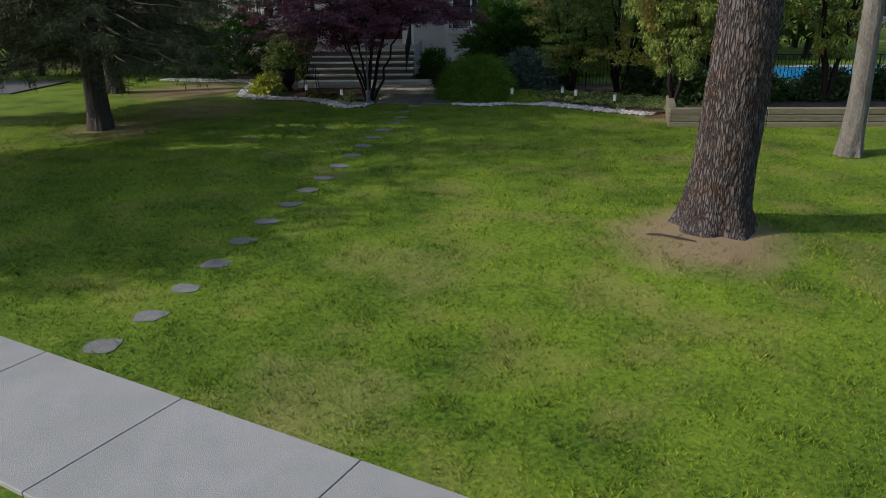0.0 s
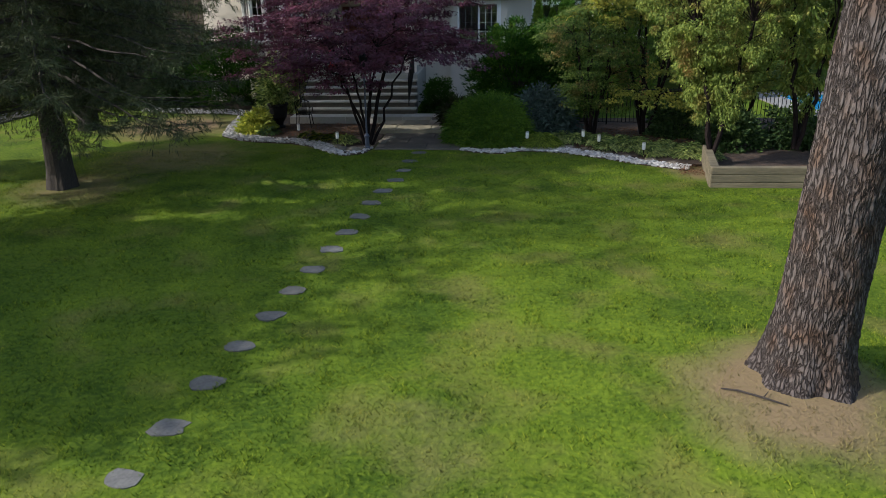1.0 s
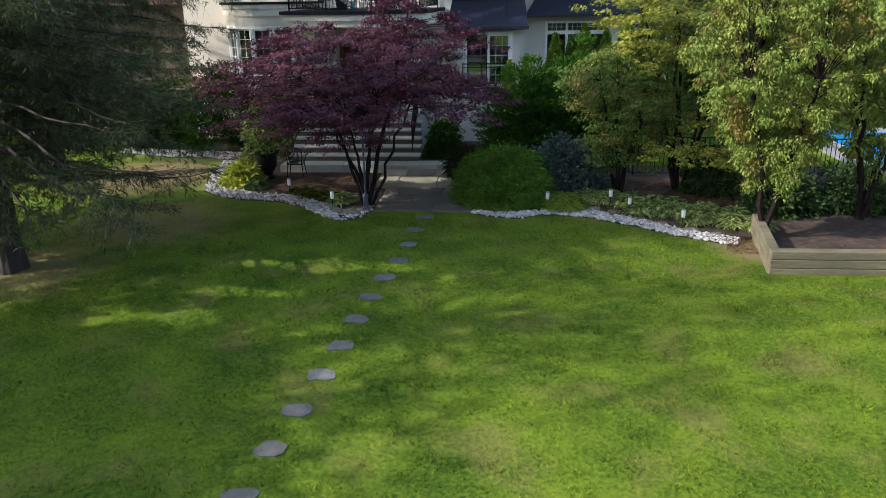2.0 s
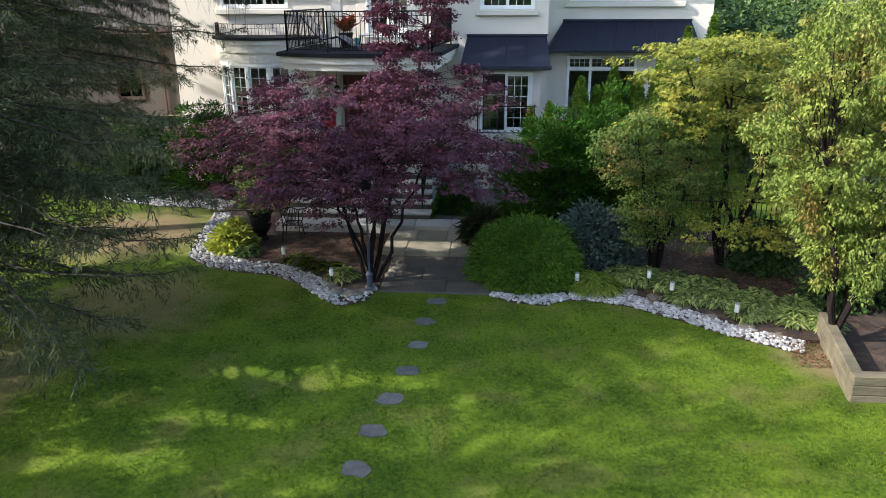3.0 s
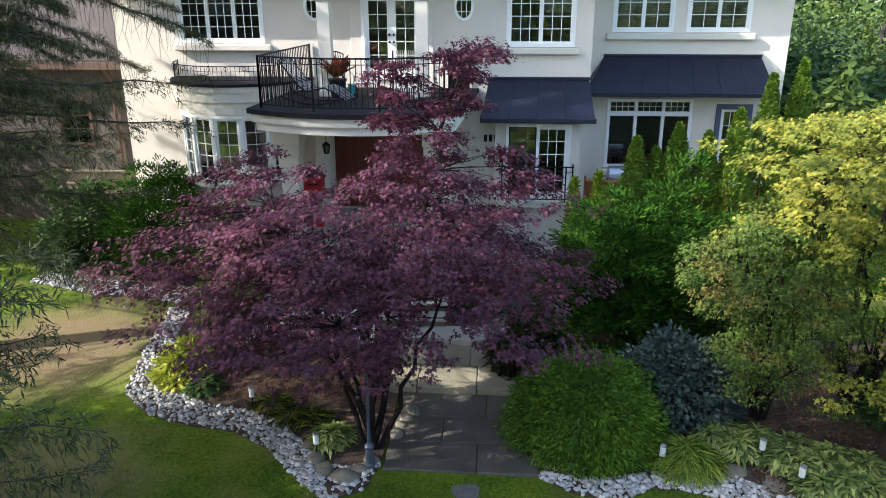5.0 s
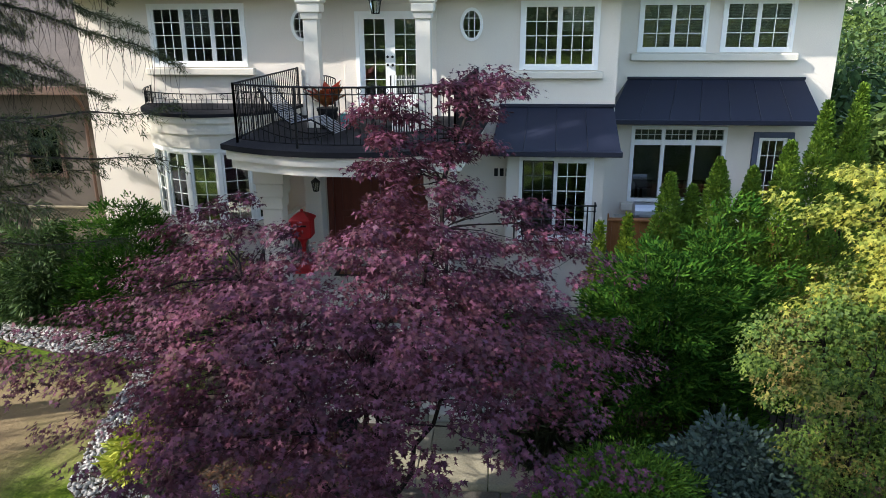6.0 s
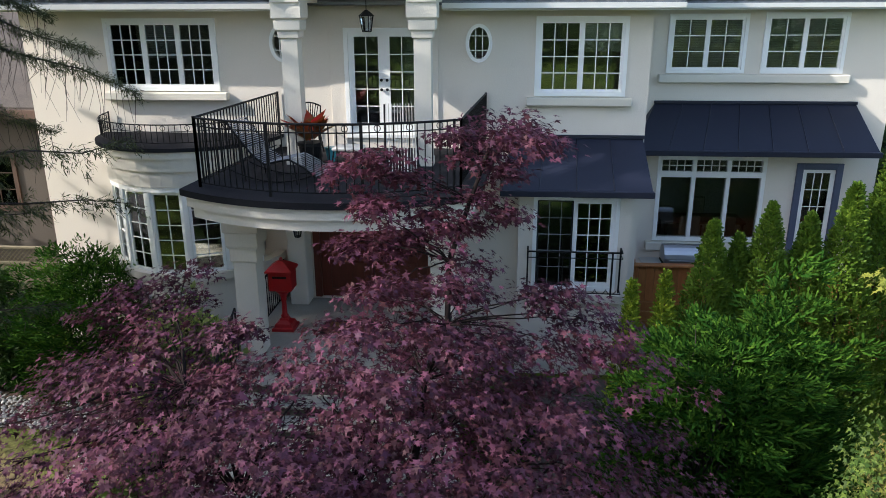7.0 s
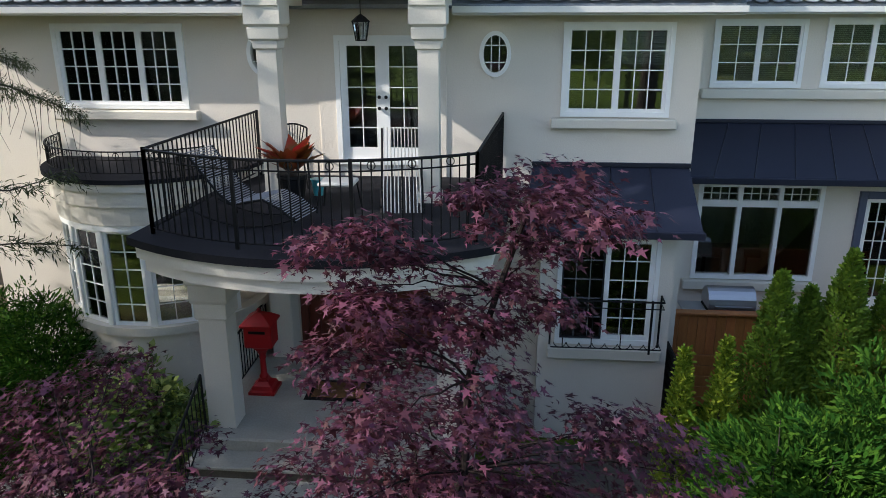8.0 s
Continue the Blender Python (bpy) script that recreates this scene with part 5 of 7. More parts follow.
def yellow_tree(at, size, n, label, mat, outline, leaf, per, name="maple_tree", flat=0.26):
    ob = thing(name, at, label, "tree")
    x, y, z = at
    d = unit(n)
    f = 0.45 + 0.55 * rng.random(n) ** 0.5
    b = np.array([1 + 0.6 * noise.noise(Vector((q[0] * 1.7 + x, q[1] * 1.7, q[2] * 1.7 + 3))) for q in d])
    c = np.array((x, y, z + size[2])) + d * (f * b)[:, None] * np.array((size[0], size[1], size[3]))
    c[:, 2] = np.maximum(c[:, 2], z + 0.7)
    c[:, :2] = np.array((x, y)) + (c[:, :2] - np.array((x, y))) * np.interp(c[:, 2] - z, (0.7, 2.0, 3.2), (0.35, 0.72, 1.0))[:, None]
    forks = []
    for k in range(4):
        a = 2 * math.pi * k / 4 + 0.5
        path = branch_path((x + 0.05 * math.cos(a), y + 0.05 * math.sin(a), z - 0.05), (x + 0.5 * size[0] * math.cos(a), y + 0.5 * size[1] * math.sin(a), z + size[2] * 0.9), 0.1, 0.15, 8)
        part("trunk", Shape().tube(path, [0.06 * (1 - 0.5 * i / 8) for i in range(9)], 7, False), MAPLE_BARK, ob)
        forks += [tuple(p) for p in path[3:]]
    b = Shape()
    limbs(b, forks, [tuple(q) for q in c[::4]], 0.016)
    tagged(part("branch_mass", b, MAPLE_BARK, ob), kind="stuff")
    pl, wy, nr = clumps_to_leaves(c, (0.22 if flat < 0.3 else 0.09) + 0.14 * rng.random(n), per, flat, 0.6 if flat < 0.3 else 0.3)
    wy[:, 2] -= 0.3 if flat < 0.3 else 0.7
    me = leaf_mesh("crown", outline, pl, wy, nr, leaf * (0.6 + 0.8 * rng.random(len(pl))), mat, at, 0.2)
    crown_part("crown", me, ob)
    return ob


def tiered_maple(at, centre, size, count, apart, pad, label, mat, leaf, per, seed, skirts=(), hang=0.35, gaps=-0.2, outline=PALMATE):
    """A small maple with tiers of leaf pads through an uneven ellipsoid, and low skirts where given."""
    ob = thing("maple_tree", at, label, "tree")
    x, y, z = at

    def inside(p):
        q = (p - np.array(centre)) / np.array(size)
        f = float(np.linalg.norm(q))
        wob = 1 + 0.25 * noise.noise(Vector((q[0] * 1.6 + seed, q[1] * 1.6, q[2] * 1.6)))
        return 0.45 < f < wob and noise.noise(Vector((p[0] * 0.9 + seed, p[1] * 0.9, p[2] * 1.5))) > gaps

    pads = spread_pads(inside, (np.array(centre) - np.array(size) * 1.2, np.array(centre) + np.array(size) * 1.2), count, apart, seed)
    if skirts:
        pads = np.concatenate((pads, np.array(skirts)))
    s = Shape()
    forks = []
    for k in range(5):
        a = 2 * math.pi * k / 5 + 0.5
        path = branch_path((x + 0.06 * math.cos(a), y + 0.06 * math.sin(a), z - 0.05), (centre[0] + 0.5 * size[0] * math.cos(a), centre[1] + 0.5 * size[1] * math.sin(a), centre[2] + 0.3 * size[2]), 0.1, 0.14, 8)
        part("trunk", Shape().tube(path, [0.06 * (1 - 0.6 * i / 8) for i in range(9)], 7, False), MAPLE_BARK, ob)
        forks += [tuple(p) for p in path[2:]]
    centres, ways = pad_clumps(pads, at, pad, 9, seed + 1, 0.3)
    b = Shape()
    limbs(b, forks, [tuple(q) for q in pads], 0.02)
    limbs(b, [tuple(q) for q in pads], [tuple(q) for q in centres[::3]], 0.008, 4)
    tagged(part("branch_mass", b, MAPLE_BARK, ob), kind="stuff")
    pl, wy, nr = pad_leaves(centres, ways, 0.26, per, 0.35, hang)
    crown_part("crown", leaf_mesh("crown", outline, pl, wy, nr, leaf * (0.6 + 0.75 * rng.random(len(pl))), mat, at, 0.25), ob)
    return ob


tiered_maple((6.8, 16.3, 0.0), (6.78, 15.98, 2.5), (1.25, 1.1, 1.5), 84, (0.46, 0.32), 0.42, "green maple beginning to turn tan at the top", LEAF_GREENMAPLE, 0.058, 34, 31, hang=0.75, outline=BROAD)
tiered_maple((8.4, 16.6, 0.0), (8.3, 16.3, 4.35), (2.5, 1.5, 1.05), 62, (0.72, 0.40), 0.62, "yellow-green maple with wide tiers of foliage", LEAF_YELLOW, 0.072, 36, 32, ((7.6, 15.3, 1.55), (8.2, 15.2, 1.5), (8.8, 15.1, 1.4), (9.4, 15.0, 1.45), (9.9, 15.0, 1.3), (8.6, 15.5, 2.0), (9.3, 15.4, 2.0), (10.0, 15.4, 1.8), (9.9, 15.9, 2.7), (9.2, 16.0, 3.0), (7.7, 15.9, 3.5), (10.4, 16.1, 3.2)), 0.45, -0.12)
tiered_maple((11.6, 17.8, 0.0), (11.6, 17.6, 2.9), (1.9, 1.5, 2.0), 50, (0.75, 0.45), 0.6, "yellow-green maple turning in autumn", LEAF_YELLOW, 0.08, 24, 33, (), 0.4, -0.2)
yellow_tree((9.25, 12.5, 0.4), (1.75, 1.5, 3.3, 2.7), 900, "pale green cedar with hanging sprays", LEAF_CEDAR, CEDAR_FAN, 0.08, 74, "cedar_tree", 0.7)


def arborvitae(at, h, r, mat):
    x, y, z = at
    ob = thing("emerald_cedar", at, "narrow pointed emerald cedar", "shrub", "row of emerald cedars")
    n = int(2000 * h * r / 0.8)
    u = rng.random(n) ** 0.8
    a = rng.random(n) * 2 * math.pi
    R = 1.12 * r * (1 - u) ** 0.85 * (0.74 + 0.26 * rng.random(n) ** 0.6 + 0.12 * np.sin(a * 3 + x * 5 + u * 9) * np.sin(u * 23 + a)) * np.minimum(1, 0.6 + u * 4)
    pl = np.stack((x + R * np.cos(a), y + R * np.sin(a), z + 0.05 + h * u * 0.97), 1)
    wy = np.stack((np.cos(a) * 0.5, np.sin(a) * 0.5, np.full(n, 0.8)), 1) + unit(n) * 0.7
    nr = np.stack((np.cos(a), np.sin(a), np.full(n, 0.2)), 1) + unit(n) * 0.6
    s = Shape()
    s.tube([(x, y, z - 0.05), (x, y, z + h * 0.9)], [0.04, 0.01], 6)
    part("trunk", s, DARK_BARK, ob)
    crown_part("crown", leaf_mesh("crown", FAN, pl, wy, nr, 0.095 * (0.6 + 0.8 * rng.random(n)), mat, at, 0.1), ob)
    return ob


for x, y, h, r in ((3.98, 21.0, 3.05, 0.36), (4.5, 21.0, 3.2, 0.40), (5.45, 22.0, 3.8, 0.78), (5.95, 22.2, 3.5, 0.74), (6.4, 22.1, 4.1, 0.82), (7.1, 22.2, 3.9, 0.8), (7.75, 22.2, 4.45, 0.84), (8.5, 22.6, 5.2, 0.75), (9.3, 23.0, 5.5, 0.75)):
    arborvitae((x, y, 0.0), h, r, LEAF_ARBOR_TIP if r < 0.5 else LEAF_ARBOR)

for x, y in ((11.4, 13.0), (13.6, 13.2), (15.9, 13.4)):
    yellow_tree((x, y, 0.4), (1.3, 1.2, 3.4, 2.4), 170, "cedar in a loose hedge with hanging sprays", LEAF_CEDAR, FAN, 0.15, 40, "cedar_tree", 0.7)

# crown of the big pine, and unseen trees added to shade the lawn
def high_crown(ob, centre, size, n, leaf, per, mat, outline, thin=((0, 1), (1, 1))):
    d = unit(n)
    c = np.array(centre) + d * (0.4 + 0.6 * rng.random((n, 1))) * np.array(size)
    b = Shape()
    limbs(b, [tuple(np.array(centre) - np.array((0, 0, size[2] * 0.7))), tuple(centre)], [tuple(q) for q in c[::4]], 0.06)
    tagged(part("branch_mass", b, DARK_BARK, ob), kind="stuff")
    pl, wy, nr = clumps_to_leaves(c, 0.5 + 0.4 * rng.random(n), per, 0.6, 0.4)
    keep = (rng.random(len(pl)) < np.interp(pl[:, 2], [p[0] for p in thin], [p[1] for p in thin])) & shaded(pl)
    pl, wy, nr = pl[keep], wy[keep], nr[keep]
    crown_part("crown", leaf_mesh("crown", outline, pl, wy, nr, leaf * (0.7 + 0.6 * rng.random(len(pl))), mat, ORIGIN[ob.name], 0.1), ob)


high_crown(big, (8.25, 2.1, 11.5), (3.0, 3.0, 3.2), 150, 0.22, 40, LEAF_SPRUCE, SPRAY)
high_crown(small, (11.9, 7.5, 6.5), (1.8, 1.8, 2.0), 110, 0.14, 50, LEAF_DARK, OVAL)
street = thing("unseen_shade_tree", (-14.0, 2.8, -0.35), "unseen broad leafy tree that shades the lawn", "tree")
s = Shape()
trunk_shape(s, [(-14, 2.8, -0.45), (-14, 2.8, 4), (-13.8, 2.8, 11)], [0.4, 0.33, 0.12], 20, 0.3, 0.05, 6)
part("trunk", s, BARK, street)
high_crown(street, (-14.0, 2.8, 10.4), (4.0, 4.0, 6.3), 340, 0.24, 60, LEAF_DARK, OVAL, ((7.0, 0.5), (9.5, 0.27), (11.5, 0.15), (17.0, 0.11)))
# second tree out of view, low and dense, placed for its shadow
verge = thing("unseen_shade_tree", (-13.0, 2.3, -0.35), "unseen low dense leafy tree added to shade the lawn", "tree")
s = Shape()
trunk_shape(s, [(-13.0, 2.3, -0.45), (-13.0, 2.3, 2.5), (-12.9, 2.3, 7)], [0.25, 0.2, 0.07], 20, 0.3, 0.05, 6)
part("trunk", s, DARK_BARK, verge)
high_crown(verge, (-13.0, 2.3, 5.4), (2.7, 3.5, 2.9), 320, 0.24, 48, LEAF_DARK, OVAL)

# third tree out of view, placed to darken the lawn's front left
lawn_shade_tree = thing("unseen_shade_tree", (-11.6, -0.4, -0.38), "unseen leafy tree added to shade the front left lawn", "tree")
s = Shape()
trunk_shape(s, [(-11.6, -0.4, -0.48), (-11.6, -0.4, 2.5), (-11.5, -0.4, 7)], [0.25, 0.2, 0.07], 20, 0.3, 0.05, 6)
part("trunk", s, DARK_BARK, lawn_shade_tree)
high_crown(lawn_shade_tree, (-11.6, -0.4, 5.6), (2.6, 2.3, 2.6), 200, 0.24, 34, LEAF_DARK, OVAL)

# never in view; stands here so its shadow falls beside the spruce
side_shade_tree = thing("side_shade_tree", (-12.2, 11.2, -0.05), "unseen dense leafy tree added to shade the lawn by the spruce", "tree")
s = Shape()
trunk_shape(s, [(-12.2, 11.2, -0.15), (-12.2, 11.2, 2.2), (-12.1, 11.2, 6.4)], [0.24, 0.19, 0.06], 20, 0.3, 0.05, 6)
part("trunk", s, DARK_BARK, side_shade_tree)
high_crown(side_shade_tree, (-12.2, 11.2, 4.8), (2.4, 2.3, 3.2), 300, 0.22, 44, LEAF_DARK, OVAL)

# ---- beds ----
def sheet(name, outline, lift, mat, label, category):
    s = Shape()
    z = [ground_z(x, y) for x, y in outline]
    s.prism(outline, min(z) - 0.15, max(z) + lift)
    return solid(name, s, mat, (outline[0][0], outline[0][1], 0), label, category, kind="structure")


LEFT_OUT = [(-5.2, 20.2), (-4.95, 18.9), (-4.75, 17.8), (-4.4, 16.35), (-3.7, 15.72), (-2.9, 15.44), (-2.03, 15.3), (-1.27, 14.86), (-0.68, 14.18), (-0.09, 13.66), (0.41, 13.93), (0.59, 14.62)]
LEFT_IN = [(-4.7, 20.3), (-4.45, 18.85), (-4.15, 17.8), (-3.8, 16.75), (-3.2, 16.3), (-2.6, 16.05), (-2.0, 15.95), (-1.43, 15.72), (-0.85, 15.15), (-0.29, 14.5), (0.15, 14.45), (0.38, 14.62)]
RIGHT_OUT = [(2.97, 14.44), (3.51, 14.07), (4.12, 13.95), (4.62, 14.25), (5.06, 14.26), (5.82, 14.05), (6.75, 13.42), (7.53, 12.79), (8.62, 12.1)]
RIGHT_IN = [(3.1, 14.55), (3.7, 14.45), (4.2, 14.5), (4.6, 14.62), (5.1, 14.6), (5.95, 14.6), (6.9, 14.05), (7.75, 13.25), (8.8, 12.6)]
FAR_OUT = [(-9.4, 21.5), (-7.2, 20.75), (-5.9, 20.75), (-5.1, 20.4)]
FAR_IN = [(-9.4, 22.3), (-7.2, 21.75), (-5.9, 21.7), (-4.7, 21.3)]
sheet("flower_bed", LEFT_IN + [(0.58, 14.7), (0.58, 16.6), (0.28, 16.8), (0.28, 18.5), (-2.9, 18.5), (-2.9, 20.3)], 0.03, MULCH, "brown mulched flower bed under the maple", "flower bed")
sheet("flower_bed", RIGHT_IN + [(9.2, 12.6), (8.95, 10.72), (18.0, 10.72), (18.0, 19.5), (2.75, 19.5), (2.75, 16.5), (3.02, 15.5)], 0.04, MULCH, "brown mulched shrub bed", "flower bed")
sheet("flower_bed", [(-9.4, 21.6), (-7.2, 20.85), (-5.9, 20.85), (-5.0, 20.4), (-2.9, 20.4), (-2.9, 23.98), (-9.4, 23.98)], 0.03, MULCH, "mulched bed along the house wall", "flower bed")


def pebble_mesh(k, r):
    local = np.random.default_rng(40 + k)
    me = bpy.data.meshes.new("pebble")
    bm = bmesh.new()
    bmesh.ops.create_icosphere(bm, subdivisions=1, radius=1.0)
    sx, sy, sz = 1 + 0.3 * local.random(), 0.75 + 0.25 * local.random(), 0.55 + 0.25 * local.random()
    for v in bm.verts:
        j = 1 + 0.16 * local.normal()
        v.co = Vector((v.co.x * sx * r * j, v.co.y * sy * r * j, v.co.z * sz * r * j))
    for q in bm.faces:
        q.smooth = True
    bm.to_mesh(me)
    bm.free()
    me.materials.append(PEBBLE)
    return me


PEBBLES = [pebble_mesh(k, 0.046) for k in range(8)]


def strip_points(outer, inner, count, local):
    """Random plan points between two matching lines, spread by length."""
    o, i = np.array(outer), np.array(inner)
    mid = (o + i) / 2
    seg = np.linalg.norm(np.diff(mid, axis=0), axis=1) * np.linalg.norm((o - i)[:-1] + (o - i)[1:], axis=1)
    which = local.choice(len(seg), count, p=seg / seg.sum())
    t, u = local.random(count), local.random(count)
    a = o[which] + (o[which + 1] - o[which]) * t[:, None]
    b = i[which] + (i[which + 1] - i[which]) * t[:, None]
    return a + (b - a) * u[:, None]


def pebble_border(outer, inner, singles, rest, label, seed, pick):
    local = np.random.default_rng(seed)
    ob = thing("pebble_border", (*outer[0], 0), label, "border", kind="structure")
    base = Shape()
    ring_ = outer + inner[::-1]
    base.prism([(x, y) for x, y in ring_], -0.3, max(ground_z(x, y) for x, y in ring_) + 0.012)
    part("gravel_base", base, MULCH, ob)
    pts = strip_points(outer, inner, singles + rest, local)
    order = np.argsort([pick(p) for p in pts])
    o = ORIGIN[ob.name]
    tpl = [([tuple(v.co) for v in me.vertices], [tuple(q.vertices) for q in me.polygons]) for me in PEBBLES]
    joined = Shape()
    for n_, k in enumerate(order):
        x, y = pts[k]
        z = ground_z(x, y) + 0.022 + 0.022 * local.random()
        sc = 0.5 + 0.75 * local.random() ** 1.6
        m = Matrix.LocRotScale((x, y, z), Euler((local.normal() * 0.25, local.normal() * 0.25, local.random() * 6.28)), (sc, sc, sc))
        j = int(local.integers(8))
        if n_ < singles:
            st = new("pebble", PEBBLES[j])
            st.parent = ob
            st.matrix_basis = Matrix.Translation(-o) @ m
        else:
            joined.add([m @ Vector(v) for v in tpl[j][0]], tpl[j][1])
    if joined.v:
        tagged(part("loose_pebbles", joined, PEBBLE, ob, smooth=True), kind="stuff")
    return ob


def grow_plant(name, at, radius, height, leaves, outline, leaf, mat, label, category="plant", group="", bend=0.7, spread=0.75):
    x, y, z = at
    ob = thing(name, at, label, category, group)
    a = rng.random(leaves) * 2 * math.pi
    r = radius * spread * rng.random(leaves) ** 0.6
    lift = 1 - (r / radius) ** 1.5
    turn = a + rng.normal(size=leaves) * 0.7
    pl = np.stack((x + r * np.cos(a), y + r * np.sin(a), z + 0.02 + height * 0.62 * lift * (0.45 + 0.55 * rng.random(leaves))), 1)
    wy = np.stack((np.cos(turn), np.sin(turn), 0.25 + 0.75 * lift * rng.random(leaves)), 1)
    nr = np.stack((-np.cos(turn) * 0.5, -np.sin(turn) * 0.5, np.ones(leaves)), 1) + unit(leaves) * 0.3
    crown_part("leaves", leaf_mesh("leaves", outline, pl, wy, nr, leaf * (0.6 + 0.7 * rng.random(leaves)), mat, at, bend), ob)
    st = Shape()
    for k in range(5):
        st.tube([(x, y, z - 0.02), (x + 0.05 * math.cos(k), y + 0.05 * math.sin(k), z + height * 0.5)], [0.008, 0.004], 4)
    tagged(part("stems", st, LEAF_DARK, ob), kind="stuff")
    return ob


LANCE = [(-0.03, 0), (0.03, 0), (0.13, 0.3), (0.12, 0.62), (0, 1.0), (-0.12, 0.62), (-0.13, 0.3)]
BLADE_LEAF = [(-0.03, 0), (0.03, 0), (0.035, 0.4), (0.02, 0.75), (0, 1.0), (-0.02, 0.75), (-0.035, 0.4)]
for x, y, r in ((6.2, 15.25, 0.4), (5.75, 15.45, 0.35), (6.75, 15.0, 0.42), (7.25, 14.75, 0.45), (7.05, 14.3, 0.4), (7.7, 14.25, 0.45), (7.85, 14.85, 0.45), (8.3, 13.8, 0.45), (8.55, 14.4, 0.45), (8.85, 13.4, 0.4), (9.1, 14.0, 0.45), (8.05, 13.55, 0.35), (9.4, 13.2, 0.35), (6.0, 15.75, 0.4), (6.5, 15.5, 0.4), (7.0, 15.3, 0.4), (7.5, 15.05, 0.4), (6.95, 14.7, 0.38), (7.4, 14.35, 0.38), (8.15, 14.2, 0.4), (8.5, 13.95, 0.4), (8.75, 13.9, 0.4)):
    grow_plant("hosta", (x, y, 0.03), r, 0.42, 460, LANCE, 0.155, LEAF_HOSTA, "variegated green hosta clump in the mulch", "plant", "hostas along the border")
grow_plant("daylily", (5.25, 14.85, 0.03), 0.60, 0.60, 1500, BLADE_LEAF, 0.21, LEAF_DAYLILY, "arching green daylily clump at the pebble edge", bend=0.9)
grow_plant("hosta", (-0.3, 15.1, 0.03), 0.40, 0.4, 380, LANCE, 0.16, LEAF_HOSTA, "variegated hosta clump beside the lamp post", "plant", "hostas along the border")
leafy_shrub("euonymus_shrub", (-3.55, 17.1, 0.0), (0.55, 0.65, 0.7), LEAF_LIME, LANCE, 0.16, 90, 40, "low golden-yellow shrub among the pebbles", "plant", bend=0.4)
grow_plant("hosta", (-3.0, 16.55, 0.03), 0.35, 0.35, 200, LANCE, 0.17, LEAF_DARK, "dark green hosta at the pebble edge", "plant", "hostas along the border")
for x, y in ((-1.6, 16.1), (-1.15, 15.7), (-0.75, 15.65)):
    grow_plant("dry_grass_tuft", (x, y, 0.03), 0.3, 0.25, 70, BLADE_LEAF, 0.28, BLADE, "small straw-coloured grass tuft in the mulch")


# ---- fallen leaves on the mulch ----
LITTER = material("dry_leaf_litter", (0.17, 0.095, 0.045), (0.06, 0.034, 0.02), 0.9, 6, 2.0, 0.8, 0.0, per_island=0.6, spec=0.1)


def leaf_litter(x0, x1, y0, y1, count, seed, ground, label):
    local = np.random.default_rng(seed)
    x, y = local.uniform(x0, x1, count), local.uniform(y0, y1, count)
    pl = np.stack((x, y, np.array([ground + 0.012 * local.random() for _ in range(count)])), 1)
    a = local.random(count) * 6.283
    wy = np.stack((np.cos(a), np.sin(a), 0.3 * local.normal(size=count)), 1)
    nr = np.stack((0.3 * local.normal(size=count), 0.3 * local.normal(size=count), np.ones(count)), 1)
    ob = new("leaf_litter", leaf_mesh("leaf_litter", OVAL, pl, wy, nr, 0.05 * (0.5 + local.random(count)), LITTER, (x0, y0, 0), 0.2))
    ob.location = (x0, y0, 0)
    return tagged(ob, label, "leaf litter", kind="stuff")


leaf_litter(-2.9, 0.35, 16.3, 18.4, 4200, 71, 0.05, "dry brown leaves strewn on the maple bed")
leaf_litter(6.2, 9.8, 14.2, 17.5, 4500, 72, 0.07, "dry brown leaves strewn under the shrubs")
leaf_litter(8.35, 9.0, 11.6, 12.9, 500, 73, 0.03, "rust-brown leaves in the corner by the timber wall")

# ---- garden lights ----
LAMP_GLASS = material("frosted_lamp", (0.75, 0.76, 0.74), (0.68, 0.68, 0.66), 0.5, 30, 3, 0.3, 0.02)
def path_light(x, y):
    z = ground_z(x, y) + 0.03
    ob = thing("path_light", (x, y, z), "white frosted solar path light on a stake", "garden light", "path lights in the beds")
    part("stake", Shape().tube([(x, y, z - 0.05), (x, y, z + 0.25)], 0.012, 6), BLACK_IRON, ob)
    part("lens", Shape().lathe(x, y, [(0.035, z + 0.24), (0.045, z + 0.25), (0.047, z + 0.40), (0.04, z + 0.41)], 12), LAMP_GLASS, ob, smooth=False)
    part("cap", Shape().lathe(x, y, [(0.05, z + 0.41), (0.05, z + 0.425), (0.03, z + 0.435)], 12), STEEL, ob)


for x, y in ((-0.45, 14.68), (-1.9, 16.0), (4.86, 14.73), (6.42, 15.0), (6.77, 14.36), (7.78, 13.33)):
    path_light(x, y)

lp = thing("lamp_post", (0.42, 14.5, 0.02), "slim blue-grey lamp post with a fluted base", "lamp post")
GREY_BLUE = material("blue_grey_paint", (0.07, 0.085, 0.12), (0.05, 0.06, 0.09), 0.5, 30, 3, 0.5, 0.05)
part("base", Shape().lathe(0.42, 14.5, [(0.085, 0.0), (0.085, 0.08), (0.065, 0.11), (0.06, 0.34), (0.075, 0.36), (0.075, 0.40), (0.05, 0.43), (0.03, 0.46)], 16), GREY_BLUE, lp)
part("pole", Shape().tube([(0.42, 14.5, 0.45), (0.42, 14.5, 2.2)], [0.026, 0.022], 10), GREY_BLUE, lp)
part("lantern", Shape().lathe(0.42, 14.5, [(0.05, 2.2), (0.09, 2.25), (0.12, 2.5), (0.14, 2.52), (0.02, 2.64)], 6), BLACK_IRON, lp)


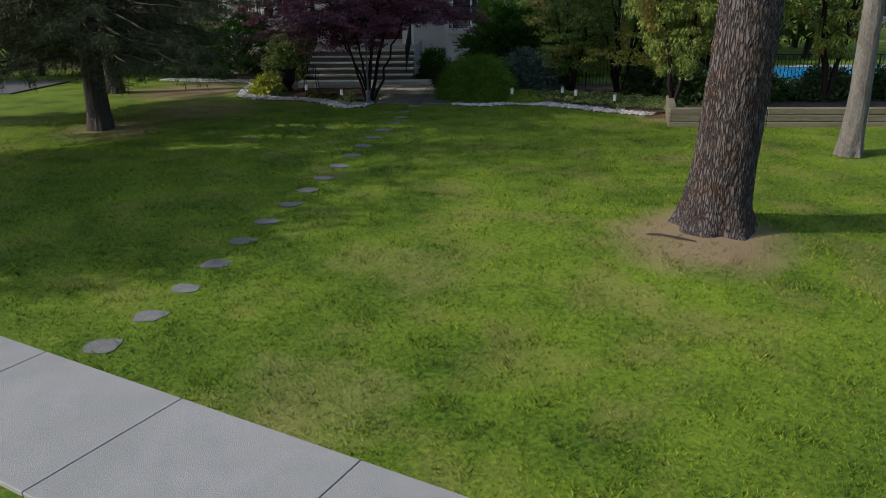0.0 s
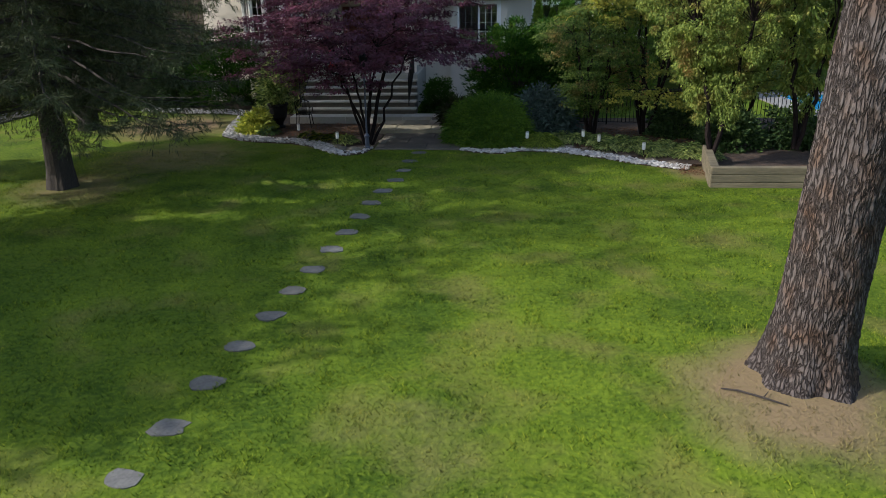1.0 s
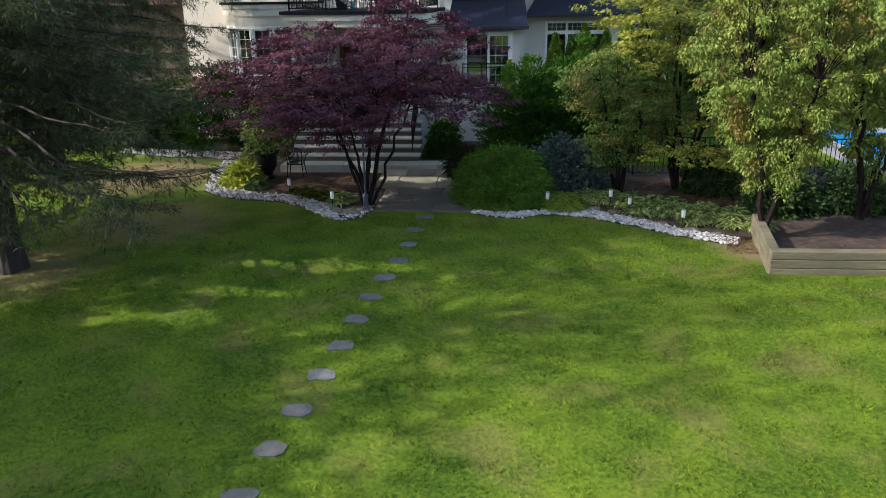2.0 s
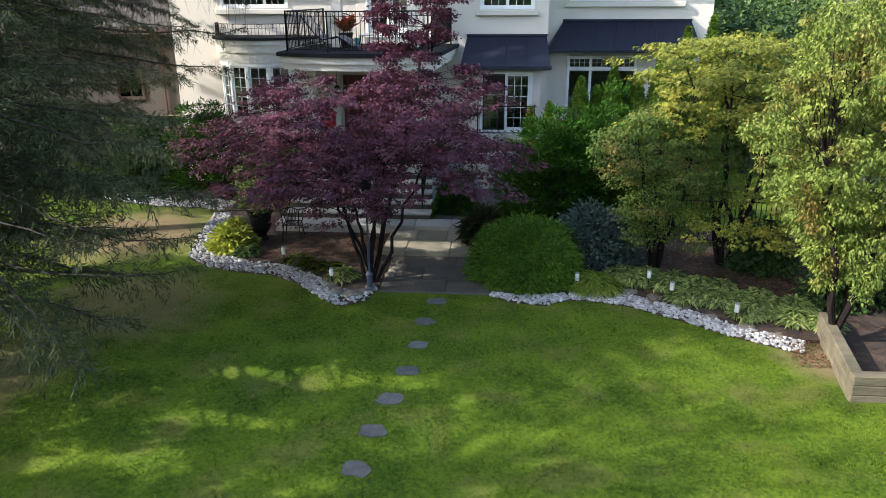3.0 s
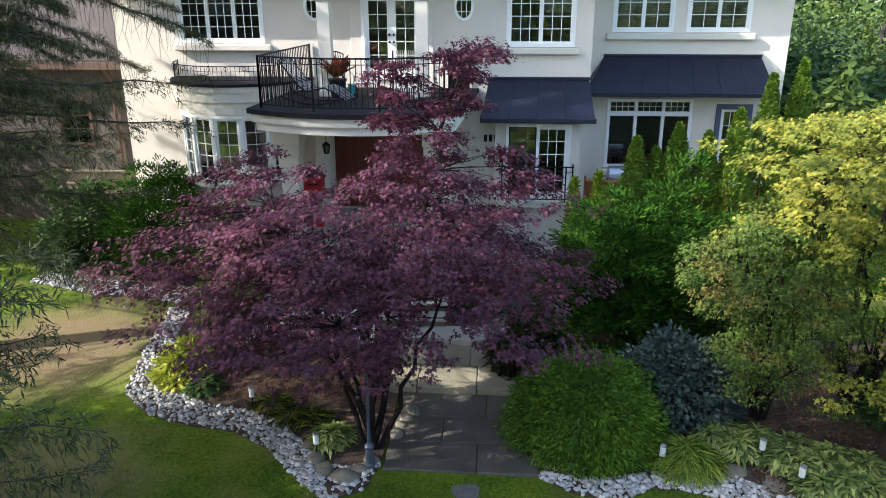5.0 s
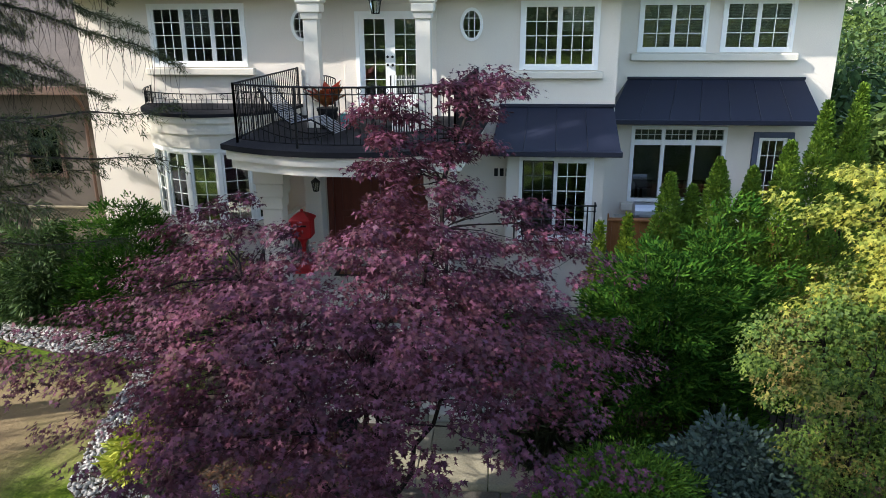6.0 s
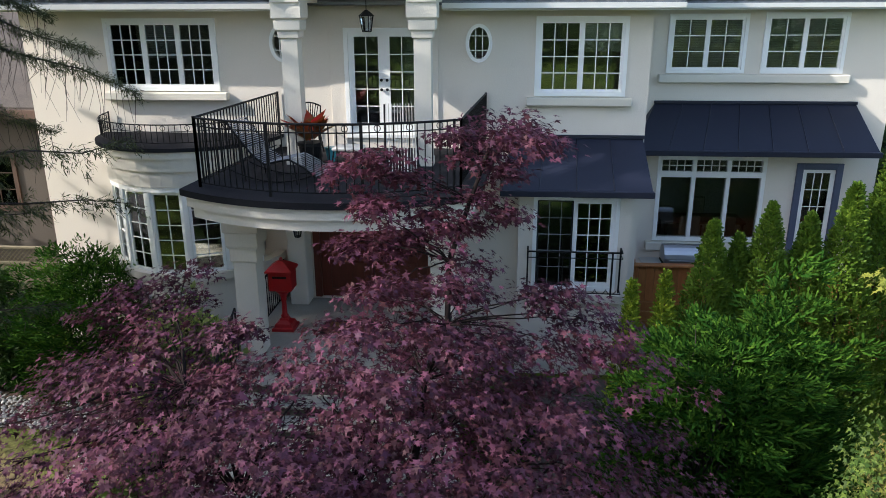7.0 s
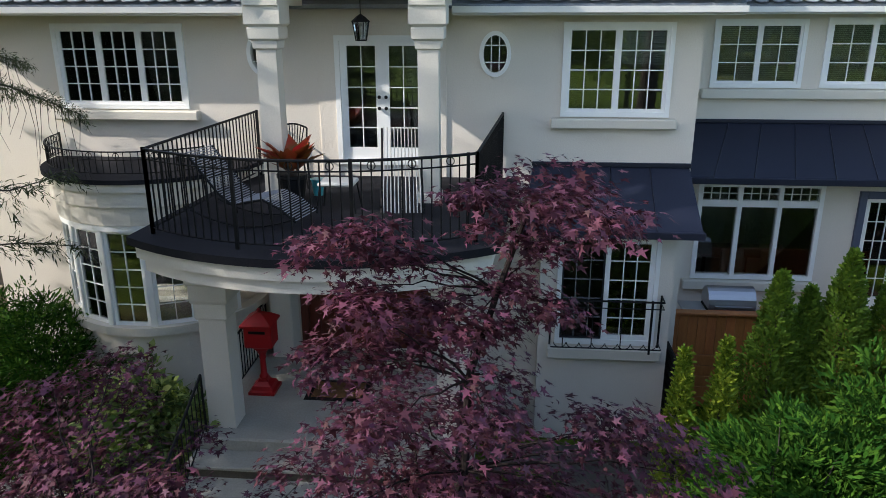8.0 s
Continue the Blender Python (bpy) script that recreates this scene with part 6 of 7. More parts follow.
def boulder(x, y, r, seed, mat, label, flat=0.6, name="boulder"):
    local = np.random.default_rng(seed)
    me = bpy.data.meshes.new(name)
    bm = bmesh.new()
    bmesh.ops.create_icosphere(bm, subdivisions=2, radius=1.0)
    sx, sy = r * (1 + 0.3 * local.random()), r * (0.8 + 0.2 * local.random())
    for v in bm.verts:
        j = 1 + 0.22 * noise.noise(v.co * 1.3 + Vector((seed, 0, 0)))
        v.co = Vector((v.co.x * sx * j, v.co.y * sy * j, v.co.z * r * flat * j))
    for q in bm.faces:
        q.smooth = True
    bm.to_mesh(me)
    bm.free()
    me.materials.append(mat)
    ob = new(name, me)
    ob.location = (x, y, ground_z(x, y) + r * flat * 0.35)
    ob.rotation_euler = (0, 0, local.random() * 6.28)
    ORIGIN[ob.name] = Vector(ob.location)
    return tagged(ob, label, "rock")


ROCK = material("tan_fieldstone", (0.22, 0.19, 0.145), (0.13, 0.115, 0.09), 0.9, 18, 3, 0.6, 0.4)
for k, (x, y, r) in enumerate(((-0.62, 15.0, 0.13), (-0.45, 14.62, 0.17), (-0.25, 14.35, 0.17), (0.08, 14.2, 0.18), (0.28, 14.38, 0.13), (0.43, 14.62, 0.14), (0.72, 15.35, 0.13), (0.76, 15.62, 0.11), (0.83, 15.85, 0.11), (0.9, 16.1, 0.15))):
    boulder(x, y, r, k + 1, ROCK, "rounded tan fieldstone at the bed edge")
for k, (x, y, r) in enumerate(((5.95, 14.75, 0.22), (6.45, 14.45, 0.24), (6.95, 14.05, 0.24), (7.4, 13.62, 0.22), (7.95, 13.2, 0.24), (8.45, 12.85, 0.22))):
    boulder(x, y, r, k + 30, ROCK, "flat weathered ledge stone behind the pebbles", 0.25)

for x, y, r in ((10.3, 14.6, 1.0), (12.2, 14.9, 1.1), (14.2, 15.0, 1.1), (16.4, 15.2, 1.2), (9.2, 16.4, 0.8)):
    leafy_shrub("understorey_shrub", (x, y, 0.0), (r, 0.7, 1.15), LEAF_DARK, OVAL, 0.11, 150, 40, "dark green shrub under the cedars", "shrub", lump=0.5)

leafy_shrub("weeping_shrub", (2.85, 17.7, 0.05), (0.55, 0.5, 0.95), LEAF_SPRUCE, SLIM, 0.22, 90, 45, "low weeping brown-green shrub beside the walk", bend=0.8)
leafy_shrub("boxwood_shrub", (1.95, 20.6, 0.0), (0.6, 0.5, 1.5), LEAF_YEW, OVAL, 0.06, 160, 60, "upright green boxwood beside the steps")

# ---- urn with shrub, garden chair ----
urn = thing("urn_planter", (-3.0, 17.75, 0.03), "black urn planter with a leafy shrub", "planter")
part("urn", Shape().lathe(-3.0, 17.75, [(0.2, 0.03), (0.2, 0.1), (0.13, 0.14), (0.15, 0.22), (0.27, 0.40), (0.29, 0.72), (0.33, 0.76), (0.33, 0.82), (0.27, 0.82), (0.26, 0.74)], 20), BLACK_IRON, urn)
c = np.array((-3.0, 17.75, 1.25)) + unit(60) * np.array((0.42, 0.42, 0.45)) * (0.5 + 0.5 * rng.random((60, 1)))
pl, wy, nr = clumps_to_leaves(c, np.full(60, 0.16), 45, 0.8, 0.3)
crown_part("foliage", leaf_mesh("foliage", OVAL, pl, wy, nr, 0.085 * (0.7 + 0.6 * rng.random(len(pl))), LEAF_HOSTA, (-3.0, 17.75, 0.03), 0.2), urn)


def iron_chair(x, y, z, turn, label, name="garden_chair"):
    ob = thing(name, (x, y, z), label, "chair")
    m = pose(x, y, z, 0, 0, turn)
    P = lambda a, b, c: tuple(m @ Vector((a, b, c)))
    seat = Shape()
    seat.tube([P(-0.22, -0.22, 0.43), P(0.22, -0.22, 0.43), P(0.22, 0.22, 0.43), P(-0.22, 0.22, 0.43), P(-0.22, -0.22, 0.43)], 0.014, 6)
    seat_frame = part("seat", seat, BLACK_IRON, ob)
    for k in range(9):
        u = -0.2 + 0.05 * k
        part("slat", Shape().tube([P(u, -0.21, 0.43), P(u, 0.21, 0.43)], 0.011, 5), BLACK_IRON, seat_frame)
    for sx, sy in ((-1, -1), (1, -1), (1, 1), (-1, 1)):
        part("leg", Shape().tube([P(0.2 * sx, 0.2 * sy, 0.43), P(0.22 * sx, 0.23 * sy, 0.2), P(0.25 * sx, 0.27 * sy, 0.0)], 0.014, 6), BLACK_IRON, ob)
    back = Shape()
    top = [P(-0.23 + 0.46 * i / 10, 0.24 + 0.06, 0.86 + 0.07 * math.sin(math.pi * i / 10)) for i in range(11)]
    back.tube(top, 0.014, 6)
    for i in range(1, 10):
        back.tube([P(-0.12 + 0.024 * i, 0.22, 0.45), top[i]], 0.009, 5)
    back.tube([P(-0.2, 0.22, 0.43), top[0]], 0.014, 6)
    back.tube([P(0.2, 0.22, 0.43), top[10]], 0.014, 6)
    part("backrest", back, BLACK_IRON, ob)
    for sx in (-1, 1):
        part("arm", Shape().tube([P(0.22 * sx, 0.27, 0.66), P(0.27 * sx, 0.05, 0.67), P(0.27 * sx, -0.2, 0.63), P(0.22 * sx, -0.21, 0.45)], 0.012, 6), BLACK_IRON, ob)
    return ob


iron_chair(-2.2, 17.9, 0.03, 185, "black wrought-iron garden armchair in the bed")

# ---- stoop fittings ----
def slanted_rail(parent, a, b, height, n, label="black iron handrail"):
    a, b = Vector(a), Vector(b)
    up = Vector((0, 0, height))
    top = Shape().tube([a + up, b + up], 0.02, 6)
    rail = part("handrail", top, BLACK_IRON, parent, label)
    part("rail", Shape().tube([a + up * 0.12, b + up * 0.12], 0.012, 5), BLACK_IRON, rail)
    for i in range(n + 1):
        p = a.lerp(b, i / n)
        end = i in (0, n)
        part("post" if end else "baluster", Shape().tube([p + up * (0 if end else 0.12), p + up], 0.018 if end else 0.009, 5), BLACK_IRON, rail)


slanted_rail(stoop, (-2.66, 21.1, 1.4), (-2.66, 19.3, 0.5), 0.92, 14)
slanted_rail(stoop, (1.05, 21.1, 1.4), (1.05, 19.3, 0.5), 0.92, 14)
slanted_rail(stoop, (-2.62, 21.75, 1.4), (-2.62, 23.9, 1.4), 0.92, 18)
post = thing("mailbox", (-2.2, 22.4, 1.40), "red cast-iron pillar mailbox on the stoop", "mailbox")
part("base", Shape().lathe(-2.2, 22.4, [(0.21, 1.40), (0.21, 1.45), (0.17, 1.47), (0.15, 1.53), (0.08, 1.58), (0.07, 1.62)], square=True), RED_PAINT, post)
part("pedestal", Shape().lathe(-2.2, 22.4, [(0.06, 1.60), (0.075, 1.66), (0.05, 1.70), (0.045, 1.95), (0.06, 1.99), (0.05, 2.03), (0.10, 2.12), (0.17, 2.20)], 16), RED_PAINT, post, smooth=True)
part("box", Shape().soft_box(-2.42, -1.98, 22.22, 22.58, 2.2, 2.58, 0.02), RED_PAINT, post)
part("roof", Shape().lathe(-2.2, 22.4, [(0.25, 2.58), (0.25, 2.61), (0.15, 2.69), (0.07, 2.74), (0.03, 2.76)], square=True), RED_PAINT, post)
part("finial", Shape().lathe(-2.2, 22.4, [(0.02, 2.75), (0.035, 2.78), (0.02, 2.82)], 10), RED_PAINT, post)
part("slot", Shape().box(-2.33, -2.07, 22.205, 22.222, 2.46, 2.50), BLACK_IRON, post, "dark letter slot")
DOORMAT = material("coir_mat", (0.20, 0.10, 0.03), (0.10, 0.05, 0.02), 0.95, 60, 3, 0.6, 0.5)
mat_ = thing("doormat", (-1.0, 22.45, 1.40), "brown coir doormat with a dark border", "doormat")
part("border", Shape().soft_box(-1.5, -0.5, 22.12, 22.78, 1.40, 1.412, 0.004), BLACK_IRON, mat_)
part("coir_top", Shape().soft_box(-1.4, -0.6, 22.2, 22.7, 1.41, 1.425, 0.006), DOORMAT, mat_)

# entrance door in its recess
f = Shape()
f.soft_box(-2.0, -1.86, 23.97, 24.2, 1.42, 3.62, 0.01).soft_box(0.36, 0.5, 23.97, 24.2, 1.42, 3.62, 0.01).soft_box(-1.86, 0.36, 23.97, 24.2, 3.48, 3.62, 0.01)
entry = part("entrance_door", f, RED_DOOR, house, "mahogany-red double entrance door")
for a, b_ in ((-1.86, -0.76), (-0.74, 0.36)):
    s = Shape().soft_box(a, b_, 24.05, 24.12, 1.42, 3.48, 0.01)
    leaf_ = part("leaf", s, RED_DOOR, entry)
    for c_, d_ in ((1.6, 2.2), (2.35, 3.3)):
        part("panel", Shape().soft_box(a + 0.2, b_ - 0.2, 24.02, 24.06, c_, d_, 0.02), RED_DOOR, entry)
for hx in (-0.84, -0.66):
    part("door_handle", Shape().tube([(hx, 24.0, 2.2), (hx, 23.97, 2.3), (hx, 23.97, 2.5), (hx, 24.0, 2.6)], 0.012, 6), BLACK_IRON, entry)
part("pilaster", Shape().soft_box(-2.42, -2.04, 23.55, 24.0, 1.40, 4.02, 0.02), STUCCO, house)


def lantern(x, y, z, h, r, hang, label):
    ob = thing("lantern", (x, y, z), label, "lantern")
    fr_ = Shape()
    for k in range(6):
        a = 2 * math.pi * k / 6
        fr_.tube([(x + r * 0.65 * math.cos(a), y + r * 0.65 * math.sin(a), z), (x + r * math.cos(a), y + r * math.sin(a), z + h * 0.7)], 0.008, 4)
    fr_.lathe(x, y, [(r * 0.7, z - 0.01), (r * 0.7, z + 0.01)], 6)
    part("frame", fr_, BLACK_IRON, ob)
    part("glass", Shape().lathe(x, y, [(r * 0.6, z + 0.012), (r * 0.93, z + h * 0.69)], 6), GLASS, ob)
    part("roof", Shape().lathe(x, y, [(r * 1.2, z + h * 0.7), (r * 1.1, z + h * 0.75), (r * 0.5, z + h * 0.92), (r * 0.15, z + h)], 6), BLACK_IRON, ob)
    part("hanger", Shape().tube([(x, y, z + h - 0.01), (x, y, hang)], 0.008, 5), BLACK_IRON, ob)


lantern(-0.55, 23.0, 6.82, 0.36, 0.12, 7.5, "black hanging lantern under the porch roof")
lantern(-1.88, 22.5, 3.2, 0.28, 0.09, 4.02, "small black hanging lantern over the stoop")

# ---- house number as plain bars ----
for k in range(3):
    x = 1.92 + 0.13 * k
    part("number_bar", Shape().soft_box(x, x + 0.085, WALL_Y - 0.015, WALL_Y + 0.002, 3.24, 3.42, 0.004), BLACK_IRON, house)

# ---- juliet railing, deck and grill ----
railing(house, [(2.4, BUMP_Y), (2.4, BUMP_Y - 0.28), (4.2, BUMP_Y - 0.28), (4.2, BUMP_Y)], 1.82, 0.92, 0.45, 4, True, "juliet_railing", 0.016)
sc = Shape()
for k in range(8):
    cx = 2.55 + 0.21 * k
    sc.tube([(cx + 0.1 * math.cos(radians(180 + 18 * i)), BUMP_Y - 0.28, 1.99 + 0.09 * math.sin(radians(180 + 18 * i))) for i in range(11)], 0.007, 4, False)
part("scroll", sc, BLACK_IRON, house)
deck = thing("wooden_deck", (5.4, 24.6, 0), "stained cedar deck with a boarded side", "deck", kind="structure")
for k in range(10):
    part("board", Shape().soft_box(4.58 + 0.165 * k, 4.74 + 0.165 * k, 24.5, 24.54, 1.3, 2.08, 0.005), CEDAR_WOOD, deck)
for k in range(5):
    part("board", Shape().soft_box(4.58, 6.23, 24.47, 24.5, 0.25 + 0.21 * k, 0.45 + 0.21 * k, 0.005), CEDAR_WOOD, deck)
part("cap_rail", Shape().soft_box(4.55, 6.26, 24.42, 24.6, 2.08, 2.13, 0.01), CEDAR_WOOD, deck)
for x in (4.60, 6.2):
    part("post", Shape().soft_box(x - 0.06, x + 0.06, 24.46, 24.58, 0.0, 2.24, 0.01), CEDAR_WOOD, deck)
for k in range(13):
    part("board", Shape().soft_box(4.57, 10.0, 24.62 + 0.152 * k, 24.765 + 0.152 * k, 1.15, 1.19, 0.005), CEDAR_WOOD, deck)
for k in range(22):
    part("board", Shape().soft_box(6.3 + 0.165 * k, 6.46 + 0.165 * k, 24.5, 24.54, 0.1, 2.0, 0.005), CEDAR_WOOD, deck)
gate = thing("slatted_screen", (4.46, 23.3, 0.0), "black slatted metal screen beside the deck", "screen", kind="structure")
for k in range(20):
    part("slat", Shape().soft_box(4.44, 4.47, 22.75 + 0.085 * k, 22.81 + 0.085 * k, 0.06, 1.72, 0.004), BLACK_IRON, gate)
part("rail", Shape().soft_box(4.43, 4.48, 22.73, 24.46, 1.72, 1.77, 0.008), BLACK_IRON, gate)
part("rail", Shape().soft_box(4.475, 4.50, 22.73, 24.46, 0.15, 0.20, 0.004), BLACK_IRON, gate)
grill = thing("barbecue_grill", (5.75, 25.1, 1.19), "stainless steel barbecue grill with a closed lid", "grill")
part("cabinet", Shape().soft_box(5.32, 6.18, 24.85, 25.35, 1.25, 2.02, 0.02), BLACK_IRON, grill)
lid = Shape()
prof = [(24.84 + 0.26 - 0.27 * math.cos(radians(a)), 2.04 + 0.36 * math.sin(radians(a))) for a in range(0, 181, 15)]
n = len(prof)
lid.add([(5.33, *q) for q in prof] + [(6.17, *q) for q in prof], [(i, i + 1, n + i + 1, n + i) for i in range(n - 1)] + [tuple(range(n))[::-1], tuple(range(n, 2 * n))])
part("lid", lid, STEEL, grill, smooth=False)
part("lid_handle", Shape().tube([(5.42, 24.78, 2.12), (6.08, 24.78, 2.12)], 0.015, 8), STEEL, grill)
part("side_shelf", Shape().soft_box(4.88, 5.3, 24.86, 25.3, 1.98, 2.02, 0.008), STEEL, grill)
for sx in (5.36, 6.14):
    part("leg", Shape().box(sx - 0.02, sx + 0.02, 25.05, 25.09, 1.19, 1.25), BLACK_IRON, grill)

# ---- hydrangea heads ----
LIME = leaf_material("lime_petal", (0.36, 0.42, 0.08), (0.22, 0.30, 0.05), 0.3, 0.3)
hyd = bpy.data.objects["hydrangea_shrub"]
for k in range(14):
    a = radians(190 + 13 * k + 20 * rng.random())
    u = 0.25 + 0.6 * rng.random()
    c = np.array((-3.6 + 1.05 * math.cos(a) * (1 - 0.5 * u), 21.3 + 0.8 * math.sin(a) * (1 - 0.4 * u), 0.5 + 2.0 * u))
    d = unit(60)
    tagged(crown_part("flower_head", leaf_mesh("flower_head", OVAL, c + d * 0.07, d + unit(60) * 0.5, d, np.full(60, 0.04), LIME, (-3.6, 21.3, 0.0), 0.2), hyd), kind="stuff")

# ---- balcony furniture ----
WICKER = material("woven_strap", (0.34, 0.33, 0.33), (0.22, 0.21, 0.22), 0.7, 30, 3, 0.5, 0.1)
STRAP = material("pale_strap", (0.6, 0.58, 0.53), (0.5, 0.48, 0.43), 0.7, 30, 3, 0.4, 0.05)
def chaise(x, y, z, turn, profile, width, slat_mat, label, category, along=True, slats=26):
    """A lounger: a slatted bed over a bent profile of (run, height), on a tubular frame."""
    ob = thing("lounge_chair", (x, y, z), label, category)
    m = pose(x, y, z, 0, 0, turn)
    P = lambda a, b, c: tuple(m @ Vector((a, b, c)))
    fr_ = Shape()
    for sy in (-1, 1):
        fr_.tube([P(u, sy * width / 2, h) for u, h in profile], 0.017, 6)
    part("frame", fr_, BLACK_IRON, ob)
    us = [q[0] for q in profile]
    hs = [q[1] for q in profile]
    dist = [0.0]
    for i in range(1, len(profile)):
        dist.append(dist[-1] + math.hypot(us[i] - us[i - 1], hs[i] - hs[i - 1]))
    s = Shape()
    if along:
        for k in range(slats):
            d_ = dist[-1] * (k + 0.5) / slats
            u, h = float(np.interp(d_, dist, us)), float(np.interp(d_, dist, hs))
            s.tube([P(u, -width / 2, h + 0.012), P(u, width / 2, h + 0.012)], 0.0075, 5)
    else:
        for k in range(slats):
            b_ = -width / 2 + width * (k + 0.5) / slats
            s.tube([P(u, b_, h + 0.012) for u, h in profile], 0.0085, 5)
    tagged(part("slats", s, slat_mat, ob), kind="stuff")
    for sy in (-1, 1):
        lo, hi = min(us), max(us)
        run = [(lo + (hi - lo) * t, 0.02 + 0.16 * (2 * t - 1) ** 2) for t in [i / 10 for i in range(11)]]
        part("runner", Shape().tube([P(u, sy * (width / 2 + 0.02), h) for u, h in run], 0.014, 6), BLACK_IRON, ob)
    for u, sy in ((0.15, -1), (0.15, 1), (0.75, -1), (0.75, 1)):
        uu = us[0] + (us[-1] - us[0]) * u
        hh = float(np.interp(uu, us, hs)) if us[-1] > us[0] else 0.3
        part("leg", Shape().tube([P(uu, sy * width / 2, hh), P(uu + 0.06, sy * (width / 2 + 0.02), 0.0)], 0.013, 6), BLACK_IRON, ob)
    return ob


chaise(-2.4, 21.25, 4.6, -12, [(0.0, 0.92), (0.2, 0.68), (0.42, 0.42), (0.62, 0.28), (0.85, 0.34), (1.05, 0.38), (1.3, 0.27), (1.5, 0.12)], 0.58, WICKER, "grey woven chaise lounge on the balcony", "lounger", True, 52)
chaise(0.1, 22.35, 4.6, -82, [(-0.2, 1.02), (0.0, 0.70), (0.16, 0.44), (0.5, 0.40), (0.68, 0.36), (0.95, 0.06)], 0.55, STRAP, "pale-strapped reclining garden chair on the balcony", "chair", False, 11)
tb = thing("side_table", (-0.7, 21.75, 4.6), "low black metal side table with a pale cushion top", "table")
part("tabletop", Shape().soft_box(-0.95, -0.45, 21.58, 21.98, 4.96, 5.02, 0.02), STRAP, tb)
for sx, sy in ((-1, -1), (1, -1), (1, 1), (-1, 1)):
    part("leg", Shape().tube([(-0.7 + 0.22 * sx, 21.78 + 0.17 * sy, 4.96), (-0.7 + 0.27 * sx, 21.78 + 0.21 * sy, 4.6)], 0.012, 6), BLACK_IRON, tb)
iron_chair(-1.75, 23.2, 4.6, 10, "black metal armchair against the balcony wall")
pot = thing("potted_croton", (-1.45, 22.15, 4.6), "potted croton with red and green leaves", "plant")
part("pot", Shape().lathe(-1.45, 22.15, [(0.15, 4.6), (0.2, 4.95), (0.22, 4.97), (0.22, 5.02), (0.18, 5.02)], 18), BLACK_IRON, pot)
CROTON = material("croton_leaf", (0.40, 0.045, 0.02), (0.17, 0.10, 0.02), 0.4, 4, 2.5, 0.9, 0.0, per_island=0.4, translucent=0.2)
n = 46
a = rng.random(n) * 6.28
pl = np.stack((-1.45 + 0.06 * np.cos(a), 22.15 + 0.06 * np.sin(a), 5.02 + 0.18 * rng.random(n)), 1)
wy = np.stack((np.cos(a), np.sin(a), 0.7 + 1.6 * rng.random(n)), 1)
crown_part("leaves", leaf_mesh("leaves", OVAL, pl, wy, np.stack((-np.cos(a), -np.sin(a), np.full(n, 1.2)), 1), 0.42 * (0.7 + 0.5 * rng.random(n)), CROTON, (-1.45, 22.15, 4.6), 0.35), pot)
AQUA = material("aqua_glazed_pot", (0.08, 0.42, 0.45), (0.06, 0.34, 0.38), 0.3, 20, 3, 0.4, 0.02)
can = thing("aqua_bucket", (-1.2, 22.6, 4.6), "small aqua glazed pot on the balcony", "pot")
part("body", Shape().lathe(-1.2, 22.6, [(0.07, 4.6), (0.1, 4.82), (0.11, 4.84), (0.09, 4.84)], 14), AQUA, can)
part("rim", Shape().lathe(-1.2, 22.6, [(0.112, 4.835), (0.115, 4.85), (0.09, 4.852)], 14), AQUA, can)

# ---- timber edging and iron fence ----
tw = thing("timber_retaining_wall", (8.7, 10.6, 0), "weathered timber retaining wall", "retaining wall", kind="structure")
for k in range(3):
    z = -0.06 + 0.17 * k
    for j in range(4):
        part("timber", Shape().soft_box(8.72 + 2.4 * j, 8.72 + 2.4 * j + 2.39, 10.5, 10.7, z, z + 0.166, 0.015), WEATHERED, tw)
    part("timber", Shape().soft_box(-0.1, 0.1, 0.02, 2.35, z, z + 0.166, 0.015, pose(8.83, 10.69, 0, 0, 0, -10.5)), WEATHERED, tw)
fence = thing("iron_fence", (6.0, 18.6, 0), "black iron garden fence behind the shrubs", "fence", kind="structure")
railing(fence, [(5.6, 18.4), (12.0, 17.9), (18.0, 17.6)], 0.05, 1.1, 0.12, 16)

# ---- pool and yard beyond ----
POOL = material("pool_water", (0.02, 0.28, 0.55), (0.02, 0.2, 0.45), 0.15, 4, 1, 0.5, 0.1)
solid("pool", Shape().soft_box(15.2, 24.0, 19.0, 25.0, -0.1, 0.06, 0.02), POOL, (17, 22, 0), "blue swimming pool beyond the fence", "pool", kind="structure")
pd = Shape()
pd.box(14.2, 25.0, 18.2, 19.0, -0.1, 0.05).box(14.2, 25.0, 25.0, 26.0, -0.1, 0.05).box(14.2, 15.2, 19.0, 25.0, -0.1, 0.05).box(24.0, 25.0, 19.0, 25.0, -0.1, 0.05)
solid("pool_deck", pd, CONCRETE, (17, 18.2, 0), "pale concrete pool surround", "paving", kind="structure")

# ---- neighbouring house ----
nb = thing("neighbour_house", (-13.5, 28, 0), "beige stucco neighbouring house with brown trim", "house")
w = Shape()
pierced_wall(w, -19.0, -8.1, 26.8, 27.1, -0.2, 5.0, [(-11.2, -10.1, 2.4, 3.9)])
# beige stucco coloured dark to stand for the spruce's shade on these walls
SHADE_STUCCO = material("shade_dark_stucco", (0.125, 0.106, 0.088), (0.09, 0.076, 0.064), 0.92, 45, 0.6, 0.5, 0.3, spec=0.2)
part("wall", w, SHADE_STUCCO, nb)
part("wall", Shape().box(-19.0, -18.7, 27.1, 36.0, -0.2, 5.0), SHADE_STUCCO, nb)
part("wall", Shape().box(-8.4, -8.1, 27.1, 36.0, -0.2, 5.0), SHADE_STUCCO, nb)
part("wall", Shape().box(-18.7, -8.4, 30.0, 30.2, -0.2, 5.0), SHADE_STUCCO, nb)
r = Shape()
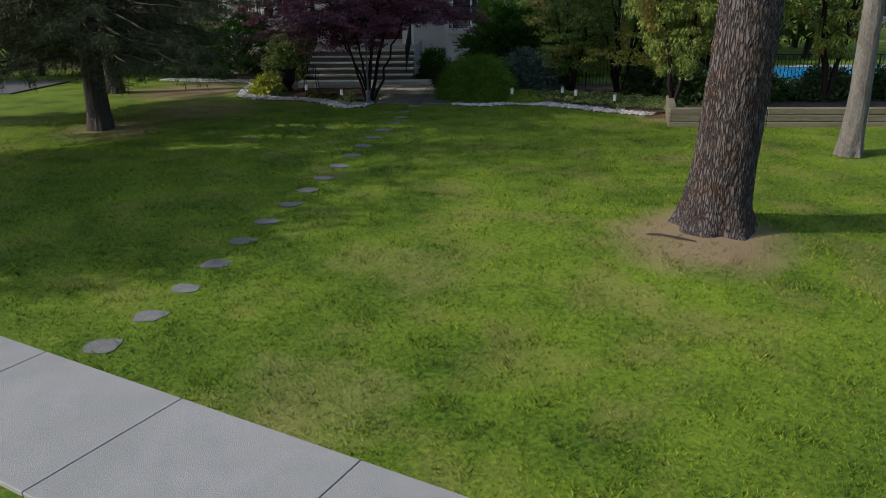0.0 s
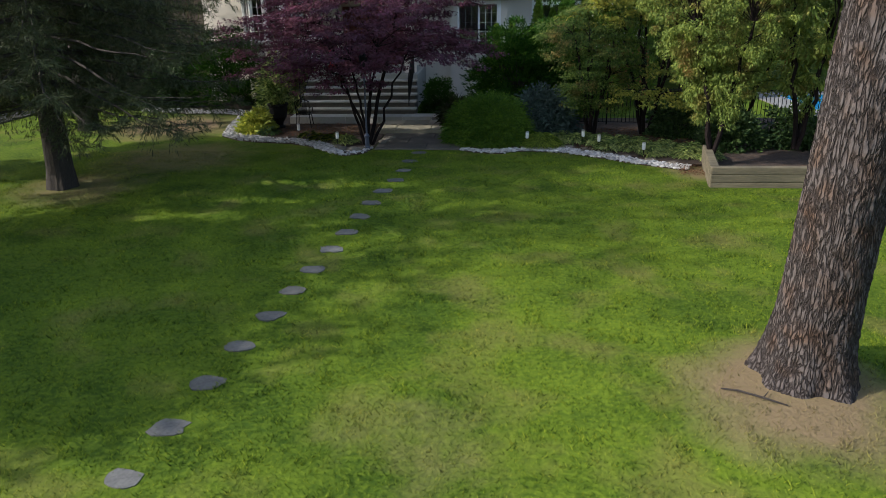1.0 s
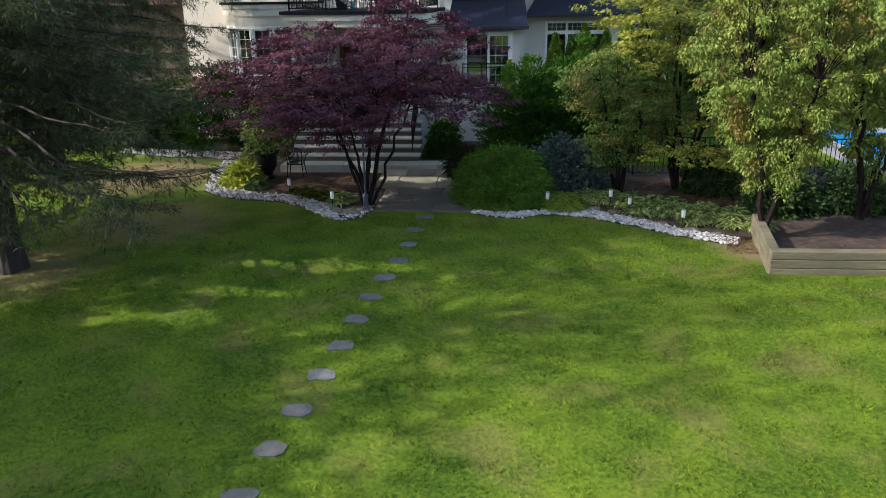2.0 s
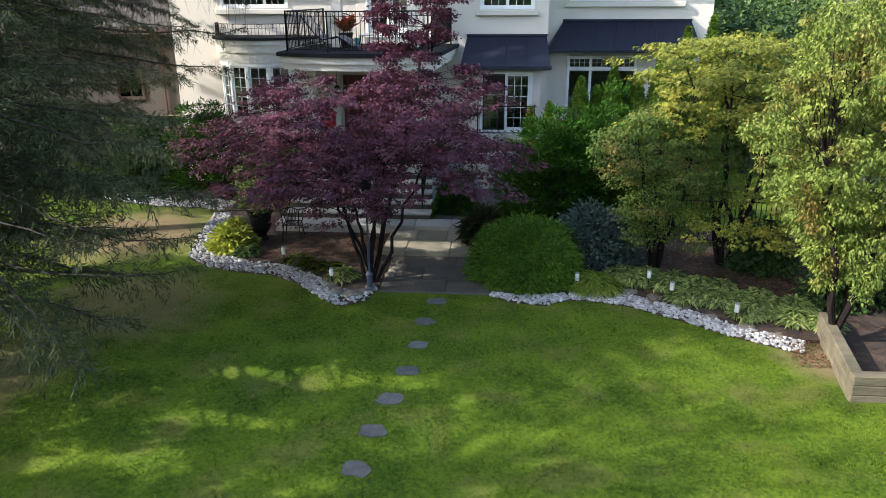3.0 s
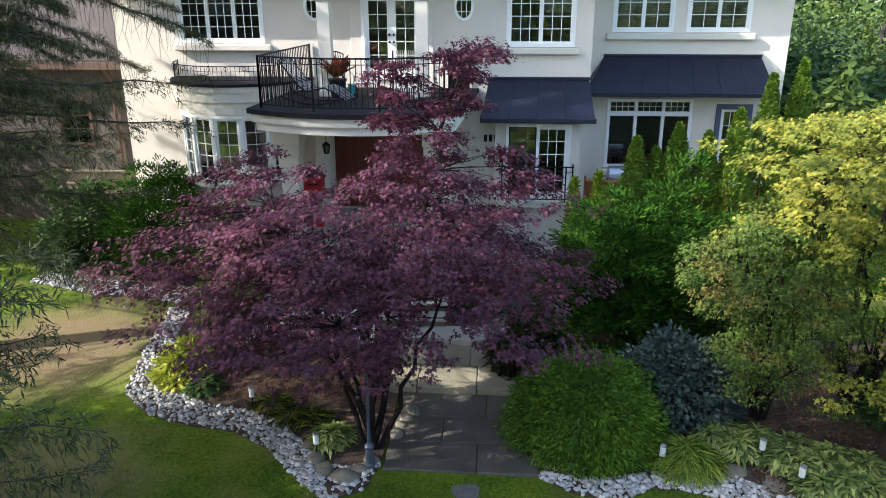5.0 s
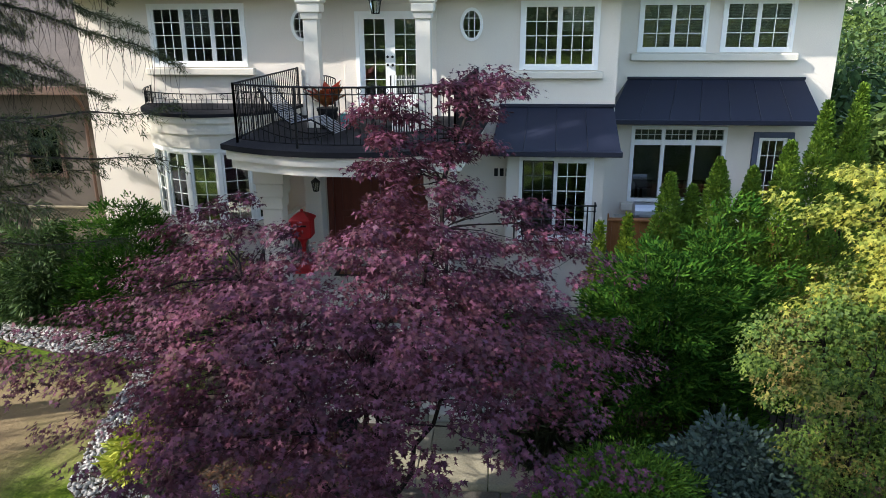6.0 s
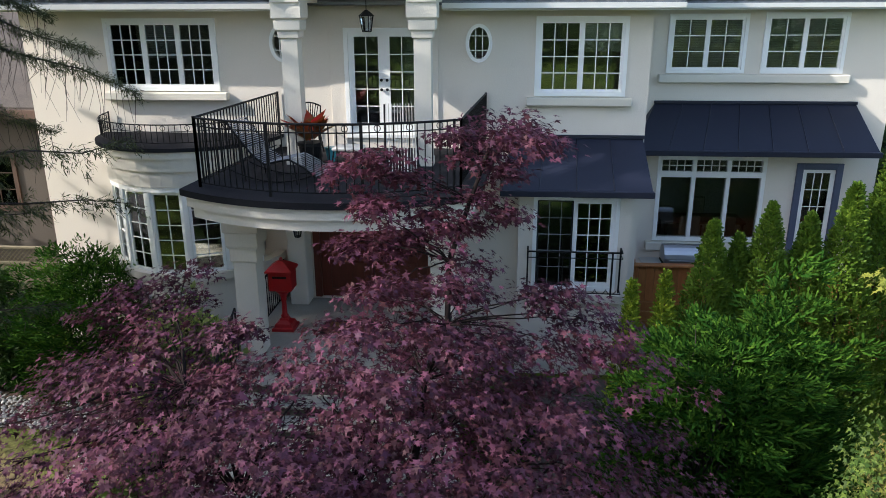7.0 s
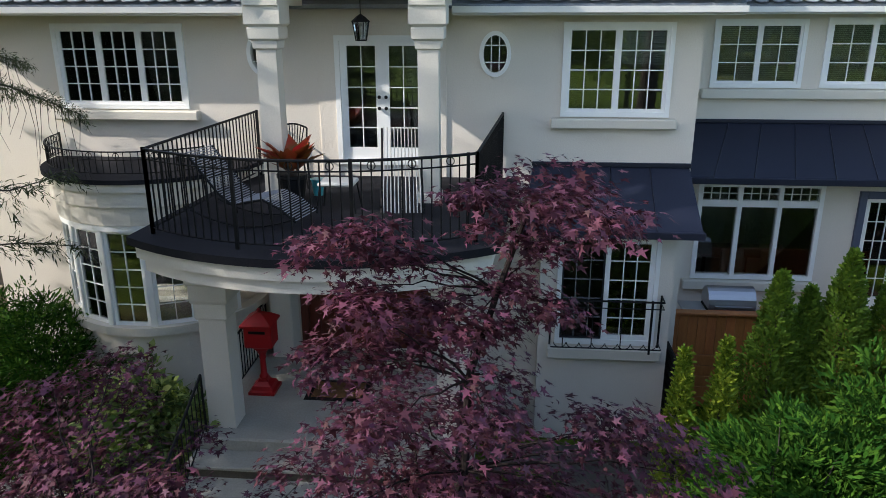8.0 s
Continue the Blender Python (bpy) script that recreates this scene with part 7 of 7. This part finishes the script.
r.add([(-19.6, 26.2, 4.9), (-7.9, 26.2, 4.9), (-7.9, 32.0, 8.6), (-19.6, 32.0, 8.6), (-19.6, 26.2, 5.05), (-7.9, 26.2, 5.05), (-7.9, 32.0, 8.75), (-19.6, 32.0, 8.75)], [(0, 3, 2, 1), (4, 5, 6, 7), (0, 1, 5, 4), (1, 2, 6, 5), (2, 3, 7, 6), (3, 0, 4, 7)])
BROWN_ROOF = material("brown_shingle", (0.075, 0.062, 0.055), (0.045, 0.038, 0.034), 0.9, 25, 3, 0.6, 0.4)
part("roof", r, BROWN_ROOF, nb)
BROWN = material("brown_trim", (0.10, 0.055, 0.035), (0.06, 0.035, 0.025), 0.6, 30, 2, 0.5, 0.1)
part("eaves_trim", Shape().soft_box(-19.6, -7.9, 26.14, 26.24, 4.78, 5.0, 0.01), BROWN, nb)
part("downspout", Shape().tube([(-9.3, 26.3, 4.8), (-9.3, 26.6, 4.5), (-9.3, 26.72, 4.3), (-9.3, 26.72, 0.2)], 0.05, 8), BROWN, nb)
sash_window(nb, -11.2, -10.1, 2.4, 3.9, 26.8, 1, 2, 3, label="brown framed window", mat=BROWN)
nf = thing("board_fence", (-9.0, 24.6, 0), "weathered board fence with a lattice top", "fence", kind="structure")
for k in range(14):
    part("board", Shape().soft_box(-9.9 + 0.165 * k, -9.745 + 0.165 * k, 24.6, 24.63, 0.0, 1.75, 0.005), WEATHERED, nf)
part("rail", Shape().soft_box(-9.92, -7.56, 24.57, 24.66, 1.75, 1.82, 0.01), WEATHERED, nf)
la = Shape()
for k in range(24):
    x = -9.9 + 0.1 * k
    la.tube([(x, 24.61, 1.82), (min(x + 0.3, -7.58), 24.61, 2.12)], 0.01, 4)
    la.tube([(min(x + 0.3, -7.58), 24.625, 1.82), (x, 24.625, 2.12)], 0.01, 4)
part("lattice", la, WEATHERED, nf)
part("rail", Shape().soft_box(-9.92, -7.56, 24.57, 24.66, 2.12, 2.18, 0.01), WEATHERED, nf)

# ---- unseen street behind, added for what the panes reflect ----
sr = Shape()
sr.add([(-150, -22, -0.36), (150, -22, -0.36), (150, -14, -0.36), (-150, -14, -0.36), (-150, -22, -0.6), (150, -22, -0.6), (150, -14, -0.6), (-150, -14, -0.6)], [(0, 1, 2, 3), (0, 4, 5, 1), (2, 6, 7, 3)])
solid("road", sr, ASPHALT, (0, -18, -0.36), "unseen grey asphalt street added before the lawn", "road", kind="structure")

# ---- trees and street beyond ----
def yard_tree(x, y, h, r, mat, label, n=90, per=38, leaf=0.3):
    ob = thing("yard_tree", (x, y, 0), label, "tree")
    s = Shape()
    trunk_shape(s, [(x, y, -0.1), (x + 0.1, y, h * 0.3), (x, y, h * 0.7)], [0.2, 0.15, 0.05], 10, 0.2, 0.04, 3)
    part("trunk", s, DARK_BARK, ob)
    d = unit(n)
    b = np.array([1 + 0.4 * noise.noise(Vector((q[0] * 1.5 + x, q[1] * 1.5 + y, q[2] * 1.5))) for q in d])
    c = np.array((x, y, h * 0.58)) + d * (b * (0.6 + 0.4 * rng.random(n)))[:, None] * np.array((r, r, h * 0.42))
    pl, wy, nr = clumps_to_leaves(c, np.full(n, r * 0.3), per, 0.7, 0.4)
    crown_part("crown", leaf_mesh("crown", SPRAY, pl, wy, nr, leaf * (0.7 + 0.6 * rng.random(len(pl))), mat, (x, y, 0), 0.15), ob)


LEAF_MID = leaf_material("mid_green_leaf", (0.10, 0.15, 0.03), (0.05, 0.09, 0.02), 0.4, 0.3)
# trees at negative y are unseen, added so the panes reflect foliage
for x, y, h, r, mt in ((11.8, 26.5, 4.6, 1.5, LEAF_MID), (13.6, 29.5, 5.0, 2.2, LEAF_DARK), (12.0, 33.0, 6.0, 2.2, LEAF_DARK), (16.5, 33.5, 4.8, 2.4, LEAF_MID), (19.5, 30.0, 4.2, 2.2, LEAF_MID), (21.5, 37.0, 4.6, 2.6, LEAF_MID), (16.5, 40.0, 5.6, 2.6, LEAF_DARK), (14.5, 47.0, 8.0, 3.2, LEAF_DARK), (25.5, 45.0, 5.0, 2.8, LEAF_YELLOW), (21.0, 50.0, 6.0, 3.0, LEAF_MID), (32.0, 52.0, 6.0, 3.4, LEAF_MID), (26.0, 27.0, 6.0, 3.0, LEAF_DARK), (29.0, 33.0, 6.0, 3.2, LEAF_MID), (24.0, 20.0, 6.0, 2.6, LEAF_DARK), (27.0, 15.0, 6.0, 2.8, LEAF_MID), (-16.0, 24.0, 5.0, 2.2, LEAF_DARK), (-19.0, 21.5, 6.0, 2.6, LEAF_MID), (-13.4, 23.4, 3.2, 1.5, LEAF_DARK), (-22, -24, 9, 4.5, LEAF_DARK), (-13, -27, 8, 4, LEAF_MID), (-5, -24, 9, 4.5, LEAF_DARK), (3, -27, 8, 4.2, LEAF_DARK), (11, -24, 9, 4.5, LEAF_MID), (19, -27, 9, 4.5, LEAF_DARK), (28, -24, 9, 4.5, LEAF_DARK)):
    yard_tree(x, y, h, r, mt, "leafy green tree round the house and lawn")
fw = []
for k in range(260):
    a = radians(k * 360 / 260)
    d_ = 95 + 25 * rng.random()
    h = 7 + 6 * rng.random()
    q = unit(26) * np.array((4.5, 4.5, h * 0.5)) + np.array((d_ * math.sin(a), 20 + d_ * math.cos(a), h * 0.5))
    fw.append(q)
fw = np.concatenate(fw)
pl, wy, nr = clumps_to_leaves(fw, np.full(len(fw), 1.6), 9, 0.8, 0.3)
woods = new("far_woods", leaf_mesh("far_woods", SPRAY, pl, wy, nr, 1.4 * (0.7 + 0.6 * rng.random(len(pl))), LEAF_DARK, (0, 0, 0), 0.1))
tagged(woods, "distant green tree line", "woods", kind="stuff")
pole = thing("utility_pole", (22.7, 47.3, 0), "pale grey leaning utility pole", "pole")
part("shaft", Shape().tube([(22.7, 47.3, -0.2), (23.2, 47.3, 5.0), (23.8, 47.3, 11.0)], [0.22, 0.2, 0.15], 12), GREY_BARK, pole)
part("brace", Shape().tube([(22.2, 47.3, -0.2), (22.6, 47.3, 5.0), (23.2, 47.3, 8.0)], [0.12, 0.11, 0.08], 8), DARK_BARK, pole)
rd = Shape()
rd.add([(30, 60, 0.03), (52, 60, 0.03), (110, 210, 0.03), (70, 210, 0.03), (30, 60, -0.2), (52, 60, -0.2), (110, 210, -0.2), (70, 210, -0.2)], [(0, 1, 2, 3), (0, 4, 5, 1), (1, 5, 6, 2), (2, 6, 7, 3), (3, 7, 4, 0)])
solid("road", rd, ASPHALT, (50, 100, 0), "grey asphalt street in the distance", "road", kind="structure")
dv = Shape().box(-22, -13.2, 17.5, 21.5, -0.2, 0.03)
solid("driveway", dv, ASPHALT, (-17, 19, 0), "grey asphalt driveway beside the neighbour", "driveway", kind="structure")


def parked_car(x, y, turn, paint, label):
    ob = thing("parked_car", (x, y, 0.03), label, "car")
    m = pose(x, y, 0.03, 0, 0, turn)
    prof = [(-2.2, 0.35), (-2.25, 0.75), (-1.4, 0.9), (-0.8, 1.42), (0.7, 1.45), (1.5, 0.95), (2.15, 0.85), (2.2, 0.4)]
    n = len(prof)
    s = Shape()
    s.add([m @ Vector((u, -0.85, h)) for u, h in prof] + [m @ Vector((u, 0.85, h)) for u, h in prof], [(i, (i + 1) % n, n + (i + 1) % n, n + i) for i in range(n)] + [tuple(range(n))[::-1], tuple(range(n, 2 * n))])
    part("body", s, paint, ob)
    for sy in (-0.862, 0.862):
        g = Shape()
        g.add([m @ Vector((u, sy, h)) for u, h in ((-1.2, 0.95), (1.25, 0.98), (0.62, 1.38), (-0.74, 1.36))], [(0, 1, 2, 3)])
        part("window", g, MEMBRANE, ob)
    for u in (-1.35, 1.35):
        for sy in (-0.8, 0.8):
            part("wheel", Shape().tube([m @ Vector((u, sy - 0.1, 0.32)), m @ Vector((u, sy + 0.1, 0.32))], 0.32, 14), BLACK_IRON, ob)


SILVER = material("silver_car_paint", (0.55, 0.56, 0.58), (0.5, 0.5, 0.52), 0.3, 20, 1, 0.3, 0.0, metal=0.3)
parked_car(80.0, 190.0, 20, SILVER, "silver car on the distant street")
parked_car(42.0, 84.0, 110, SILVER, "silver car parked along the street")

# ---- walk and stepping stones ----
SW_A, SW_U = Vector((1.46, -2.5)), Vector((0.904, -0.427))
walkway = thing("pavement", (1.46, -2.5, -0.4), "pale concrete pavement slabs with tooled joints", "pavement", kind="structure")
for k in range(-6, 11):
    o_ = SW_A + SW_U * (2.06 * k)
    m = Matrix.Translation((o_.x, o_.y, 0)) @ pose(0, 0, 0, 0, 0, math.degrees(math.atan2(SW_U.y, SW_U.x)))
    part("slab", Shape().soft_box(0.003, 2.057, -1.58, 0, -0.55, -0.335, 0.007, m), CONCRETE, walkway)


def stepping_stone(x, y, k):
    z = ground_z(x, y)
    pts = []
    for i in range(12):
        a = 2 * math.pi * i / 12
        c_, s_ = math.cos(a), math.sin(a)
        r = 1 / max(abs(c_), abs(s_)) * 0.9 + 0.1
        r *= 0.18 * (1 + 0.4 * noise.noise(Vector((c_ * 1.3 + k * 3.1, s_ * 1.3, k * 1.7))))
        pts.append((x + r * c_ * 1.1, y + r * s_ * 0.9))
    s = Shape()
    s.prism(pts, z - 0.06, z + 0.010)
    solid("stepping_stone", s, PAVER, (x, y, z), "grey flagstone set flush in the lawn", "stepping stone", "stepping stones across the lawn")


STONES = ((0.10, -1.40), (0.25, -0.58), (0.34, 0.25), (0.44, 1.15), (0.52, 2.1), (0.64, 3.0), (0.78, 3.9), (0.88, 4.78), (0.99, 5.65), (1.11, 6.55), (1.21, 7.4), (1.30, 8.3), (1.38, 9.2), (1.53, 10.1), (1.67, 11.0), (1.74, 12.0), (1.79, 13.0), (1.90, 14.0))
for k, (x, y) in enumerate(STONES):
    stepping_stone(x, y, k)

# ---- garden walk ----
gw = thing("garden_walk", (1.7, 16.5, 0), "dark flagstone garden walk in two levels", "path", kind="structure")
def flags(x0, x1, y0, y1, z0, z1, cols, mat):
    local = np.random.default_rng(int(y0 * 10))
    rows_ = max(1, round((y1 - y0) / 0.75))
    for j in range(rows_):
        cut = [x0] + sorted(x0 + (x1 - x0) * ((i + 0.7 * (local.random() - 0.5)) / cols) for i in range(1, cols)) + [x1]
        for i in range(cols):
            ya, yb = y0 + (y1 - y0) * j / rows_, y0 + (y1 - y0) * (j + 1) / rows_
            part("flagstone", Shape().soft_box(cut[i] + 0.006, cut[i + 1] - 0.006, ya + 0.006, yb - 0.006, z0, z1 + 0.006 * local.random(), 0.012), mat, gw)
flags(0.62, 3.0, 14.42, 16.7, -0.1, 0.05, 2, STONE)
flags(0.32, 2.7, 16.72, 18.42, -0.1, 0.16, 3, SUNLIT_FLAG)
flags(-2.85, 2.6, 18.45, 19.1, -0.1, 0.27, 6, LIMESTONE)
flags(1.35, 4.2, 19.55, 23.3, -0.1, 0.06, 4, STONE)

pebble_border(LEFT_OUT, LEFT_IN, 290, 1900, "border of rounded white river pebbles round the maple bed", 11, lambda p: p[1])
pebble_border(RIGHT_OUT, RIGHT_IN, 290, 1300, "border of rounded white river pebbles along the shrub bed", 12, lambda p: p[1])
pebble_border(FAR_OUT, FAR_IN, 0, 1500, "strip of white river pebbles below the hedge", 13, lambda p: p[1])

st_ = thing("fallen_stick", (6.6, 1.75, ground_z(6.6, 1.75) + 0.03), "fallen dark stick on the needles", "stick")
part("twig", Shape().tube([(x, y, ground_z(x, y) + 0.02 + l) for x, y, l in ((6.55, 1.78, 0), (6.72, 1.70, 0.012), (6.93, 1.55, 0.015), (7.15, 1.43, 0))], [0.010, 0.013, 0.014, 0.008], 6), DARK_BARK, st_)
part("side_twig", Shape().tube([(6.93, 1.55, ground_z(6.93, 1.55) + 0.035), (7.02, 1.66, ground_z(7.02, 1.66) + 0.03)], [0.008, 0.004], 5), DARK_BARK, st_)

# ---- grass ----
def grass_blades(count, seed):
    local = np.random.default_rng(seed)
    x = local.uniform(-9.0, 13.5, count)
    y = -7.0 + 21.2 * local.random(count) ** 1.45
    on = np.ones(count, bool)
    d = (x - SW_A.x) * -0.427 + (y - SW_A.y) * -0.904
    on &= d < -0.02
    for sx, sy in STONES:
        on &= (np.hypot((x - sx) / 0.17, (y - sy) / 0.14) > 0.75 + 0.45 * local.random(count))
    on &= np.hypot(x - 7.5, y - 2.1) > 0.5 + 0.55 * local.random(count)
    on &= np.hypot(x + 6.0, y - 10.3) > 0.6
    rx, ry = [p[0] for p in RIGHT_OUT], [p[1] for p in RIGHT_OUT]
    lx, ly = [p[0] for p in LEFT_OUT[3:]], [p[1] for p in LEFT_OUT[3:]]
    on &= ~((x > 2.9) & (x < 8.7) & (y > np.interp(x, rx, ry)))
    on &= ~((x > -4.4) & (x < 0.6) & (y > np.interp(x, lx, ly)))
    on &= ~((x >= 8.6) & (y > 10.4))
    on &= y < 14.3
    on &= local.random(count) < np.clip((13.5 - x) / 3.0, 0, 1) * np.clip((x + 9.0) / 2.0, 0, 1) * np.clip((y + 7.0) / 2.0, 0, 1)
    x, y = x[on], y[on]
    z = np.array([ground_z(a, b) for a, b in zip(x, y)])
    n = len(x)
    a = local.random(n) * 6.28
    pl = np.stack((x, y, z - 0.004), 1)
    wy = np.stack((np.cos(a) * 0.55, np.sin(a) * 0.55, 0.55 + 0.6 * local.random(n)), 1)
    nr = np.stack((np.cos(a + 1.3), np.sin(a + 1.3), np.full(n, 0.6)), 1)
    tri = [(-0.10, 0), (0.10, 0), (0, 1.0)]
    tuft = np.array([0.75 + 0.75 * max(0.0, noise.noise(Vector((a_ * 2.3, b_ * 2.3, 1.0)))) + 0.5 * noise.noise(Vector((a_ * 7.0, b_ * 7.0, 4.0))) for a_, b_ in zip(x, y)])
    me = leaf_mesh("grass", tri, pl, wy, nr, 0.046 * tuft * (0.6 + 0.8 * local.random(n)), BLADE, (0, 0, 0))
    ob = new("grass", me)
    return tagged(ob, "short mown grass blades with straw-coloured patches", "grass", kind="stuff")


grass_blades(680000, 21)


# ---- dining room behind the wide kitchen window ----
CLOTH = material("pale_upholstery", (0.55, 0.50, 0.43), (0.45, 0.41, 0.35), 0.9, 60, 3, 0.5, 0.2)
TABLE_WOOD = material("dark_table_wood", (0.10, 0.055, 0.03), (0.06, 0.035, 0.02), 0.4, 20, 2, 0.6, 0.1, stretch=(0.4, 3, 3))


def dining_chair(x, y, z, turn):
    ob = thing("dining_chair", (x, y, z), "pale upholstered dining chair at the table", "chair", "chairs round the table")
    m = pose(x, y, z, 0, 0, turn)
    part("seat", Shape().soft_box(-0.24, 0.24, -0.24, 0.24, 0.40, 0.50, 0.03, m), CLOTH, ob)
    part("backrest", Shape().soft_box(-0.24, 0.24, 0.20, 0.28, 0.50, 1.05, 0.03, m), CLOTH, ob)
    for sx in (-0.2, 0.2):
        for sy in (-0.2, 0.2):
            part("leg", Shape().soft_box(sx - 0.02, sx + 0.02, sy - 0.02, sy + 0.02, 0.0, 0.40, 0.005, m), TABLE_WOOD, ob)
    return ob


dt = thing("dining_table", (6.9, 28.2, 1.4), "dark wooden dining table inside the house", "table")
part("tabletop", Shape().soft_box(5.9, 7.9, 27.75, 28.65, 2.10, 2.15, 0.01), TABLE_WOOD, dt)
for sx in (5.98, 7.82):
    for sy in (27.83, 28.57):
        part("leg", Shape().soft_box(sx - 0.035, sx + 0.035, sy - 0.035, sy + 0.035, 1.4, 2.10, 0.006), TABLE_WOOD, dt)
for cx, cy, turn in ((6.4, 27.5, 180), (7.25, 27.45, 172), (5.6, 28.2, 85), (7.0, 28.95, 0)):
    dining_chair(cx, cy, 1.4, turn)
leafy_shrub("house_plant", (3.75, 24.75, 1.4), (0.35, 0.3, 1.3), LEAF_DARK, OVAL, 0.14, 60, 12, "leafy green house plant behind the glass", "plant")
